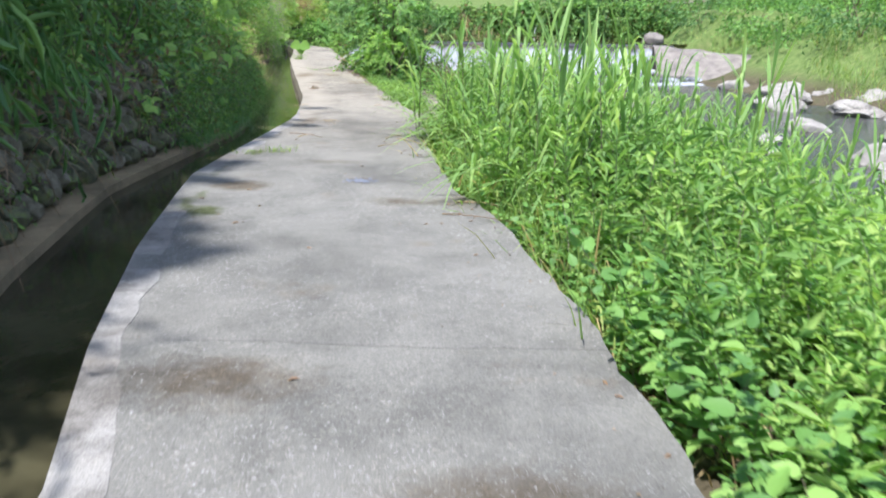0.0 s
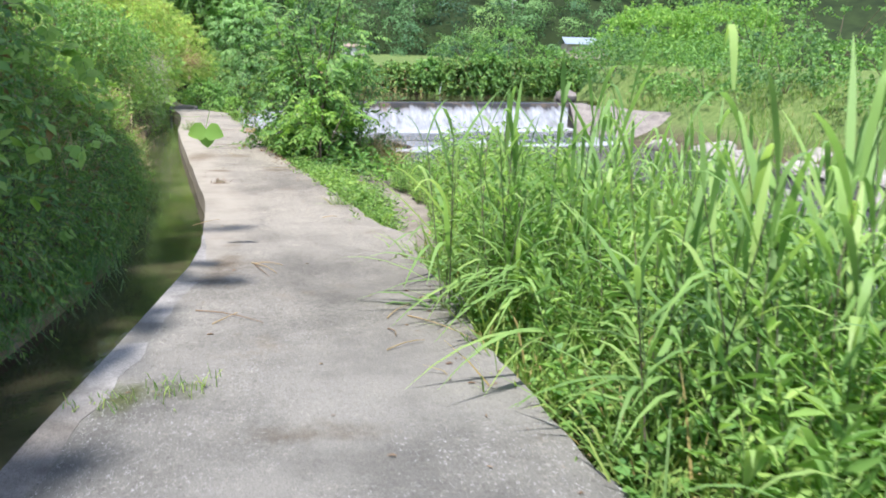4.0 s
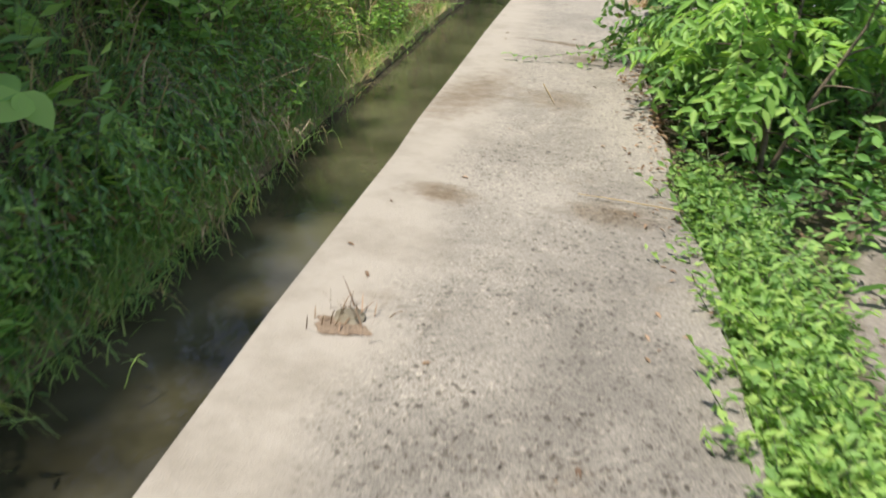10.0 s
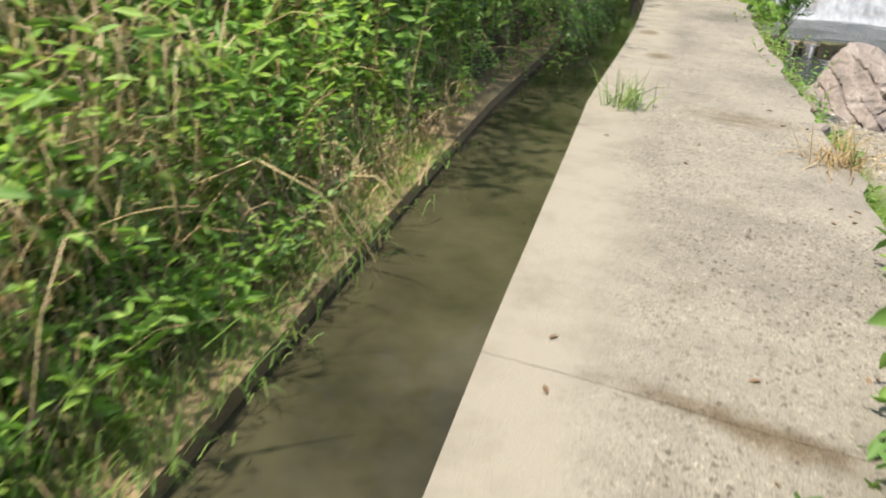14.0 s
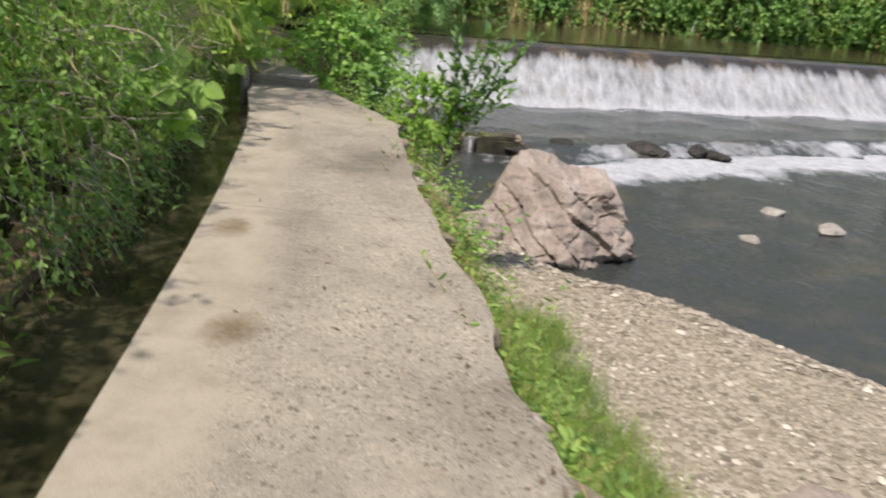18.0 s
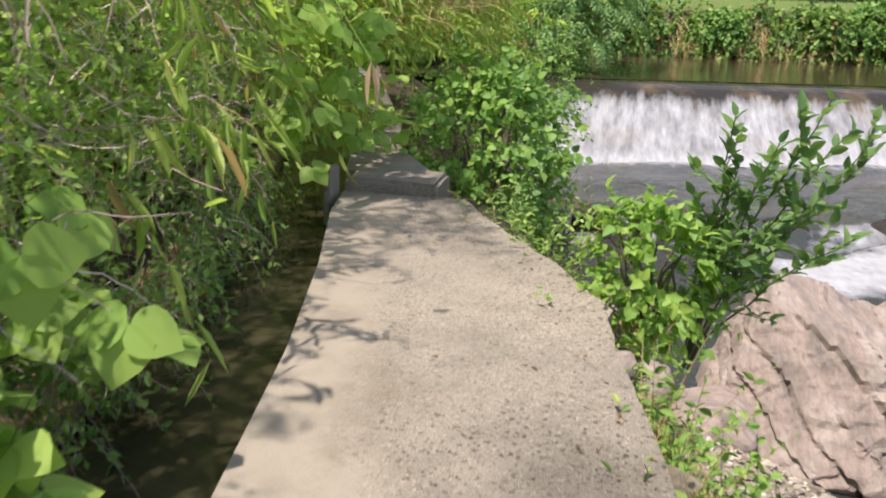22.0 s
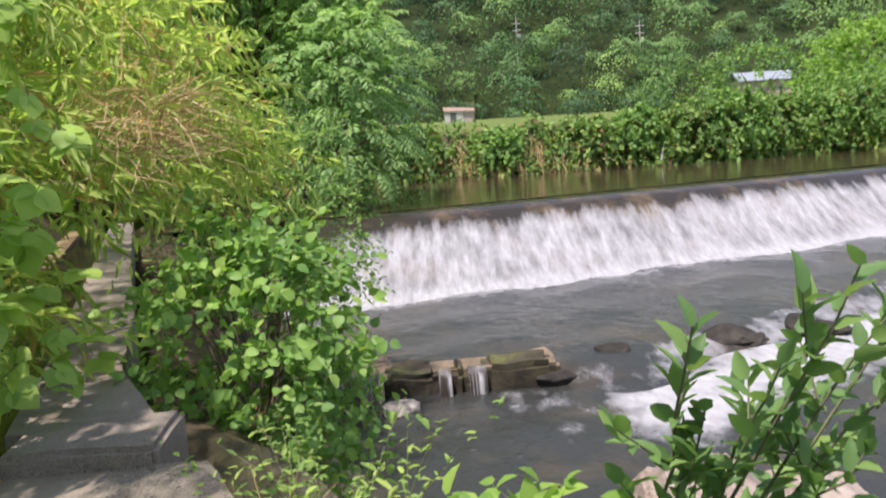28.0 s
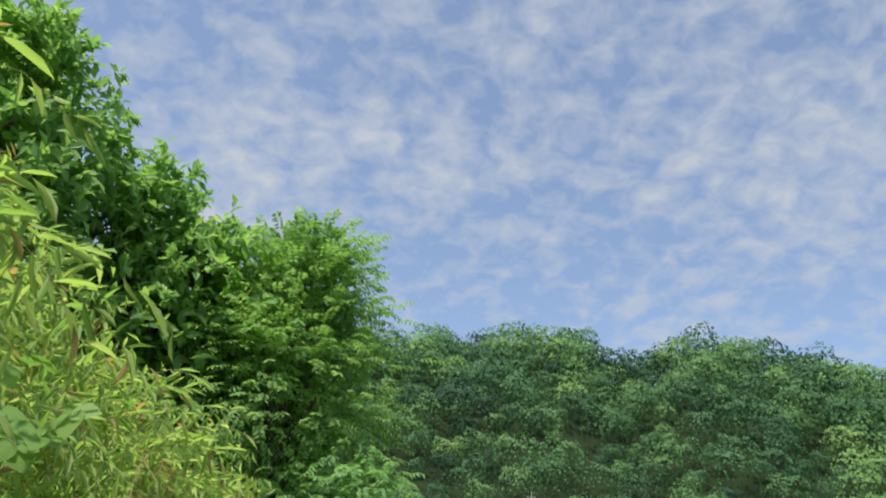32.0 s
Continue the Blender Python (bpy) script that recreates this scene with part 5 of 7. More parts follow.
stuff("bank_edge_weeds", "weeds and creepers below the path edge", "weeds", herbs(B, rng.uniform(.25, .62, len(B)), 13, .06, .42, lean=.4, flat=.5), M_WEED, M_DRY)
B = right_points(110, 35, 39.5, .4, 1.7)
stuff("bank_foot_weeds", "weeds covering the slope below the step", "weeds", herbs(B, rng.uniform(.15, .35, len(B)), 11, .06, .5, lean=.4, flat=.5), M_VINE, M_STEM)
B = np.concatenate([right_points(150, 29, 36, .08, .7), right_points(170, 31.5, 35.8, .05, .6)])
stuff("bank_edge_straw", "dry straw among the weeds below the path edge", "dry grass", [grass(B, 12, .4, .006, spread=.1, droop=1.0)], M_DRY)
B = right_points(90, 23.6, 25.6, .02, .5)
stuff("edge_plants", "low leafy plants at the broken path edge", "weeds", herbs(B, rng.uniform(.15, .38, len(B)), 11, .07, .55, lean=.4, flat=.7), M_WEED, M_STEM)
B = right_points(150, 26.2, 29.8, .03, .4)
stuff("edge_grass", "fresh grass along the broken path edge", "grass", [grass(B, 24, .4, .007, spread=.08, droop=.5)], M_GRASS)
B = right_points(260, 24.052, 29, .1, .7)
stuff("gravel_edge_weeds", "scattered weeds at the top of the gravel", "weeds", herbs(B, rng.uniform(.15, .4, len(B)), 9, .10, .4, lean=.35, flat=.6), M_WEED, M_STEM)

# ---- left bank, sunny stretch: bushes and bamboo over the canal ----
n = 1250
P = left_points(n, 26.505, 37, -.1, 1.5)
P[:, 2] = np.maximum(P[:, 2], 0) + rng.uniform(0.1, 1.0, n) * (1.5 + .9 * smooth(32.5, 35, P[:, 1]))
stuff("overhanging_vines", "vines and shrubs overhanging the dark canal", "vines", sprays(P, rng.normal(size=(n, 3)) * .6 + OUT * .5, .4, 11, .05, .5, .6, flat=.65, face=np.tile([.45, -.4, .7], (n, 1))), M_WEED, M_DRY)
n = 90
P = left_points(n, 27.154, 38, .05, 1.4)
P[:, 2] = rng.uniform(.8, 1.9, n) + 1.2 * smooth(32.5, 35, P[:, 1]) * rng.uniform(0, 1, n)
stuff("overhanging_bamboo", "bamboo sprays with dry tips above the canal", "bamboo", sprays(P, rng.normal(size=(n, 3)) * .4 + OUT, .6, 12, .12, .12, .7, hang=.4, flat=.65, face=np.tile([.4, -.4, .7], (n, 1))), M_BAMBOO, M_DRY)


n = 44
P = left_points(n, 33.6, 37, -.3, .1)
P[:, 2] = rng.uniform(1.0, 2.6, n)
stuff("hanging_bamboo", "broad bamboo leaves hanging over the dark canal", "bamboo", sprays(P, rng.normal(size=(n, 3)) * .35 + OUT, .6, 10, .17, .13, .9, hang=.7, flat=.55, face=np.tile([.3, -.6, .6], (n, 1))), M_BAMBOO, M_DRY)
n = 18
P = left_points(n, 32.4, 35.0, -.45, -.1)
P[:, 2] = rng.uniform(.75, 2.0, n)
stuff("hanging_bamboo", "long pale bamboo leaves drooping beside the path", "bamboo", sprays(P, rng.normal(size=(n, 3)) * .35 + OUT * .7, .5, 8, .2, .11, .9, hang=1.1, flat=.5, face=np.tile([.3, -.6, .6], (n, 1))), M_BAMBOO, M_DRY)


def crooked(P, D, L, width, m=0, wander=.3, k=9):
    """Thin bare twigs that wander as they grow."""
    n = len(P)
    step = unit(unit(D)[:, None] + np.cumsum(rng.normal(size=(n, k, 3)) * wander, 1))
    C = P[:, None] + np.cumsum(step, 1) * (np.broadcast_to(L, (n,)) / k)[:, None, None]
    return strips(C, np.linspace(width, width * .4, k), m)


n = 760
P = left_points(n, 27.6, 35.8, -.34, .3)
P[:, 2] = rng.uniform(.6, 1.55, n)
stuff("overhang_leaves", "small-leaved twigs reaching out over the dark canal", "vines", sprays(P, rng.normal(size=(n, 3)) * .6 + [.25, -.2, .0], .3, 12, .044, .55, .5, flat=.6, stem=.004, shape="tiny"), M_KUDZU, M_TWIG)
n = 520
P = left_points(n, 29.5, 36.5, -.3, .05)
P[:, 2] = rng.uniform(-.08, .35, n)
stuff("lip_creepers", "dark creepers hanging over the canal lip", "vines", sprays(P, rng.normal(size=(n, 3)) * .5 + [.5, -.1, .1], .28, 12, .05, .5, .9, flat=.5, shape="tiny"), M_VINE, M_TWIG)
n = 460
P = left_points(n, 29.8, 36.3, -.42, .1)
P[:, 2] = rng.uniform(.5, 1.8, n)
stuff("bare_twigs", "bare pale brown twigs tangled over the canal", "dry stems", [crooked(P, rng.normal(size=(n, 3)) * .7 + OUT * .35, rng.uniform(.25, .75, n), .007)], M_TWIG)
n = 60
P = left_points(n, 30.2, 35.8, -.05, .5)
P[:, 2] = rng.uniform(.5, 1.9, n)
stuff("woody_runners", "long dry runners arching through the thicket", "dry stems", [crooked(P, rng.normal(size=(n, 3)) * .5 + [.1, -.7, .25], rng.uniform(.7, 1.5, n), .010, wander=.12, k=12)], M_STRAW)
# Leaf layer added above the view to keep the sun off the canal.
n = 330
P = left_points(n, 24.4, 33.6, -.1, .35)
P[:, 2] = rng.uniform(1.8, 2.5, n)
stuff("unseen_thicket", "unseen leafy layer added over the canal to shade it", "bushes", sprays(P, rng.normal(size=(n, 3)) * .7 + [0, 0, .2], .4, 10, .085, .55, .4, flat=.75, shape="tiny"), M_SHRUB, M_DRY)
# Added on top of the thicket to shade its face and the canal.
n = 1100
P = left_points(n, 25.0, 35.6, .45, 1.9)
P[:, 2] = np.maximum(P[:, 2], 0) + rng.uniform(.9, 2.2, n)
stuff("thicket_shade_layer", "leafy layer added on top of the bank thicket for shade", "bushes", sprays(P, rng.normal(size=(n, 3)) * .6 + [0, 0, .35], .5, 10, .085, .5, .5, flat=.7, shape="tiny"), M_SHRUB, M_DRY)
n = 420
P = left_points(n, 21.6, 36.5, -.12, .12)
P[:, 2] = rng.uniform(.05, .5, n)
stuff("hanging_roots", "brown roots hanging down the undercut bank", "roots", [strips(arcs(P, rng.normal(size=(n, 3)) * .3 + [.15, 0, -1], rng.uniform(.2, .55, n), .1, 5), np.linspace(.008, .003, 5))], M_BARK)


def dome(n, c, r, h, yaw=0, power=.5):
    d = unit(rng.normal(size=(n, 3)))
    d[:, 2] = np.abs(d[:, 2])
    rad = rng.uniform(.5, 1, n) ** power
    lump = 1 + .16 * np.sin(d[:, 0] * 6 + 1) * np.cos(d[:, 1] * 5) + .08 * np.sin(d[:, 1] * 13 + d[:, 2] * 9)
    return np.array(c) + d * (rad * lump)[:, None] * np.array([r[0], r[1], h]), d


for (c, r, h, nn) in (((-9.3, 40.9, 1.0), (3.4, 4.2), 3.6, 2100), ((-8.6, 37.4, .4), (1.7, 2.2), 2.5, 800), ((-12, 46, 1.5), (3.4, 4), 5.5, 900)):
    P, d = dome(nn, c, r, h)
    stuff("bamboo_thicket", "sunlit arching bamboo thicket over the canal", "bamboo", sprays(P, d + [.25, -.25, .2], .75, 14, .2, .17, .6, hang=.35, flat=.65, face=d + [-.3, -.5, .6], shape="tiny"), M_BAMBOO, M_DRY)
n = 80
P = np.stack([rng.uniform(-7.3, -6.0, n), rng.uniform(34.3, 36.6, n), rng.uniform(2.75, 3.7, n)], 1)
stuff("bamboo_canopy", "bamboo sprays arching over the end of the canal", "bamboo", sprays(P, rng.normal(size=(n, 3)) * .4 + OUT * .6, .8, 12, .19, .16, .6, hang=.35, flat=.65), M_BAMBOO, M_DRY)
n = 360
P = np.array([-5.85, 38.3, 1.68]) + rng.normal(size=(n, 3)) * [.2, .26, .15]
stuff("dead_bamboo", "clump of dead straw-coloured bamboo twigs", "dry stems", [crooked(P, rng.normal(size=(n, 3)) * .5 + [.7, -.3, -.12], rng.uniform(.25, .6, n), .010, wander=.16)], M_DRY)


def trifoliate(seed):
    """A three-part kudzu leaf on its stalk."""
    chunks = []
    for da in (-1.35, 0, 1.35):
        chunks.append(leaves(np.array([[0, 0, 0.0]]), np.array([[math.cos(da), math.sin(da), -.25]]), np.array([1.0 if da == 0 else .9]), 1.0, 0, .14, .93, "round"))
    chunks.append(strips(arcs(np.array([[-1.1, 0, .25]]), np.array([[1, 0, -.1]]), np.array([1.1]), .1, 4), .04, 1))
    return mesh_of("leaf", chunks, M_KUDZU, M_STEM)


TRI = [trifoliate(i) for i in range(4)]


def kudzu(name, label, P, seed, size=.13):
    """Three-part leaves on thin stalks along a vine."""
    r = np.random.default_rng(seed)
    root = thing(name, label, "vine")
    for i, q in enumerate(P):
        ob = part("leaf", TRI[i % 4], root)
        s_ = size * r.uniform(.7, 1.3)
        ob.matrix_basis = pose(*q, r.normal() * 22, 28 + r.normal() * 22, -35 + r.normal() * 50) @ Matrix.Diagonal((s_, s_, s_, 1))
    return root


P = np.stack([rng.uniform(-6.05, -5.35, 42), rng.uniform(31.2, 32.7, 42), rng.uniform(.1, .8, 42)], 1)
kudzu("kudzu_vine", "kudzu vine with big bright three-part leaves", P, 1, .15)
P = np.stack([rng.uniform(-6.6, -5.8, 150), rng.uniform(35.7, 37.2, 150), rng.uniform(.25, 2.5, 150)], 1)
kudzu("kudzu_vine", "curtain of kudzu leaves beside the dark canal", P, 2)
P = left_points(60, 17.5, 20.714, .1, 1.0); P[:, 2] += rng.uniform(.3, 1.4, 60)
kudzu("kudzu_vine", "kudzu leaves among dry stems on the bank", P, 3, .15)
P = left_points(30, 10, 16, .0, .6); P[:, 2] = rng.uniform(.2, 2.2, 30)
kudzu("kudzu_vine", "kudzu vine hanging over the shaded canal", P, 4, .12)

n = 60
x = rng.normal(.22, .16, n); y = rng.normal(21.3, .3, n)
stuff("pale_grass", "tall pale seeding grass beside the shrubs", "dry grass", [grass(np.stack([x, y, ground_z(x, y)], 1), 16, .95, .006, spread=.1, droop=.3)], M_DRY)
B = np.concatenate([right_points(140, 19.12, 24.739, .1, .9), right_points(450, 19.297, 24.739, .9, 2.6)])
C_ = right_points(420, 20.3, 24.9, .7, 4.6)
stuff("river_bank_weeds", "low weeds on the bank between shrubs and river", "weeds", herbs(C_, rng.uniform(.15, .4, len(C_)), 10, .09, .4, lean=.4, flat=.6, shape="tiny"), M_WEED, M_STEM)
stuff("shrub_foot_weeds", "shaded weeds round the foot of the shrubs", "weeds", herbs(B, rng.uniform(.15, .5, len(B)), 10, .10, .42, lean=.35, flat=.6), M_SHRUB, M_STEM)
for i, (y, d_, h, r) in enumerate([(10.2, 1.5, 2.6, 1.0), (12.2, 1.3, 2.4, 1.0), (14.3, 1.9, 2.2, 1.0), (16.8, 2.6, 1.9, 1.0), (19.297, 2.7, 1.9, 1.0), (21.6, 2.6, 2.0, 1.0), (23.954, 2.2, 2.0, 1.0), (26.112, 1.7, 2.2, 1.0), (27.108, 1.5, 2.4, 1.1), (29.2, 1.5, 2.5, 1.1), (31.6, 1.5, 2.6, 1.1), (34, 1.6, 2.8, 1.2)]):
    x = float(along(LEFT, y)) - CANAL - d_
    bush("bank_bush", "leafy bush tangled with vines on the canal bank", (x, y, float(ground_z(x, y)) - .9), h, r, 260, .10, .5, M_VINE if i % 3 else M_SHRUB, 200 + i, "tiny", low=.0, spray=.55, n_leaf=9, stems=5, flat=.75)

# ---- trees at the end ----
tree("tall_tree", "tall dark broad-leaved tree behind the bamboo", (-8.3, 57.0, 0), 12.3, 2.5, 150, 20, .2, .38, M_ASH, (1.0, 0), .22, .36, 31, clump_r=1.1, shape="pinnate")
tree("feathery_tree", "young tree with feathery hanging leaves", (-5.9, 55.4, -1.2), 6.2, 1.9, 120, 10, .21, .3, M_FEATHER, (.3, 0), .1, .1, 32, droop=.7, clump_r=.85, shape="pinnate")
for i, (x, y, h, r) in enumerate([(-16.2, 53, 16.6, 2.6), (-13.2, 56, 13.4, 2.4), (-20.5, 56, 20, 4.0), (-11.2, 57.5, 12.2, 2.0), (-9.7, 59.5, 10.6, 1.8)]):
    z = float(ground_z(x, y)) - .3
    tree("hillside_tree", "big leafy tree on the wooded slope", (x, y, z), h - z, r, 130, 10, .44, .5, M_ASH, (.6, -.4), .25, .12, 50 + i, clump_r=1.3, shape="tiny")

# ---- far bank ----
def far_shore(x):
    return 68.5 + .9 * wob(x, x, .31, 3) + .10 * np.clip(x - 8, 0, 60)


n = 2300
x = rng.uniform(-14, 34, n)
y = far_shore(x) + rng.uniform(.1, 1.0, n) ** 1.5 * 1.5
P = np.stack([x, y, ground_z(x, y) + rng.uniform(-.1, .25, n) + .25 * np.maximum(0, wob(x, x, .9, 5))], 1)
stuff("far_bank_scrub", "creepers and scrub over the steep far river bank", "bushes", sprays(P, rng.normal(size=(n, 3)) * .6 + [0, -.6, .1], .7, 11, .24, .55, .8, flat=.6, shape="tiny", face=np.tile([-.3, -.7, .7], (n, 1))), M_VINE, M_DRY)
n = 130
x = rng.normal(1.5, 3.2, n); y = far_shore(x) + rng.uniform(.0, .9, n)
P = np.stack([x, y, ground_z(x, y) + .35], 1)
stuff("far_bank_straw", "dry straw hanging at the far water edge", "dry grass", [strips(arcs(np.repeat(P, 6, 0) + rng.normal(size=(n * 6, 3)) * [.25, .1, .15], rng.normal(size=(n * 6, 3)) * .35 + [0, -.5, -.3], rng.uniform(.4, 1.2, n * 6), .6, 4), np.array([.03, .03, .02, .01]))], M_DRY)
for i, (x, y, h, r) in enumerate([(9.5, 70.5, 2.6, 2.0), (13, 71.2, 3.0, 2.4), (17.5, 70.5, 2.3, 2.3), (22, 72, 2.3, 2.6), (27, 74, 2.5, 3.0), (33, 76, 2.5, 3.0), (19, 64, 2.8, 2.2), (21, 58, 3.2, 2.4), (20.5, 52, 2.6, 2.4),
                                  (22, 46, 3.0, 2.6), (23, 39, 3.0, 2.8), (24, 31, 3.4, 3.0), (24.5, 23, 3.2, 3.0), (27, 50, 6.5, 4.0), (30, 40, 7, 4.4), (30, 28, 7, 4.4), (29, 62, 6.5, 4.2), (26, 13, 4, 3.4), (35.5, 98, 6.4, 6.2), (45, 99, 7, 6.6)]):
    bush("bank_bush", "rounded green bush on the far river bank", (x, y, float(ground_z(x, y)) - .2), h, r, int(60 + 45 * r) * (3 if r > 6 else 1), (.24 if r < 6 else .4), .5, M_KUDZU if r > 6 else M_SHRUB if i % 3 else M_TREE, 70 + i, "tiny", stems=5, spray=.9, n_leaf=10, low=.02)
for i, (x, r, h) in enumerate([(-3.5, 1.0, 1.5), (.2, .8, 1.0), (4.4, 1.0, 1.3), (6.6, 1.1, 1.7), (9.0, 1.4, 2.1), (10.9, 1.5, 2.5), (13.2, 1.6, 2.2), (15.4, 1.7, 2.3), (18, 2.0, 2.4)]):
    y = float(far_shore(x)) + .55
    bush("bank_bush", "vine-covered bush hanging over the far water edge", (x, y, .55 if h < 2 else .2), h, r, int(120 + 110 * r), .24, .6, M_SHRUB if i % 2 else M_VINE, 240 + i, "tiny", stems=5, spray=.7, n_leaf=11, low=.0, flat=.7, droop=.8, squash=.6)
n = 900
y = rng.uniform(12, 62, n); x = 15.6 + 3 * smooth(50, 30, y) + 5 * np.exp(-((y - 50) / 8) ** 2) + rng.uniform(0, 5, n)
B = np.stack([x, y, ground_z(x, y)], 1)
stuff("far_bank_grass", "pale green grass on the opposite bank", "grass", [grass(B, 9, .8, .036, spread=.4, droop=.4, k=3)], M_GRASS)

# ---- wooded hill ----
RIDGE = [(-180, 6), (-60, 14), (-25, 19), (-10, 20.4), (-6, 20), (-2, 18.0), (3, 18.6), (8, 19.0), (12, 18.4), (16, 17.2), (20, 17.9), (25, 17.0), (30, 15.6), (45, 13), (70, 9), (180, 6)]


def hill_z(x, y):
    dx, dy = x + 4.1, y - 32.5
    az, dist = np.degrees(np.arctan2(dx, dy)), np.hypot(dx, dy)
    top = dist * 0 + 252 * np.tan(np.radians(np.interp(az, [a for a, _ in RIDGE], [b - 2.1 for _, b in RIDGE]))) - 4
    u = (dist - 112) / 140
    prof = np.where(u < 1, smooth(-.35, 1.0, u) * 1.05 - .05, 1 - .25 * (u - 1))
    gully = 5 * np.sin(az * .55 + dist * .012) * np.clip(u, 0, 1) * (1 - np.clip(u, 0, 1))
    return top * prof + gully + 1.5 * wob(x, y, .12, 2) * np.clip(u, 0, 1)


def forest_mat():
    m, nt, b = mat("forest_leaves", .6, .2)
    at_ = nt.nodes.new("ShaderNodeAttribute"); at_.attribute_name = "tone"
    geo = nt.nodes.new("ShaderNodeNewGeometry")
    c = ramp(nt, at_.outputs["Fac"], (0, (.036, .085, .045)), (.3, (.075, .165, .065)), (.65, (.125, .245, .08)), (1, (.21, .35, .105)))
    c = blend_col(nt, 1.0, c, ramp(nt, geo.outputs["Random Per Island"], (0, (.72, .74, .78)), (1, (1.25, 1.23, 1.15))), "MULTIPLY")
    c = blend_col(nt, 1.0, c, ramp(nt, noise_node(nt, .035, 3, .5, geo.outputs["Position"]), (.35, (.85, .9, .95)), (.65, (1.15, 1.12, 1.0))), "MULTIPLY")
    nt.links.new(c, b.inputs["Base Color"])
    tr = nt.nodes.new("ShaderNodeBsdfTranslucent")
    nt.links.new(c, tr.inputs["Color"])
    mx = nt.nodes.new("ShaderNodeMixShader")
    mx.inputs[0].default_value = .2
    nt.links.new(b.outputs[0], mx.inputs[1]); nt.links.new(tr.outputs[0], mx.inputs[2])
    nt.links.new(mx.outputs[0], nt.nodes["Material Output"].inputs["Surface"])
    return m


def floor_mat():
    m, nt, b = mat("shaded_forest_floor", .95, .1)
    # near-black, which paints the shade in the gaps between crowns
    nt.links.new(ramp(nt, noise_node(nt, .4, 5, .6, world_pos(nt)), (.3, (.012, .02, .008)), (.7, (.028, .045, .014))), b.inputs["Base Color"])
    return m


M_FOREST = forest_mat()
hx = np.linspace(-160, 230, 90); hy = np.linspace(100, 330, 70)
HX, HY = np.meshgrid(hx, hy, indexing="ij")
HZ = np.where(np.hypot(HX + 4, HY - 32) > 108, hill_z(HX, HY), -6)
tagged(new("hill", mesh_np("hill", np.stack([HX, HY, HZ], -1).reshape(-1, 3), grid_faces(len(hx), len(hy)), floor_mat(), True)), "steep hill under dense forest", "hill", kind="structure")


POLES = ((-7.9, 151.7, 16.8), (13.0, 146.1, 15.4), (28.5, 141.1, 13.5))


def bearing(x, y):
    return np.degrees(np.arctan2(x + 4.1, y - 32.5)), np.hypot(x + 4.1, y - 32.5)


def forest(seed):
    """Rounded crowns set close together over the slope, each with leaf clusters over its outside."""
    r = np.random.default_rng(seed)
    x, y = [], []
    for k, dist in enumerate(np.arange(90, 258, 5.8)):
        a = np.arange(-33, 39, np.degrees(6.3 / dist)) + r.uniform(0, 2)
        a = np.radians(a + r.normal(size=len(a)) * .5)
        q = dist + r.normal(size=len(a)) * 1.6
        x.append(-4.1 + q * np.sin(a)); y.append(32.5 + q * np.cos(a))
    x, y = np.concatenate(x), np.concatenate(y)
    az, dist = bearing(x, y)
    R = (2.3 + 4.6 * r.uniform(size=len(x)) ** 1.8) * np.clip(dist / 165, .6, 1.1)
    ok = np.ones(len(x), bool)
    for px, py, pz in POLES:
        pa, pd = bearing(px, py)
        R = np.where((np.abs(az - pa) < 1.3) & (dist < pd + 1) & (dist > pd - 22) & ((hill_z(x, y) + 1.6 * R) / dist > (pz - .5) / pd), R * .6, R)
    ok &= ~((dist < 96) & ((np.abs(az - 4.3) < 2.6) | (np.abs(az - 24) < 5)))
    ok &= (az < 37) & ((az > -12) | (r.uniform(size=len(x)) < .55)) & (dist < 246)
    x, y, R, dist = x[ok], y[ok], R[ok], dist[ok]
    per = 430
    z = np.maximum(hill_z(x, y), 2.2)
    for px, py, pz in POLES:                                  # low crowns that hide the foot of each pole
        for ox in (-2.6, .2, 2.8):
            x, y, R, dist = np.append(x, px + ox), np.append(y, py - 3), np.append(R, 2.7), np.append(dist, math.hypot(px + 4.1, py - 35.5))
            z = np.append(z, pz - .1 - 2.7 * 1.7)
    n = len(x)
    d = unit(r.normal(size=(n, per, 3)) + np.array([-.1, -.6, .8]))
    ph = r.uniform(0, 6.3, (n, 1))
    lump = 1 + .2 * np.sin(d[..., 0] * 5 + ph) * np.cos(d[..., 1] * 4 + 2 * ph) + .1 * np.sin(d[..., 2] * 8 + ph + 3 * d[..., 0])
    tall = r.uniform(.75, 1.15, n)
    P = np.stack([x, y, z + R * .6], 1)[:, None] + d * (R[:, None] * lump * r.uniform(.88, 1.02, (n, per)))[..., None] * np.stack([np.ones(n), np.ones(n), tall], 1)[:, None]
    N = unit(d + r.normal(size=d.shape) * .3).reshape(-1, 3)
    A = unit(np.cross(N, r.normal(size=N.shape)))
    S = np.cross(A, N)
    L = (r.uniform(.26, .5, (n, per)) * np.sqrt(R / 3.6)[:, None] * np.clip(dist / 150, .7, 1.3)[:, None]).reshape(-1, 1)
    P = P.reshape(-1, 3)
    V = np.stack([P - A * L * .6, P + S * L * .45 - N * L * .12, P + A * L * .6, P - S * L * .45 - N * L * .12], 1)
    F = np.array([[0, 1, 2], [0, 2, 3]])
    tone = np.repeat(np.clip(r.normal(.5, .3, n), 0, 1), per * 4)
    return V.reshape(-1, 3), (np.arange(len(P))[:, None, None] * 4 + F[None]).reshape(-1, 3), tone


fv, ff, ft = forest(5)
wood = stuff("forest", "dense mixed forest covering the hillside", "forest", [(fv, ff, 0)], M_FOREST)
set_attr(wood.data, "tone", ft)


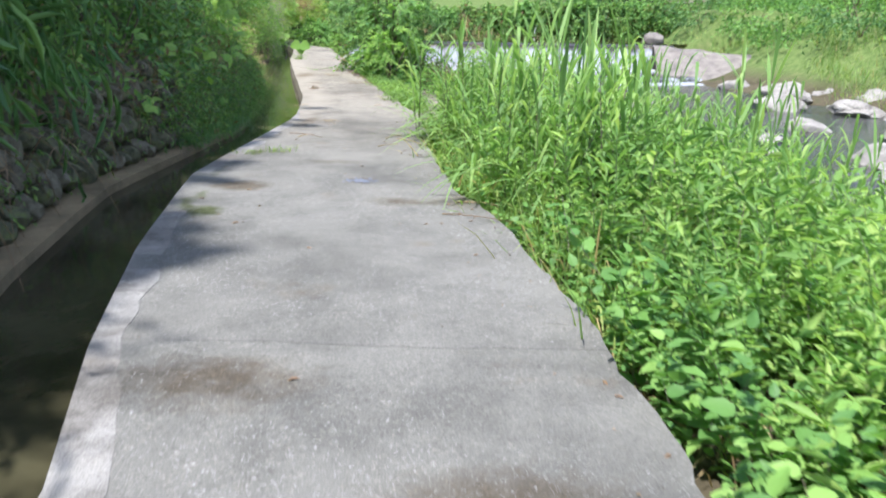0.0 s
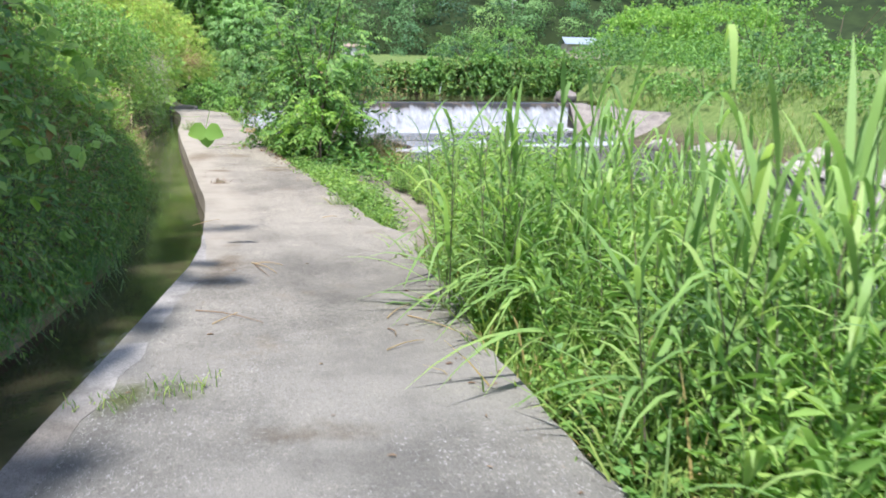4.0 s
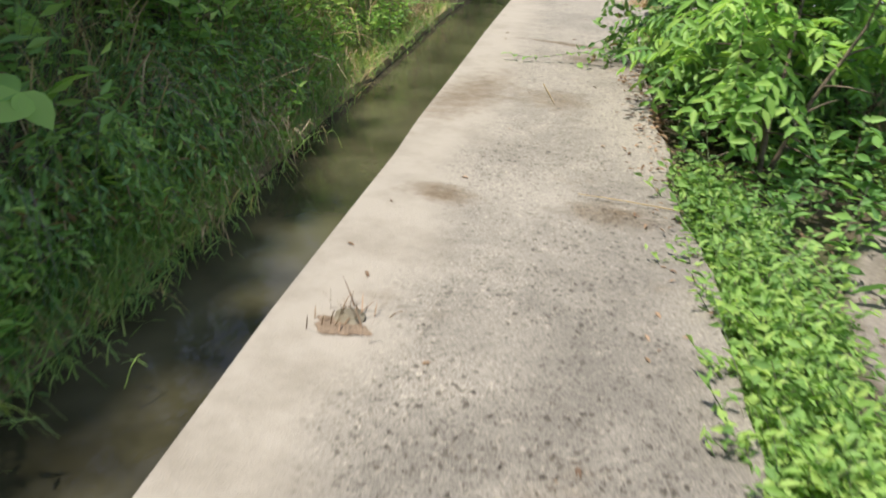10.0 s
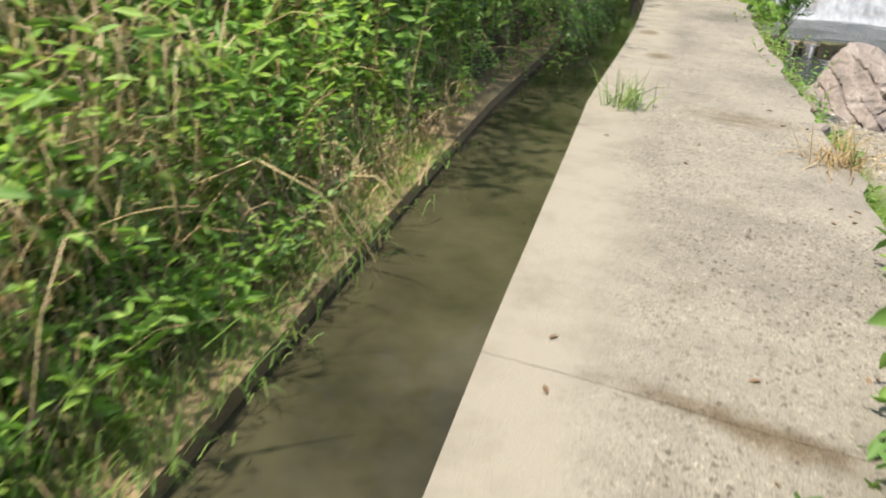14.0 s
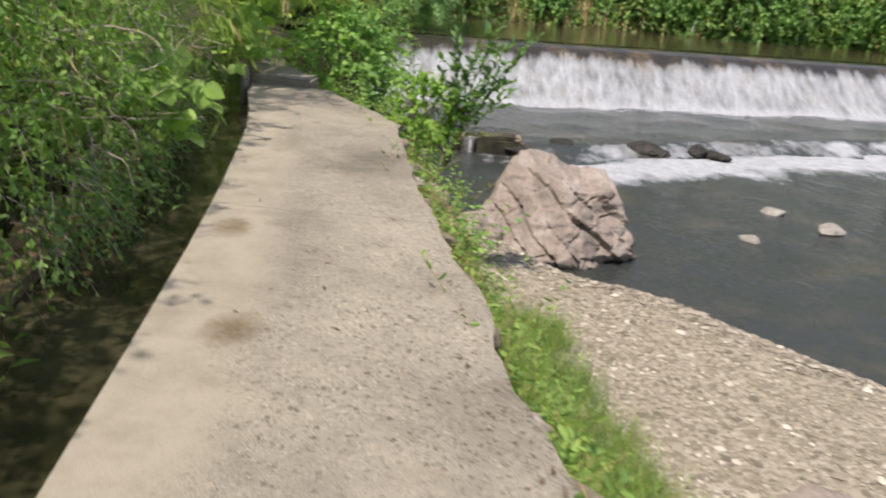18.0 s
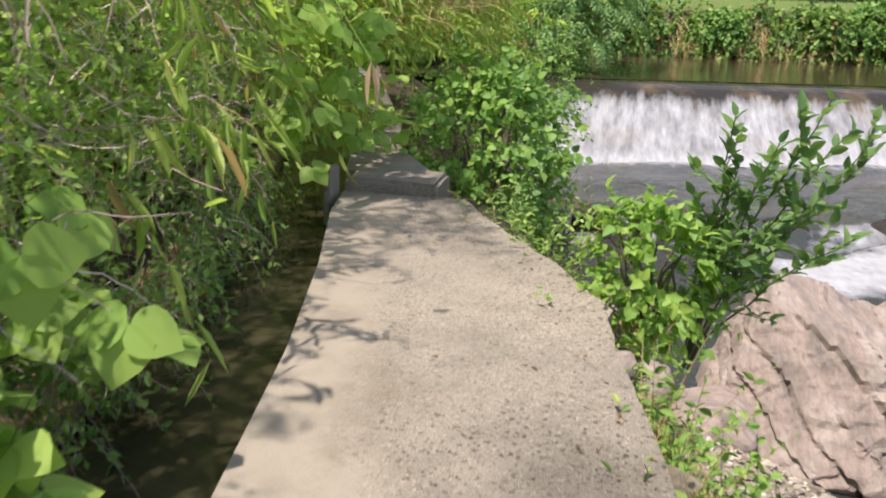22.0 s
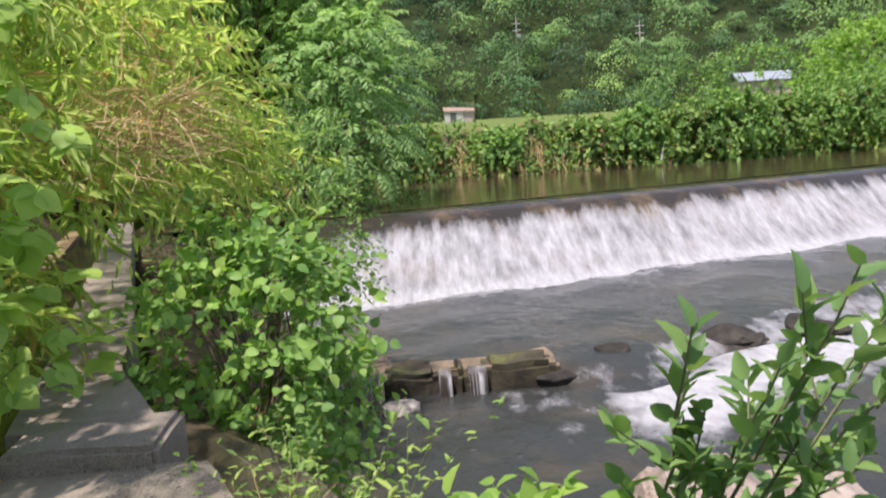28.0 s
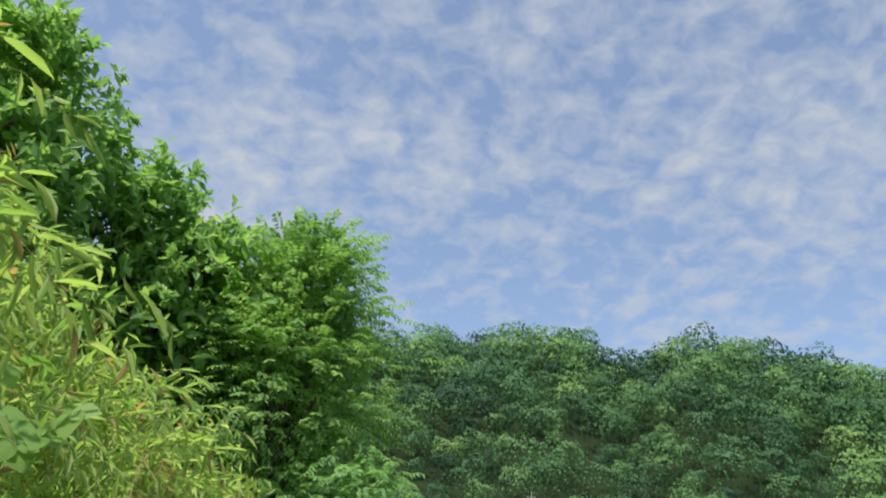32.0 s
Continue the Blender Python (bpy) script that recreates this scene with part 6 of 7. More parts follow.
# ---- far small buildings, poles, spout ----
def plain(name, col, rough=.8):
    m, nt, b = mat(name, rough, .3)
    n_ = noise_node(nt, 3.0, 6, .65, world_pos(nt))
    nt.links.new(ramp(nt, n_, (.3, tuple(v * .7 for v in col)), (.7, col)), b.inputs["Base Color"])
    return m


def box(bm, x0, x1, y0, y1, z0, z1):
    m = bmesh.ops.create_cube(bm, size=1)
    for v in m["verts"]:
        v.co = Vector((x0 + (v.co.x + .5) * (x1 - x0), y0 + (v.co.y + .5) * (y1 - y0), z0 + (v.co.z + .5) * (z1 - z0)))


def box_part(name, parent, material, *dims):
    bm = bmesh.new()
    for d_ in dims:
        box(bm, *d_)
    me = bpy.data.meshes.new(name)
    bm.to_mesh(me); bm.free()
    me.materials.append(material)
    return part(name, me, parent)


HX0, HY0 = 2.3, 118.0
hz = float(ground_z(HX0, HY0)) - .2
hut = thing("shed", "small pale weathered shed at the field edge", "shed", at=(HX0, HY0, hz))
hut.scale = (.66, .66, .66)
M_WHITE, M_TIN, M_PINK = plain("pale_boards", (.55, .55, .52)), plain("rusty_tin", (.30, .22, .17)), plain("pinkish_wall", (.5, .40, .36))
box_part("wall", hut, M_WHITE, (-2.2, .6, -1.2, 1.2, 0, 2.0))
box_part("lean_to", hut, M_PINK, (.6, 2.3, -1.1, 1.2, 0, 1.7))
box_part("door", hut, plain("dark_door", (.1, .12, .1)), (-1.4, -.5, -1.26, -1.2, 0, 1.7))
bm = bmesh.new()
vs = [bm.verts.new(c) for c in ((-2.4, -1.4, 1.95), (2.5, -1.4, 1.75), (2.5, 1.4, 2.35), (-2.4, 1.4, 2.7), (-2.4, -1.4, 2.05), (2.5, -1.4, 1.85), (2.5, 1.4, 2.45), (-2.4, 1.4, 2.8))]
for fidx in ((3, 2, 1, 0), (4, 5, 6, 7), (0, 1, 5, 4), (1, 2, 6, 5), (2, 3, 7, 6), (3, 0, 4, 7)):
    bm.faces.new([vs[k] for k in fidx])
me = bpy.data.meshes.new("roof"); bm.to_mesh(me); bm.free(); me.materials.append(M_TIN)
part("roof", me, hut)
box_part("frame", hut, M_TIN, (2.35, 2.43, -1, -.92, 0, 3.4), (.4, 2.43, -1, -.92, 3.1, 3.16))

GX0, GY0 = 31.9, 112.8
gz = float(ground_z(GX0, GY0))
house = thing("greenhouse", "low building with pale blue sheet roof", "building", at=(GX0, GY0, gz + .4))
house.scale = (.74, .74, .74)
box_part("wall", house, M_PINK, (-3.4, 3.4, -2, 2, 0, 2.6))
bm = bmesh.new()
prof_ = [(-2.4, 2.5), (0, 3.7), (2.4, 2.5)]
rows_ = [[bm.verts.new((x_, y_, z_)) for y_, z_ in prof_] for x_ in (-3.9, 3.9)]
low_ = [[bm.verts.new((x_, y_, z_ - .12)) for y_, z_ in prof_] for x_ in (-3.9, 3.9)]
for i in range(2):
    bm.faces.new((rows_[0][i], rows_[1][i], rows_[1][i + 1], rows_[0][i + 1]))
    bm.faces.new((low_[0][i + 1], low_[1][i + 1], low_[1][i], low_[0][i]))
for r0_ in (0, 2):
    bm.faces.new((rows_[0][r0_], low_[0][r0_], low_[1][r0_], rows_[1][r0_]))
me = bpy.data.meshes.new("roof"); bm.to_mesh(me); bm.free(); me.materials.append(plain("blue_sheet", (.26, .31, .35), .5))
part("roof", me, house)

M_POLE = plain("pale_concrete_pole", (.5, .49, .46))
for (x, y, z) in POLES:
    pole = thing("utility_pole", "pale concrete utility pole above the trees", "pole", group="poles on the hillside", at=(x, y, z - 9))
    part("post", mesh_of("post", [tube(np.array([(0, 0, 0), (0, 0, 6), (0, 0, 11.0)]), np.array([.08, .065, .055]), 8)], M_POLE), pole)
    for hh in (9.3, 10.2):
        box_part("crossarm", pole, M_POLE, (-.6, .6, -.05, .05, hh, hh + .1))
    box_part("transformer", pole, M_POLE, (.14, .5, -.2, .2, 8.3, 8.8))
sp = thing("spout_water", "thin jet of water falling into the pool", "waterfall", kind="structure", at=(7.6, 68.35, 0))
M_JET = plain("white_water", (.8, .81, .82), .4)
r_s = np.random.default_rng(4)
sp.scale = (.75, .75, .75)
for i in range(4):
    su = np.linspace(0, 1, 12)
    ox, sp_ = r_s.normal() * .015, r_s.normal() * .06
    C = np.stack([ox + sp_ * su - .35 * su, -.35 * su + r_s.normal() * .02, 1.05 - 1.32 * su ** 1.6], 1)
    me = mesh_of("strand", [tube(C, np.linspace(.005, .010, 12), 5)], M_JET)
    part("strand", me, sp)

# ---- rocks ----
def rock_mat(name, a, b_, c_, layer=0.0):
    m, nt, b = mat(name, .85, .25)
    tc = nt.nodes.new("ShaderNodeTexCoord").outputs["Object"]
    if layer:
        mp = nt.nodes.new("ShaderNodeMapping")
        mp.inputs["Rotation"].default_value, mp.inputs["Scale"].default_value = (.3, .75, .2), (layer, .6, .6)
        nt.links.new(tc, mp.inputs["Vector"])
        tc = mp.outputs[0]
    n1, n2 = noise_node(nt, 1.6, 7, .65, tc), noise_node(nt, 14, 6, .65, tc)
    c = ramp(nt, n1, (.32, a), (.5, b_), (.7, c_))
    c = blend_col(nt, .6, c, ramp(nt, n2, (.3, (.55, .54, .52)), (.7, (1.25, 1.22, 1.18))), "MULTIPLY")
    nt.links.new(c, b.inputs["Base Color"])
    bump(nt, b, n2, .6, .03)
    return m


M_ROCK = rock_mat("pink_grey_rock", (.15, .14, .13), (.27, .225, .195), (.34, .315, .285), 1.8)
M_ROCKD = rock_mat("wet_dark_rock", (.016, .016, .015), (.035, .034, .03), (.07, .066, .056))
M_STONE = rock_mat("pale_river_stone", (.17, .16, .145), (.27, .255, .23), (.36, .345, .31))
M_SHELF = rock_mat("grey_shelf", (.12, .11, .10), (.20, .18, .16), (.26, .24, .21))
M_ROCK2 = rock_mat("dull_rubble", (.085, .077, .05), (.165, .145, .10), (.24, .215, .15))
M_MOSSY = rock_mat("mossy_block", (.05, .052, .026), (.12, .115, .07), (.14, .17, .05))


def rock(name, label, at, size, seed, material, sub=3, strata=0.0, rough=.22, turn=0, facets=0):
    bm = bmesh.new()
    bmesh.ops.create_icosphere(bm, subdivisions=sub, radius=1)
    r = np.random.default_rng(seed)
    off = Vector(r.uniform(-50, 50, 3))
    ax = Vector((.78, -.2, .58)).normalized()
    cuts = [(Vector(unit(r.normal(size=3))), r.uniform(.55, .85)) for _ in range(facets)]
    for v in bm.verts:
        p = v.co.copy()
        k = 1 + rough * noise.noise(p * 1.3 + off) * 1.6 + rough * .5 * noise.noise(p * 3.4 + off)
        if strata:
            s = p.dot(ax) * 2.6 + noise.noise(p * .9 + off) * .45 + 40
            i0, u = math.floor(s), s % 1.0
            w = min(1, max(0, (u - .72) / .2)); w = w * w * (3 - 2 * w)
            h0, h1 = (i0 * .618) % 1.0, ((i0 + 1) * .618) % 1.0
            fade = min(1, max(0, (p.z + .5) * 1.6))
            k += strata * fade * (h0 + (h1 - h0) * w - .5) * 1.6
            s2 = p.dot(Vector((-.35, .5, .8))) * 3.4 + i0 * .43 + noise.noise(p * 1.7 - off) * .7
            k -= strata * fade * .55 * max(0, 1 - abs(s2 % 1.0 - .5) / .09) * min(1, max(0, noise.noise(p * 1.3 + off * 2) * 3 + .7))
            k += strata * .35 * noise.noise(p * 5 + off) + strata * .2 * noise.noise(p * 11 + off)
        q = p * k
        for n_, d_ in cuts:
            over = q.dot(n_) - d_
            if over > 0:
                q -= n_ * over * .85
        v.co = Vector((q.x * size[0], q.y * size[1], q.z * size[2]))
    me = bpy.data.meshes.new(name)
    bm.to_mesh(me); bm.free()
    me.materials.append(material)
    ob = new(name, me)
    ob.matrix_basis = pose(*at, 0, 0, turn)
    return tagged(ob, label, "rock")


def layered_boulder(at, size, turn, seed):
    """A big block with one smooth slab face and bedding layers that break off in steps over the rest."""
    bm = bmesh.new()
    bmesh.ops.create_icosphere(bm, subdivisions=6, radius=1)
    off = Vector((seed * 7.1, seed * 3.3, seed))
    cuts = [(Vector(n_).normalized(), d_) for n_, d_ in (((-.5, -.75, .5), .60), ((.35, -.8, .45), .66), ((.15, -.2, .95), .62), ((.95, -.1, .35), .74), ((-.9, .2, .35), .74), ((.2, .9, .4), .7))]
    bed, cross = Vector((.72, -.15, .68)).normalized(), Vector((-.55, -.3, .78)).normalized()
    for v in bm.verts:
        p = v.co.copy()
        q = p * (1 + .10 * noise.noise(p * 1.2 + off))
        for n_, d_ in cuts:
            over = q.dot(n_) - d_
            if over > 0:
                q -= n_ * over * .93
        rugged = min(1, max(.42, (q.x + .5 - .3 * q.z) * 2.2))
        s_ = q.dot(bed) * 4.6 + noise.noise(q * 1.4 + off) * .7 + 40
        u, i0 = s_ % 1.0, math.floor(s_)
        depth = ((i0 * .618) % 1.0) * .13
        lip = min(1, max(0, (u - .78) / .16))
        out = -depth * rugged - .05 * rugged * lip * (1 - lip) * 4
        s2 = q.dot(cross) * 3.1 + (i0 * .37) % 1.0 + noise.noise(q * 2.1 - off) * .5
        out -= .05 * rugged * max(0, 1 - abs(s2 % 1.0 - .5) / .07)
        out += .035 * noise.noise(q * 4 + off) * rugged + .018 * noise.noise(q * 10 + off) * (.3 + rugged) + .008 * noise.noise(q * 24 + off)
        q += p * out
        v.co = Vector((q.x * size[0], q.y * size[1], q.z * size[2]))
    me = bpy.data.meshes.new("boulder")
    bm.to_mesh(me); bm.free()
    me.materials.append(M_ROCK)
    ob = new("boulder", me)
    ob.matrix_basis = pose(*at, 0, 0, turn)
    return tagged(ob, "large pink and grey layered boulder at the water edge", "rock")


layered_boulder((-1.85, 37.5, -1.66), (1.38, 1.3, 1.06), 8, 5)
rock("boulder", "brown stone under the knotweed", (-3.75, 36.15, -1.35), (.42, .36, .3), 61, M_ROCK, 4, .03, .2, 30, 4)
rock("boulder", "pale stone wedged below the path edge", (-4.1, 35.75, -.62), (.22, .2, .15), 62, M_STONE, 3, 0, .2, 10, 4)
rock("boulder", "grey stone beside the large boulder", (-3.1, 36.6, -1.75), (.42, .4, .26), 63, M_ROCK, 4, .03, .2, 80, 4)
rock("boulder", "half-buried flat boulder in the gravel", (-.55, 30.7, -1.88), (.75, .55, .3), 8, M_ROCK, 4, .03, .2, 10, 5)
rock("boulder", "grey boulder at the end of the weir", (14.9, 60.6, -.1), (.8, .7, .7), 9, M_SHELF, 3, 0, .2, 0, 6)
for i, (x, y, z, s) in enumerate([(.9, 45.2, -2.02, .42), (1.35, 45.1, -2.06, .25), (2.3, 45.7, -2.0, .36), (2.75, 45.5, -2.06, .34), (-1.1, 44.6, -1.88, .24), (-2.08, 43.85, -2.06, .3)]):
    rock("wet_rock", "dark wet rock in the white rapids", (x, y, z), (s * 1.2, s * .7, s * .5), 20 + i, M_ROCKD, 3, 0, .22, i * 40, 4)
for i, (x, y, s) in enumerate([(2.4, 40.5, .28), (3.12, 39.6, .3), (1.4, 38.6, .22), (6.8, 43.9, .6), (3.1, 36.5, .36), (2.3, 35.1, .26), (4.3, 35.5, .5), (4.6, 31.3, .7), (2.5, 27.2, .6), (5.4, 33.6, .4), (7.2, 30.5, .6), (8.6, 36, .7),
                               (11.0, 20.6, .7), (12.2, 23.2, 1.1), (13.0, 23.8, .9), (11.6, 22.3, .5), (14.3, 36.7, 1.2), (12.8, 30, .8), (10.4, 27, .5), (9.4, 24, .5), (15.1, 28, 1.0), (-4.3, 43.2, .32)]):
    rock("river_stone", "pale stone standing out of the river", (x, y, -2.12 + .12 * s), (s, s * .75, s * .42), 40 + i, M_STONE, 3 if s > .45 else 2, 0, .22, i * 53, 5)
def shelf():
    """A broad bare slope of rock and old concrete that runs down from the bank to the water."""
    uu, vv = np.linspace(0, 1, 70), np.linspace(0, 1, 40)
    U, W = np.meshgrid(uu, vv, indexing="ij")
    x = 13.7 + 11.5 * U + (-.2 - 2.6 * U) * W
    y = 56.0 - 5.0 * U + (-3.2 - 4.6 * U) * W
    z = -.25 - .45 * U - (1.75 - .4 * U) * smooth(0, 1, W) + .10 * wob(x, y, .9, 2) + .05 * wob(x, y, 2.7, 5)
    step = np.floor(W * 4 + .35 * wob(x, y, .6, 7)) / 4
    z = z - .16 * step * (1 - step) * 2
    z = np.where(W == 0, -2.4, np.where(W == 1, -2.4, z))
    return mesh_np("rock_shelf", np.stack([x, y, z], -1).reshape(-1, 3), grid_faces(70, 40)[:, ::-1], M_SHELF, True)


tagged(new("rock_shelf", shelf()), "broad bare grey rock slope on the opposite bank", "rock")
for i, (x, y, s) in enumerate([(17.2, 43.0, 1.0), (18.6, 41.2, .8), (16.4, 39.5, .7), (19.4, 38.0, 1.1), (17.0, 35.2, .8), (18.3, 33.0, .9), (15.9, 46.4, .7)]):
    rock("bank_rock", "pale grey rock at the foot of the opposite bank", (x, y, -2.0), (s * 1.2, s, s * .6), 80 + i, M_STONE, 4, .03, .25, i * 31, 5)

# ---- ledge below the weir ----
def block(name, label, category, x0, x1, y0, y1, z0, z1, material, bev=.04, rough=.02, seed=0, parent=None):
    bm = bmesh.new()
    bmesh.ops.create_cube(bm, size=1)
    for v in bm.verts:
        v.co = Vector((x0 + (v.co.x + .5) * (x1 - x0), y0 + (v.co.y + .5) * (y1 - y0), z0 + (v.co.z + .5) * (z1 - z0)))
    bmesh.ops.bevel(bm, geom=bm.edges[:], offset=bev, segments=2, affect="EDGES")
    bmesh.ops.subdivide_edges(bm, edges=[e_ for e_ in bm.edges if e_.calc_length() > .15], cuts=5, use_grid_fill=True)
    for v in bm.verts:
        v.co += Vector([noise.noise(v.co * 2.3 + Vector((seed, k * 7, 0))) for k in range(3)]) * rough
    me = bpy.data.meshes.new(name)
    bm.to_mesh(me); bm.free()
    me.materials.append(material)
    ob = new(name, me)
    if parent is not None:
        ob.parent = parent
        return ob
    return tagged(ob, label, category)


M_WETBLOCK = rock_mat("wet_block", (.022, .021, .015), (.055, .05, .034), (.10, .115, .04))
for i, (a, b_) in enumerate([(-4.55, -3.78), (-3.6, -3.36), (-3.1, -2.1)]):
    block("ledge_block", "mossy broken concrete block on the river ledge", "block", a, b_, 43.75, 44.5, -2.5, -1.78 + .015 * i, M_WETBLOCK, .09, .1, i)
slab_ = block("ledge_slab", "", "", -5.9, -2.0, 43.95, 45.8, -2.6, -1.83, rock_mat("tan_slab", (.08, .064, .045), (.16, .13, .092), (.22, .18, .13)), .06, .09, 9)
for v_ in slab_.data.vertices:
    v_.co.z -= .075 * max(0, v_.co.y - 44.2) + .06 * max(0, v_.co.x + 2.0)
tagged(slab_, "tan concrete slab showing through shallow water", "slab", kind="structure")
for a, b_ in ((-5.3, -4.55), (-3.78, -3.6), (-3.36, -3.1)):
    xs = np.linspace(a, b_, 26); pr = [(44.1, -1.82), (43.8, -1.82), (43.68, -1.87), (43.62, -2.0), (43.58, -2.12)]
    XX, II = np.meshgrid(xs, range(len(pr)), indexing="ij")
    YY = np.array([q[0] for q in pr])[II] + .02 * np.sin(XX * 60); ZZ = np.array([q[1] for q in pr])[II]
    me = mesh_np("small_fall", np.stack([XX, YY, ZZ], -1).reshape(-1, 3), grid_faces(len(xs), len(pr)), M_FALL, True)
    tagged(new("small_fall", with_foam(me, (.06 + (.2 * np.sin(XX * 75 + 3 * np.sin(XX * 23)) + .14 * np.sin(XX * 31)) * (II > 1)).ravel())), "thin white fall over the ledge", "waterfall", kind="structure")

# ---- broken edge stones, upper step ----
for i in range(30):
    y = 23.6 + i * .42 + .1 * math.sin(i * 2.7)
    s = .045 + .03 * abs(math.sin(i * 1.9))
    if abs(y - 26) < 1 or i % 5 == 3:
        continue
    rock("edge_stone", "rough stone set in the broken path edge", (float(along(RIGHT, y)) + .02, y, -.13 - .04 * math.sin(i * 3.3)), (s * 1.0, s * 2.0, s * .9), 120 + i, M_ROCK2 if i % 3 else M_ROCK, 2, 0, .2, i * 37, 5)
tagged(block("step_block", "", "", -6.1, -5.34, 36.38, 36.9, -.4, .104, M_CONC_OLD, .03, .025, 3), "worn concrete step up to the walkway", "step", kind="structure")
tagged(block("sluice_post", "", "", -6.17, -6.12, 36.1, 36.35, -.6, .22, M_CONC_OLD, .012, .006, 4), "thin concrete sluice post beside the step", "post")

# ---- gravel ----
def pebbles(n, xs, ys, zs, s0, s1, seed):
    r = np.random.default_rng(seed)
    base = np.array([(1, 0, 0), (-1, 0, 0), (0, 1, 0), (0, -1, 0), (0, 0, 1), (0, 0, -1)], float)
    F = np.array([(0, 2, 4), (2, 1, 4), (1, 3, 4), (3, 0, 4)])
    s = r.uniform(s0, s1, n) ** 1.0
    a = r.uniform(0, 6.3, n)
    V = base[None] * s[:, None, None] * np.stack([r.uniform(.7, 1.4, n), r.uniform(.6, 1.0, n), r.uniform(.35, .6, n)], 1)[:, None]
    c_, s_ = np.cos(a)[:, None], np.sin(a)[:, None]
    V = np.stack([V[..., 0] * c_ - V[..., 1] * s_, V[..., 0] * s_ + V[..., 1] * c_, V[..., 2]], -1) * r.uniform(.8, 1.2, (n, 6, 1))
    V += np.stack([xs, ys, zs], 1)[:, None]
    return V.reshape(-1, 3), (np.arange(n)[:, None, None] * 6 + F[None]).reshape(-1, 3), 0


def pebble_mat():
    m, nt, b = mat("pebbles", .8, .3)
    g = nt.nodes.new("ShaderNodeNewGeometry")
    c = ramp(nt, g.outputs["Random Per Island"], (0, (.11, .095, .07)), (.4, (.215, .188, .145)), (.8, (.30, .268, .21)), (1, (.48, .45, .38)))
    nt.links.new(c, b.inputs["Base Color"])
    return m


M_PEB = pebble_mat()
n = 15000
y = rng.uniform(24.6, 36.3, n); x = along(RIGHT, y) + .45 + rng.uniform(0, 1, n) ** 1.1 * (along(SHORE, y) - along(RIGHT, y) - .35)
stuff("gravel", "grey river gravel on the bar beside the path", "gravel", [pebbles(n, x, y, ground_z(x, y) + .004, .009, .032, 3), pebbles(1400, x[:1400] + .13, y[:1400], ground_z(x[:1400] + .13, y[:1400]) + .006, .03, .07, 13)], M_PEB)

n = 70
x, y = rng.normal(-.4, .07, n), rng.normal(9.05, .04, n)
stuff("ash_heap", "small heap of blue-grey ash chips on the concrete", "ash", [pebbles(n, x, y, np.full(n, .008), .008, .024, 8)], plain("blue_ash", (.15, .165, .2)))
# ---- litter on the path ----
M_DEAD = foliage("dead_leaves", (.075, .05, .012), (.17, .115, .035), (.29, .22, .09), .1)
n = 1300
y = rng.normal(21.0, 1.1, n); x = along(RIGHT, y) + np.where(rng.uniform(size=n) < .4, -np.abs(rng.normal(size=n)) * .15 + .1, rng.uniform(0, .9, n))
P = np.stack([x, y, np.maximum(ground_z(x, y), np.where(x < along(RIGHT, y), 0, -9)) + rng.uniform(.006, .035, n)], 1)
A = np.concatenate([rng.normal(size=(n, 2)), rng.normal(size=(n, 1)) * .15], 1)
stuff("leaf_litter", "brown dead leaves piled at the path edge", "leaf litter", [leaves(P, A, rng.uniform(.02, .055, n), .35, 0, .15, .8)], M_DEAD)
n = 260
y = rng.uniform(3, 35.5, n); u = rng.uniform(.05, .97, n); u = np.where(rng.uniform(size=n) < .5, .8 + .2 * u, u)
x = along(LEFT, y) + (along(RIGHT, y) - along(LEFT, y)) * u
P = np.stack([x, y, np.full(n, .006)], 1)
A = np.concatenate([rng.normal(size=(n, 2)), rng.normal(size=(n, 1)) * .1], 1)
stuff("fallen_leaves", "scattered dry leaves and bits on the concrete", "leaf litter", [leaves(P, A, rng.uniform(.015, .055, n), .35, 0, .1, .9)], M_DEAD)
STRAWS = [(-1.52, 11.78, -1.09, 11.5), (-1.38, 11.5, -1.26, 11.72), (-1.3, 13.05, -1.09, 12.7), (-1.28, 13.02, -1.06, 12.95), (-1.28, 13.04, -1.14, 12.62), (-0.36, 11.55, -0.19, 11.85), (-0.12, 12, 0.03, 11.9), (-0.23, 11.6, 0.1, 11.1),
          (-0.37, 11.35, -0.34, 11.2), (-0.4, 10.98, -0.18, 11.12), (-2.45, 21.379, -2.23, 20.847), (-1.18, 19.209, -1.68, 19.191), (0.32, 7.9, 0.82, 7.7), (0.42, 8.3, 0.77, 8.2), (-0.78, 15.02, -0.64, 15.06), (-1.98, 14.6, -1.78, 14.9)]
for i, (x0, y0, x1, y1) in enumerate(STRAWS):
    t = np.linspace(0, 1, 6)[:, None]
    C = np.array([x0, y0, .008]) + (np.array([x1, y1, .010]) - np.array([x0, y0, .008])) * t + np.array([.02 * math.sin(i), .02 * math.cos(i * 2), .012]) * np.sin(t * 3.1)
    ob = new("straw", mesh_of("straw", [tube(C, np.linspace(.004, .002, 6), 5)], M_DRY if i % 4 else M_DEAD))
    tagged(ob, "dry bent straw lying on the concrete", "straw", "straws on the path")


def tuft(name, label, at, n, L, w, material, seed, spread=.06, droop=.6):
    root = thing(name, label, "grass tuft", at=at)
    part("foliage", mesh_of("foliage", [grass(np.zeros((1, 3)), n, L, w, spread=spread, droop=droop)], material), root)
    return root


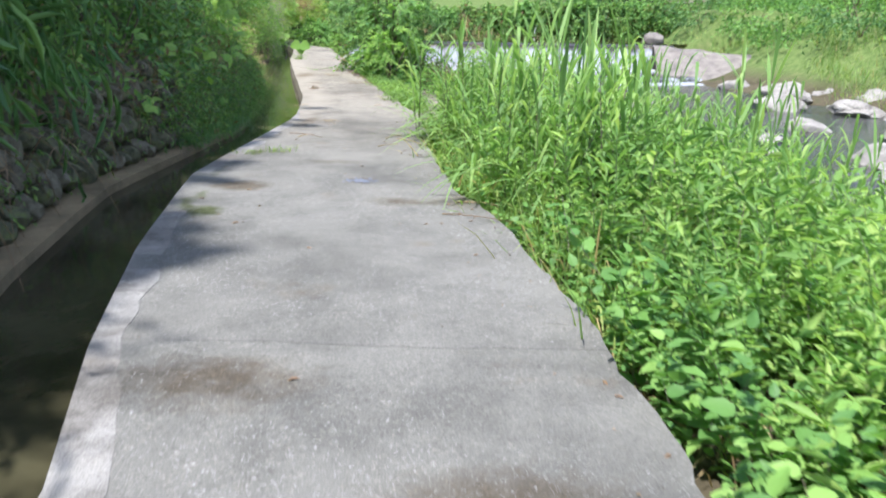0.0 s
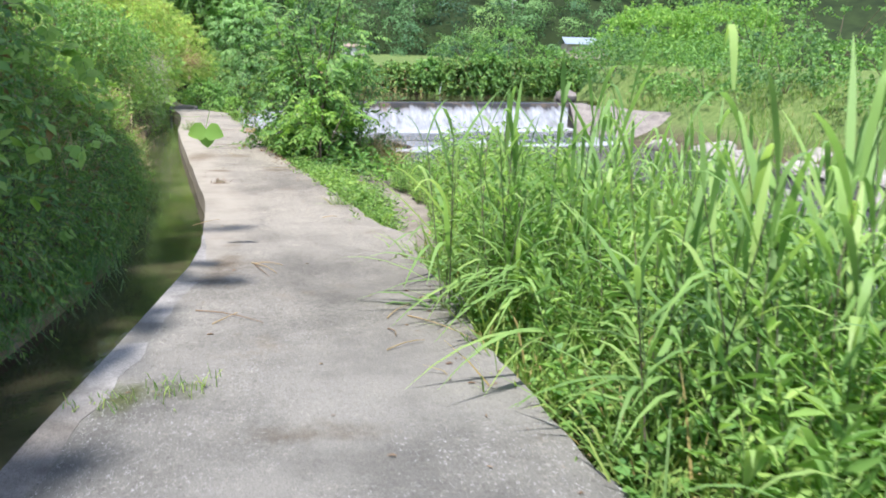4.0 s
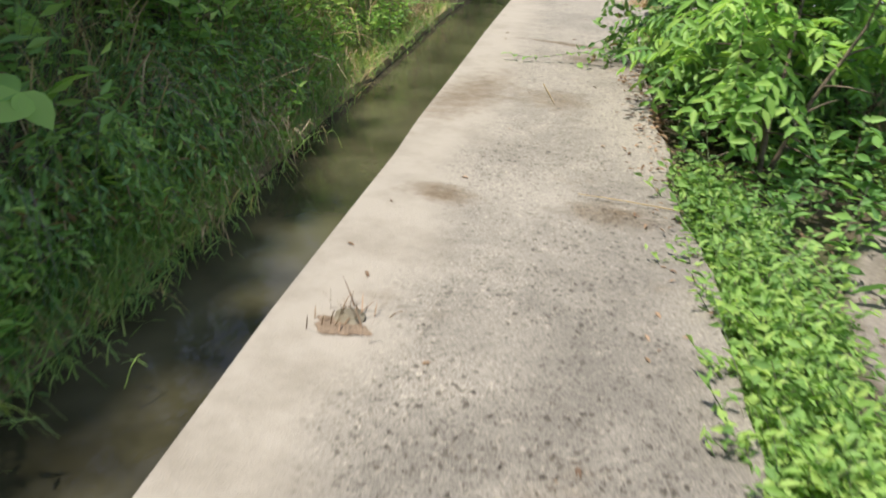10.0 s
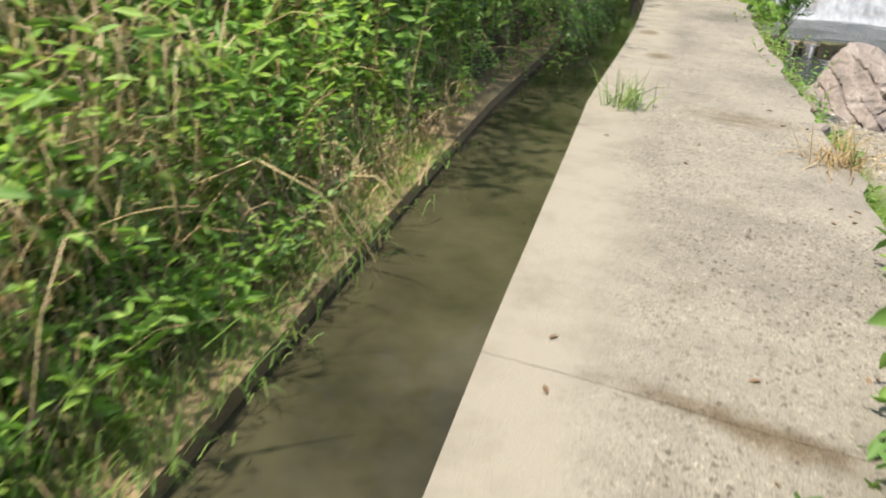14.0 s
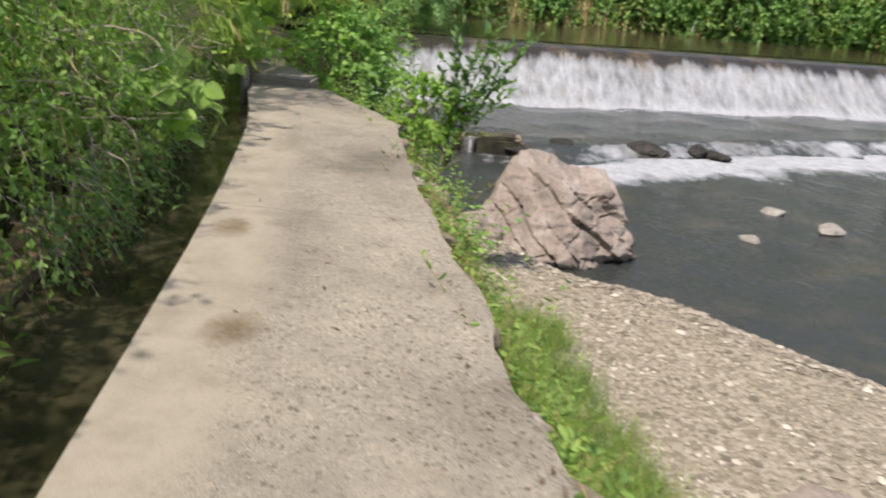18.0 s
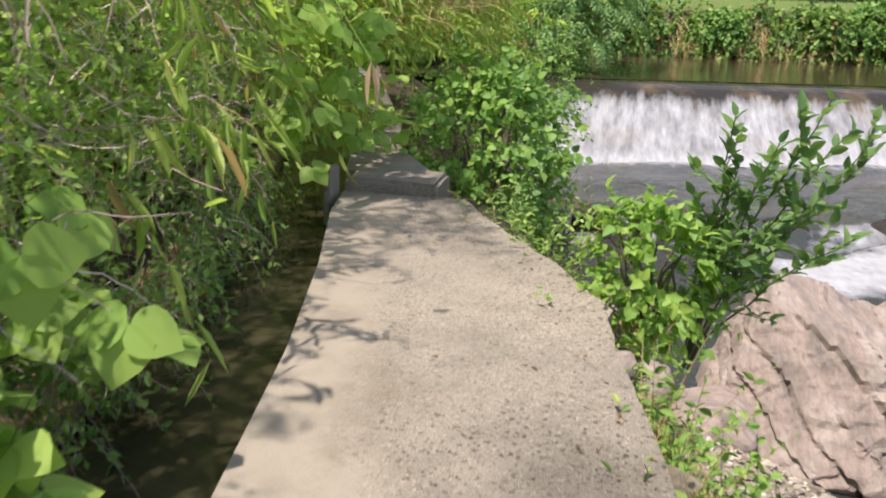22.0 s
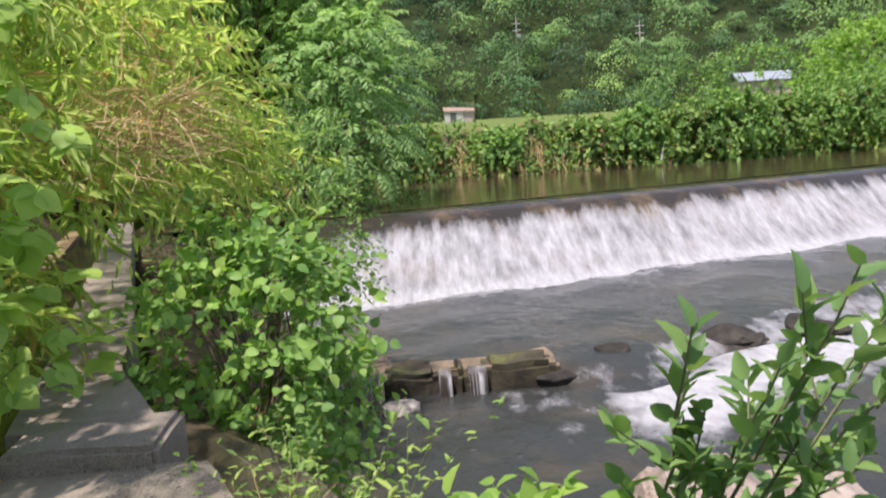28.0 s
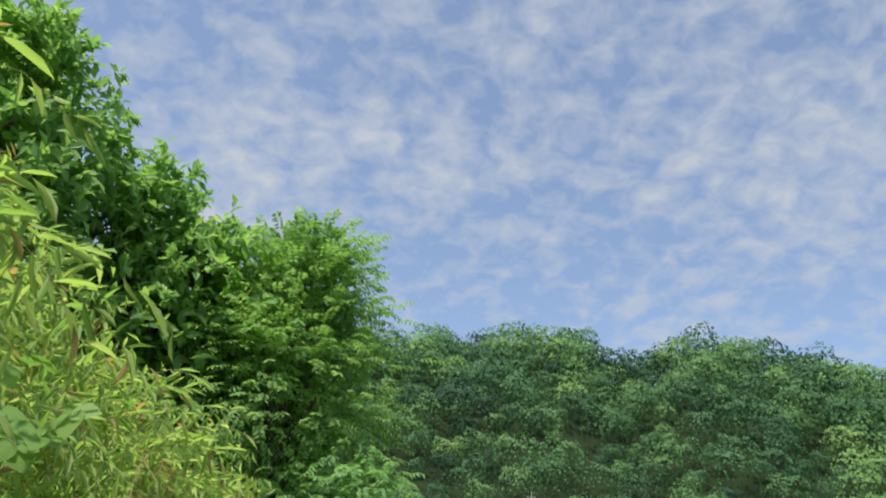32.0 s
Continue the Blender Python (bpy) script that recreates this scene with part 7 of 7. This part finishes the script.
tuft("grass_tuft", "small grass tuft in a joint of the concrete", (-1.37, 10.49, 0), 60, .12, .006, M_GRASS, 1, .09)
tuft("grass_tuft", "moss and grass in the kerb joint", (-1.71, 10.36, 0), 40, .07, .006, M_GRASS, 2, .08)
tuft("grass_tuft", "grass tuft growing over the canal edge", (-3.95, 26.75, 0), 90, .42, .008, M_GRASS, 3, .08)
tuft("grass_tuft", "dry arching grass tuft at the path edge", (-2.5, 26.2, -.05), 130, .55, .008, M_DRY, 4, .08, .9)
tuft("grass_tuft", "pale grass tuft at the concrete edge", (-.62, 15.9, -.1), 80, .38, .008, M_GRASS, 5, .05)
tuft("grass_tuft", "dry straw under the knotweed", (-3.85, 34.55, -.25), 50, .4, .009, M_DRY, 6, .1, 1.0)

mud = thing("mud_clod", "clod of dried mud with roots on the kerb", "clod", at=(-2.12, 17.62, 0))
part("root", mesh_of("root", [grass(np.zeros((1, 3)), 34, .13, .006, spread=.05, droop=.4)], M_DEAD), mud)
rk = rock("clod", "", (0, 0, 0), (.06, .05, .035), 3, M_ROCK2, 2)
rk.parent = mud
del rk["category"]


def stain(label, at, r0, r1, seed, material):
    a = np.linspace(0, 2 * np.pi, 33)[:-1]
    rr = 1 + .18 * np.sin(a * 3 + seed) + .1 * np.sin(a * 7 + 2 * seed)
    V = np.concatenate([[[0, 0, 0]], np.stack([np.cos(a) * r0 * rr, np.sin(a) * r1 * rr, np.zeros(32)], 1)]) + np.array(at)
    F = np.array([(0, i + 1, (i + 1) % 32 + 1) for i in range(32)])
    return tagged(new("wet_patch", mesh_np("wet_patch", V, F, material)), label, "stain", kind="structure")


M_WET = concrete_mat("damp_concrete", (.2, .15, .1), (.13, .095, .065))
stain("dark damp ring on the concrete", (-2.12, 17.55, .006), .1, .055, 1, M_WET)

# ---- vines in front of the canal ----
def vine_line(label, pts, r=.006):
    pts = np.array(pts, float)
    t = np.linspace(0, len(pts) - 1, 30)
    C = np.stack([np.interp(t, range(len(pts)), pts[:, k]) for k in range(3)], 1)
    C[1:-1] = (C[:-2] + 2 * C[1:-1] + C[2:]) / 4
    C[1:-1] = (C[:-2] + 2 * C[1:-1] + C[2:]) / 4
    root = thing("hanging_vine", label, "vine", at=(0, 0, 0))
    part("stem", mesh_of("stem", [tube(C, np.linspace(r, r * .6, 30), 6)], M_REED), root)
    return root, C


v, C = vine_line("yellow-green vine runner swaying over the canal", [(-4.28, 18.854, 1.35), (-3.83, 19.474, 0.95), (-3.28, 19.873, 0.75), (-2.85, 20.085, 0.69), (-2.68, 20.147, 0.71)], .004)
v, C = vine_line("vine with big three-part leaf hanging in front of the canal", [(-2.18, 14.3, 3), (-1.73, 13.8, 2), (-1.56, 13.65, 1.5), (-1.68, 13.6, 1)], .004)
lf = [leaves(np.array([[-1.68, 13.6, .98]]), np.array([d_]), np.array([.15]), .95, 0, .1, .95, "broad", np.array([[.1, -1, .2]])) for d_ in ((-.9, -.2, -.3), (.9, -.2, -.35), (.05, -.05, -1.0))]
part("leaf", mesh_of("leaf", lf, M_KUDZU), v)
v, C = vine_line("dry hanging bamboo leaves on a thin twig", [(-5.9, 34.5, 2.3), (-5.45, 33.9, 1.65), (-5.06, 33.63, 1.2)], .003)
part("leaf", mesh_of("leaf", [leaves(np.repeat(C[-1:], 2, 0), np.array([[-.12, 0, -1.0], [.16, 0, -1.0]]), np.array([.2, .21]), .15, 0, .05, .2)], foliage("dead_bamboo_leaf", (.42, .33, .18), (.55, .44, .25), (.66, .55, .33), .5)), v)

# a shoot of the shrub that lies over the concrete
sh = thing("fallen_shoot", "leafy green shoot lying across the concrete", "plant", at=(-2.1, 22.25, .02))
C = np.stack([np.linspace(0, -.85, 12), .06 * np.sin(np.linspace(0, 5, 12)) - np.linspace(0, .12, 12), .05 + .03 * np.sin(np.linspace(0, 6, 12))], 1)
part("stem", mesh_of("stem", [tube(C, np.linspace(.004, .0015, 12), 5)], M_STEM), sh)
q = np.repeat(C[2:], 3, 0)
part("foliage", mesh_of("foliage", [leaves(q, rng.normal(size=q.shape) * [1, 1, .15], rng.uniform(.03, .07, len(q)), .5, 0, .1, .85, "broad")], M_KUDZU), sh)

# ---- rubble wall behind the canal at the start ----
wall_ = thing("rubble_wall", "old mossy rubble stone retaining wall", "wall", kind="structure")
kinds = []
for i in range(6):
    k = rock("stone", "", (0, 0, -50), (1, 1, 1), 300 + i, M_MOSSY if i % 2 else M_ROCK2, 2, 0, .18, 0, 4)
    kinds.append(k.data)
    bpy.data.objects.remove(k)
r_ = np.random.default_rng(9)
for row in range(5):
    y = 2.5 + r_.uniform(0, .2)
    while y < 12.5:
        w = r_.uniform(.08, .19)
        ob = part("stone", kinds[int(r_.integers(6))], wall_)
        x = float(along(LEFT, y)) - CANAL - .3 - row * .12
        ob.matrix_basis = pose(x, y, -.02 + row * .17 + r_.normal() * .03, r_.uniform(0, 360), r_.uniform(-25, 25), r_.uniform(-15, 15)) @ Matrix.Diagonal((.14, w, .11, 1))
        y += w * 1.75
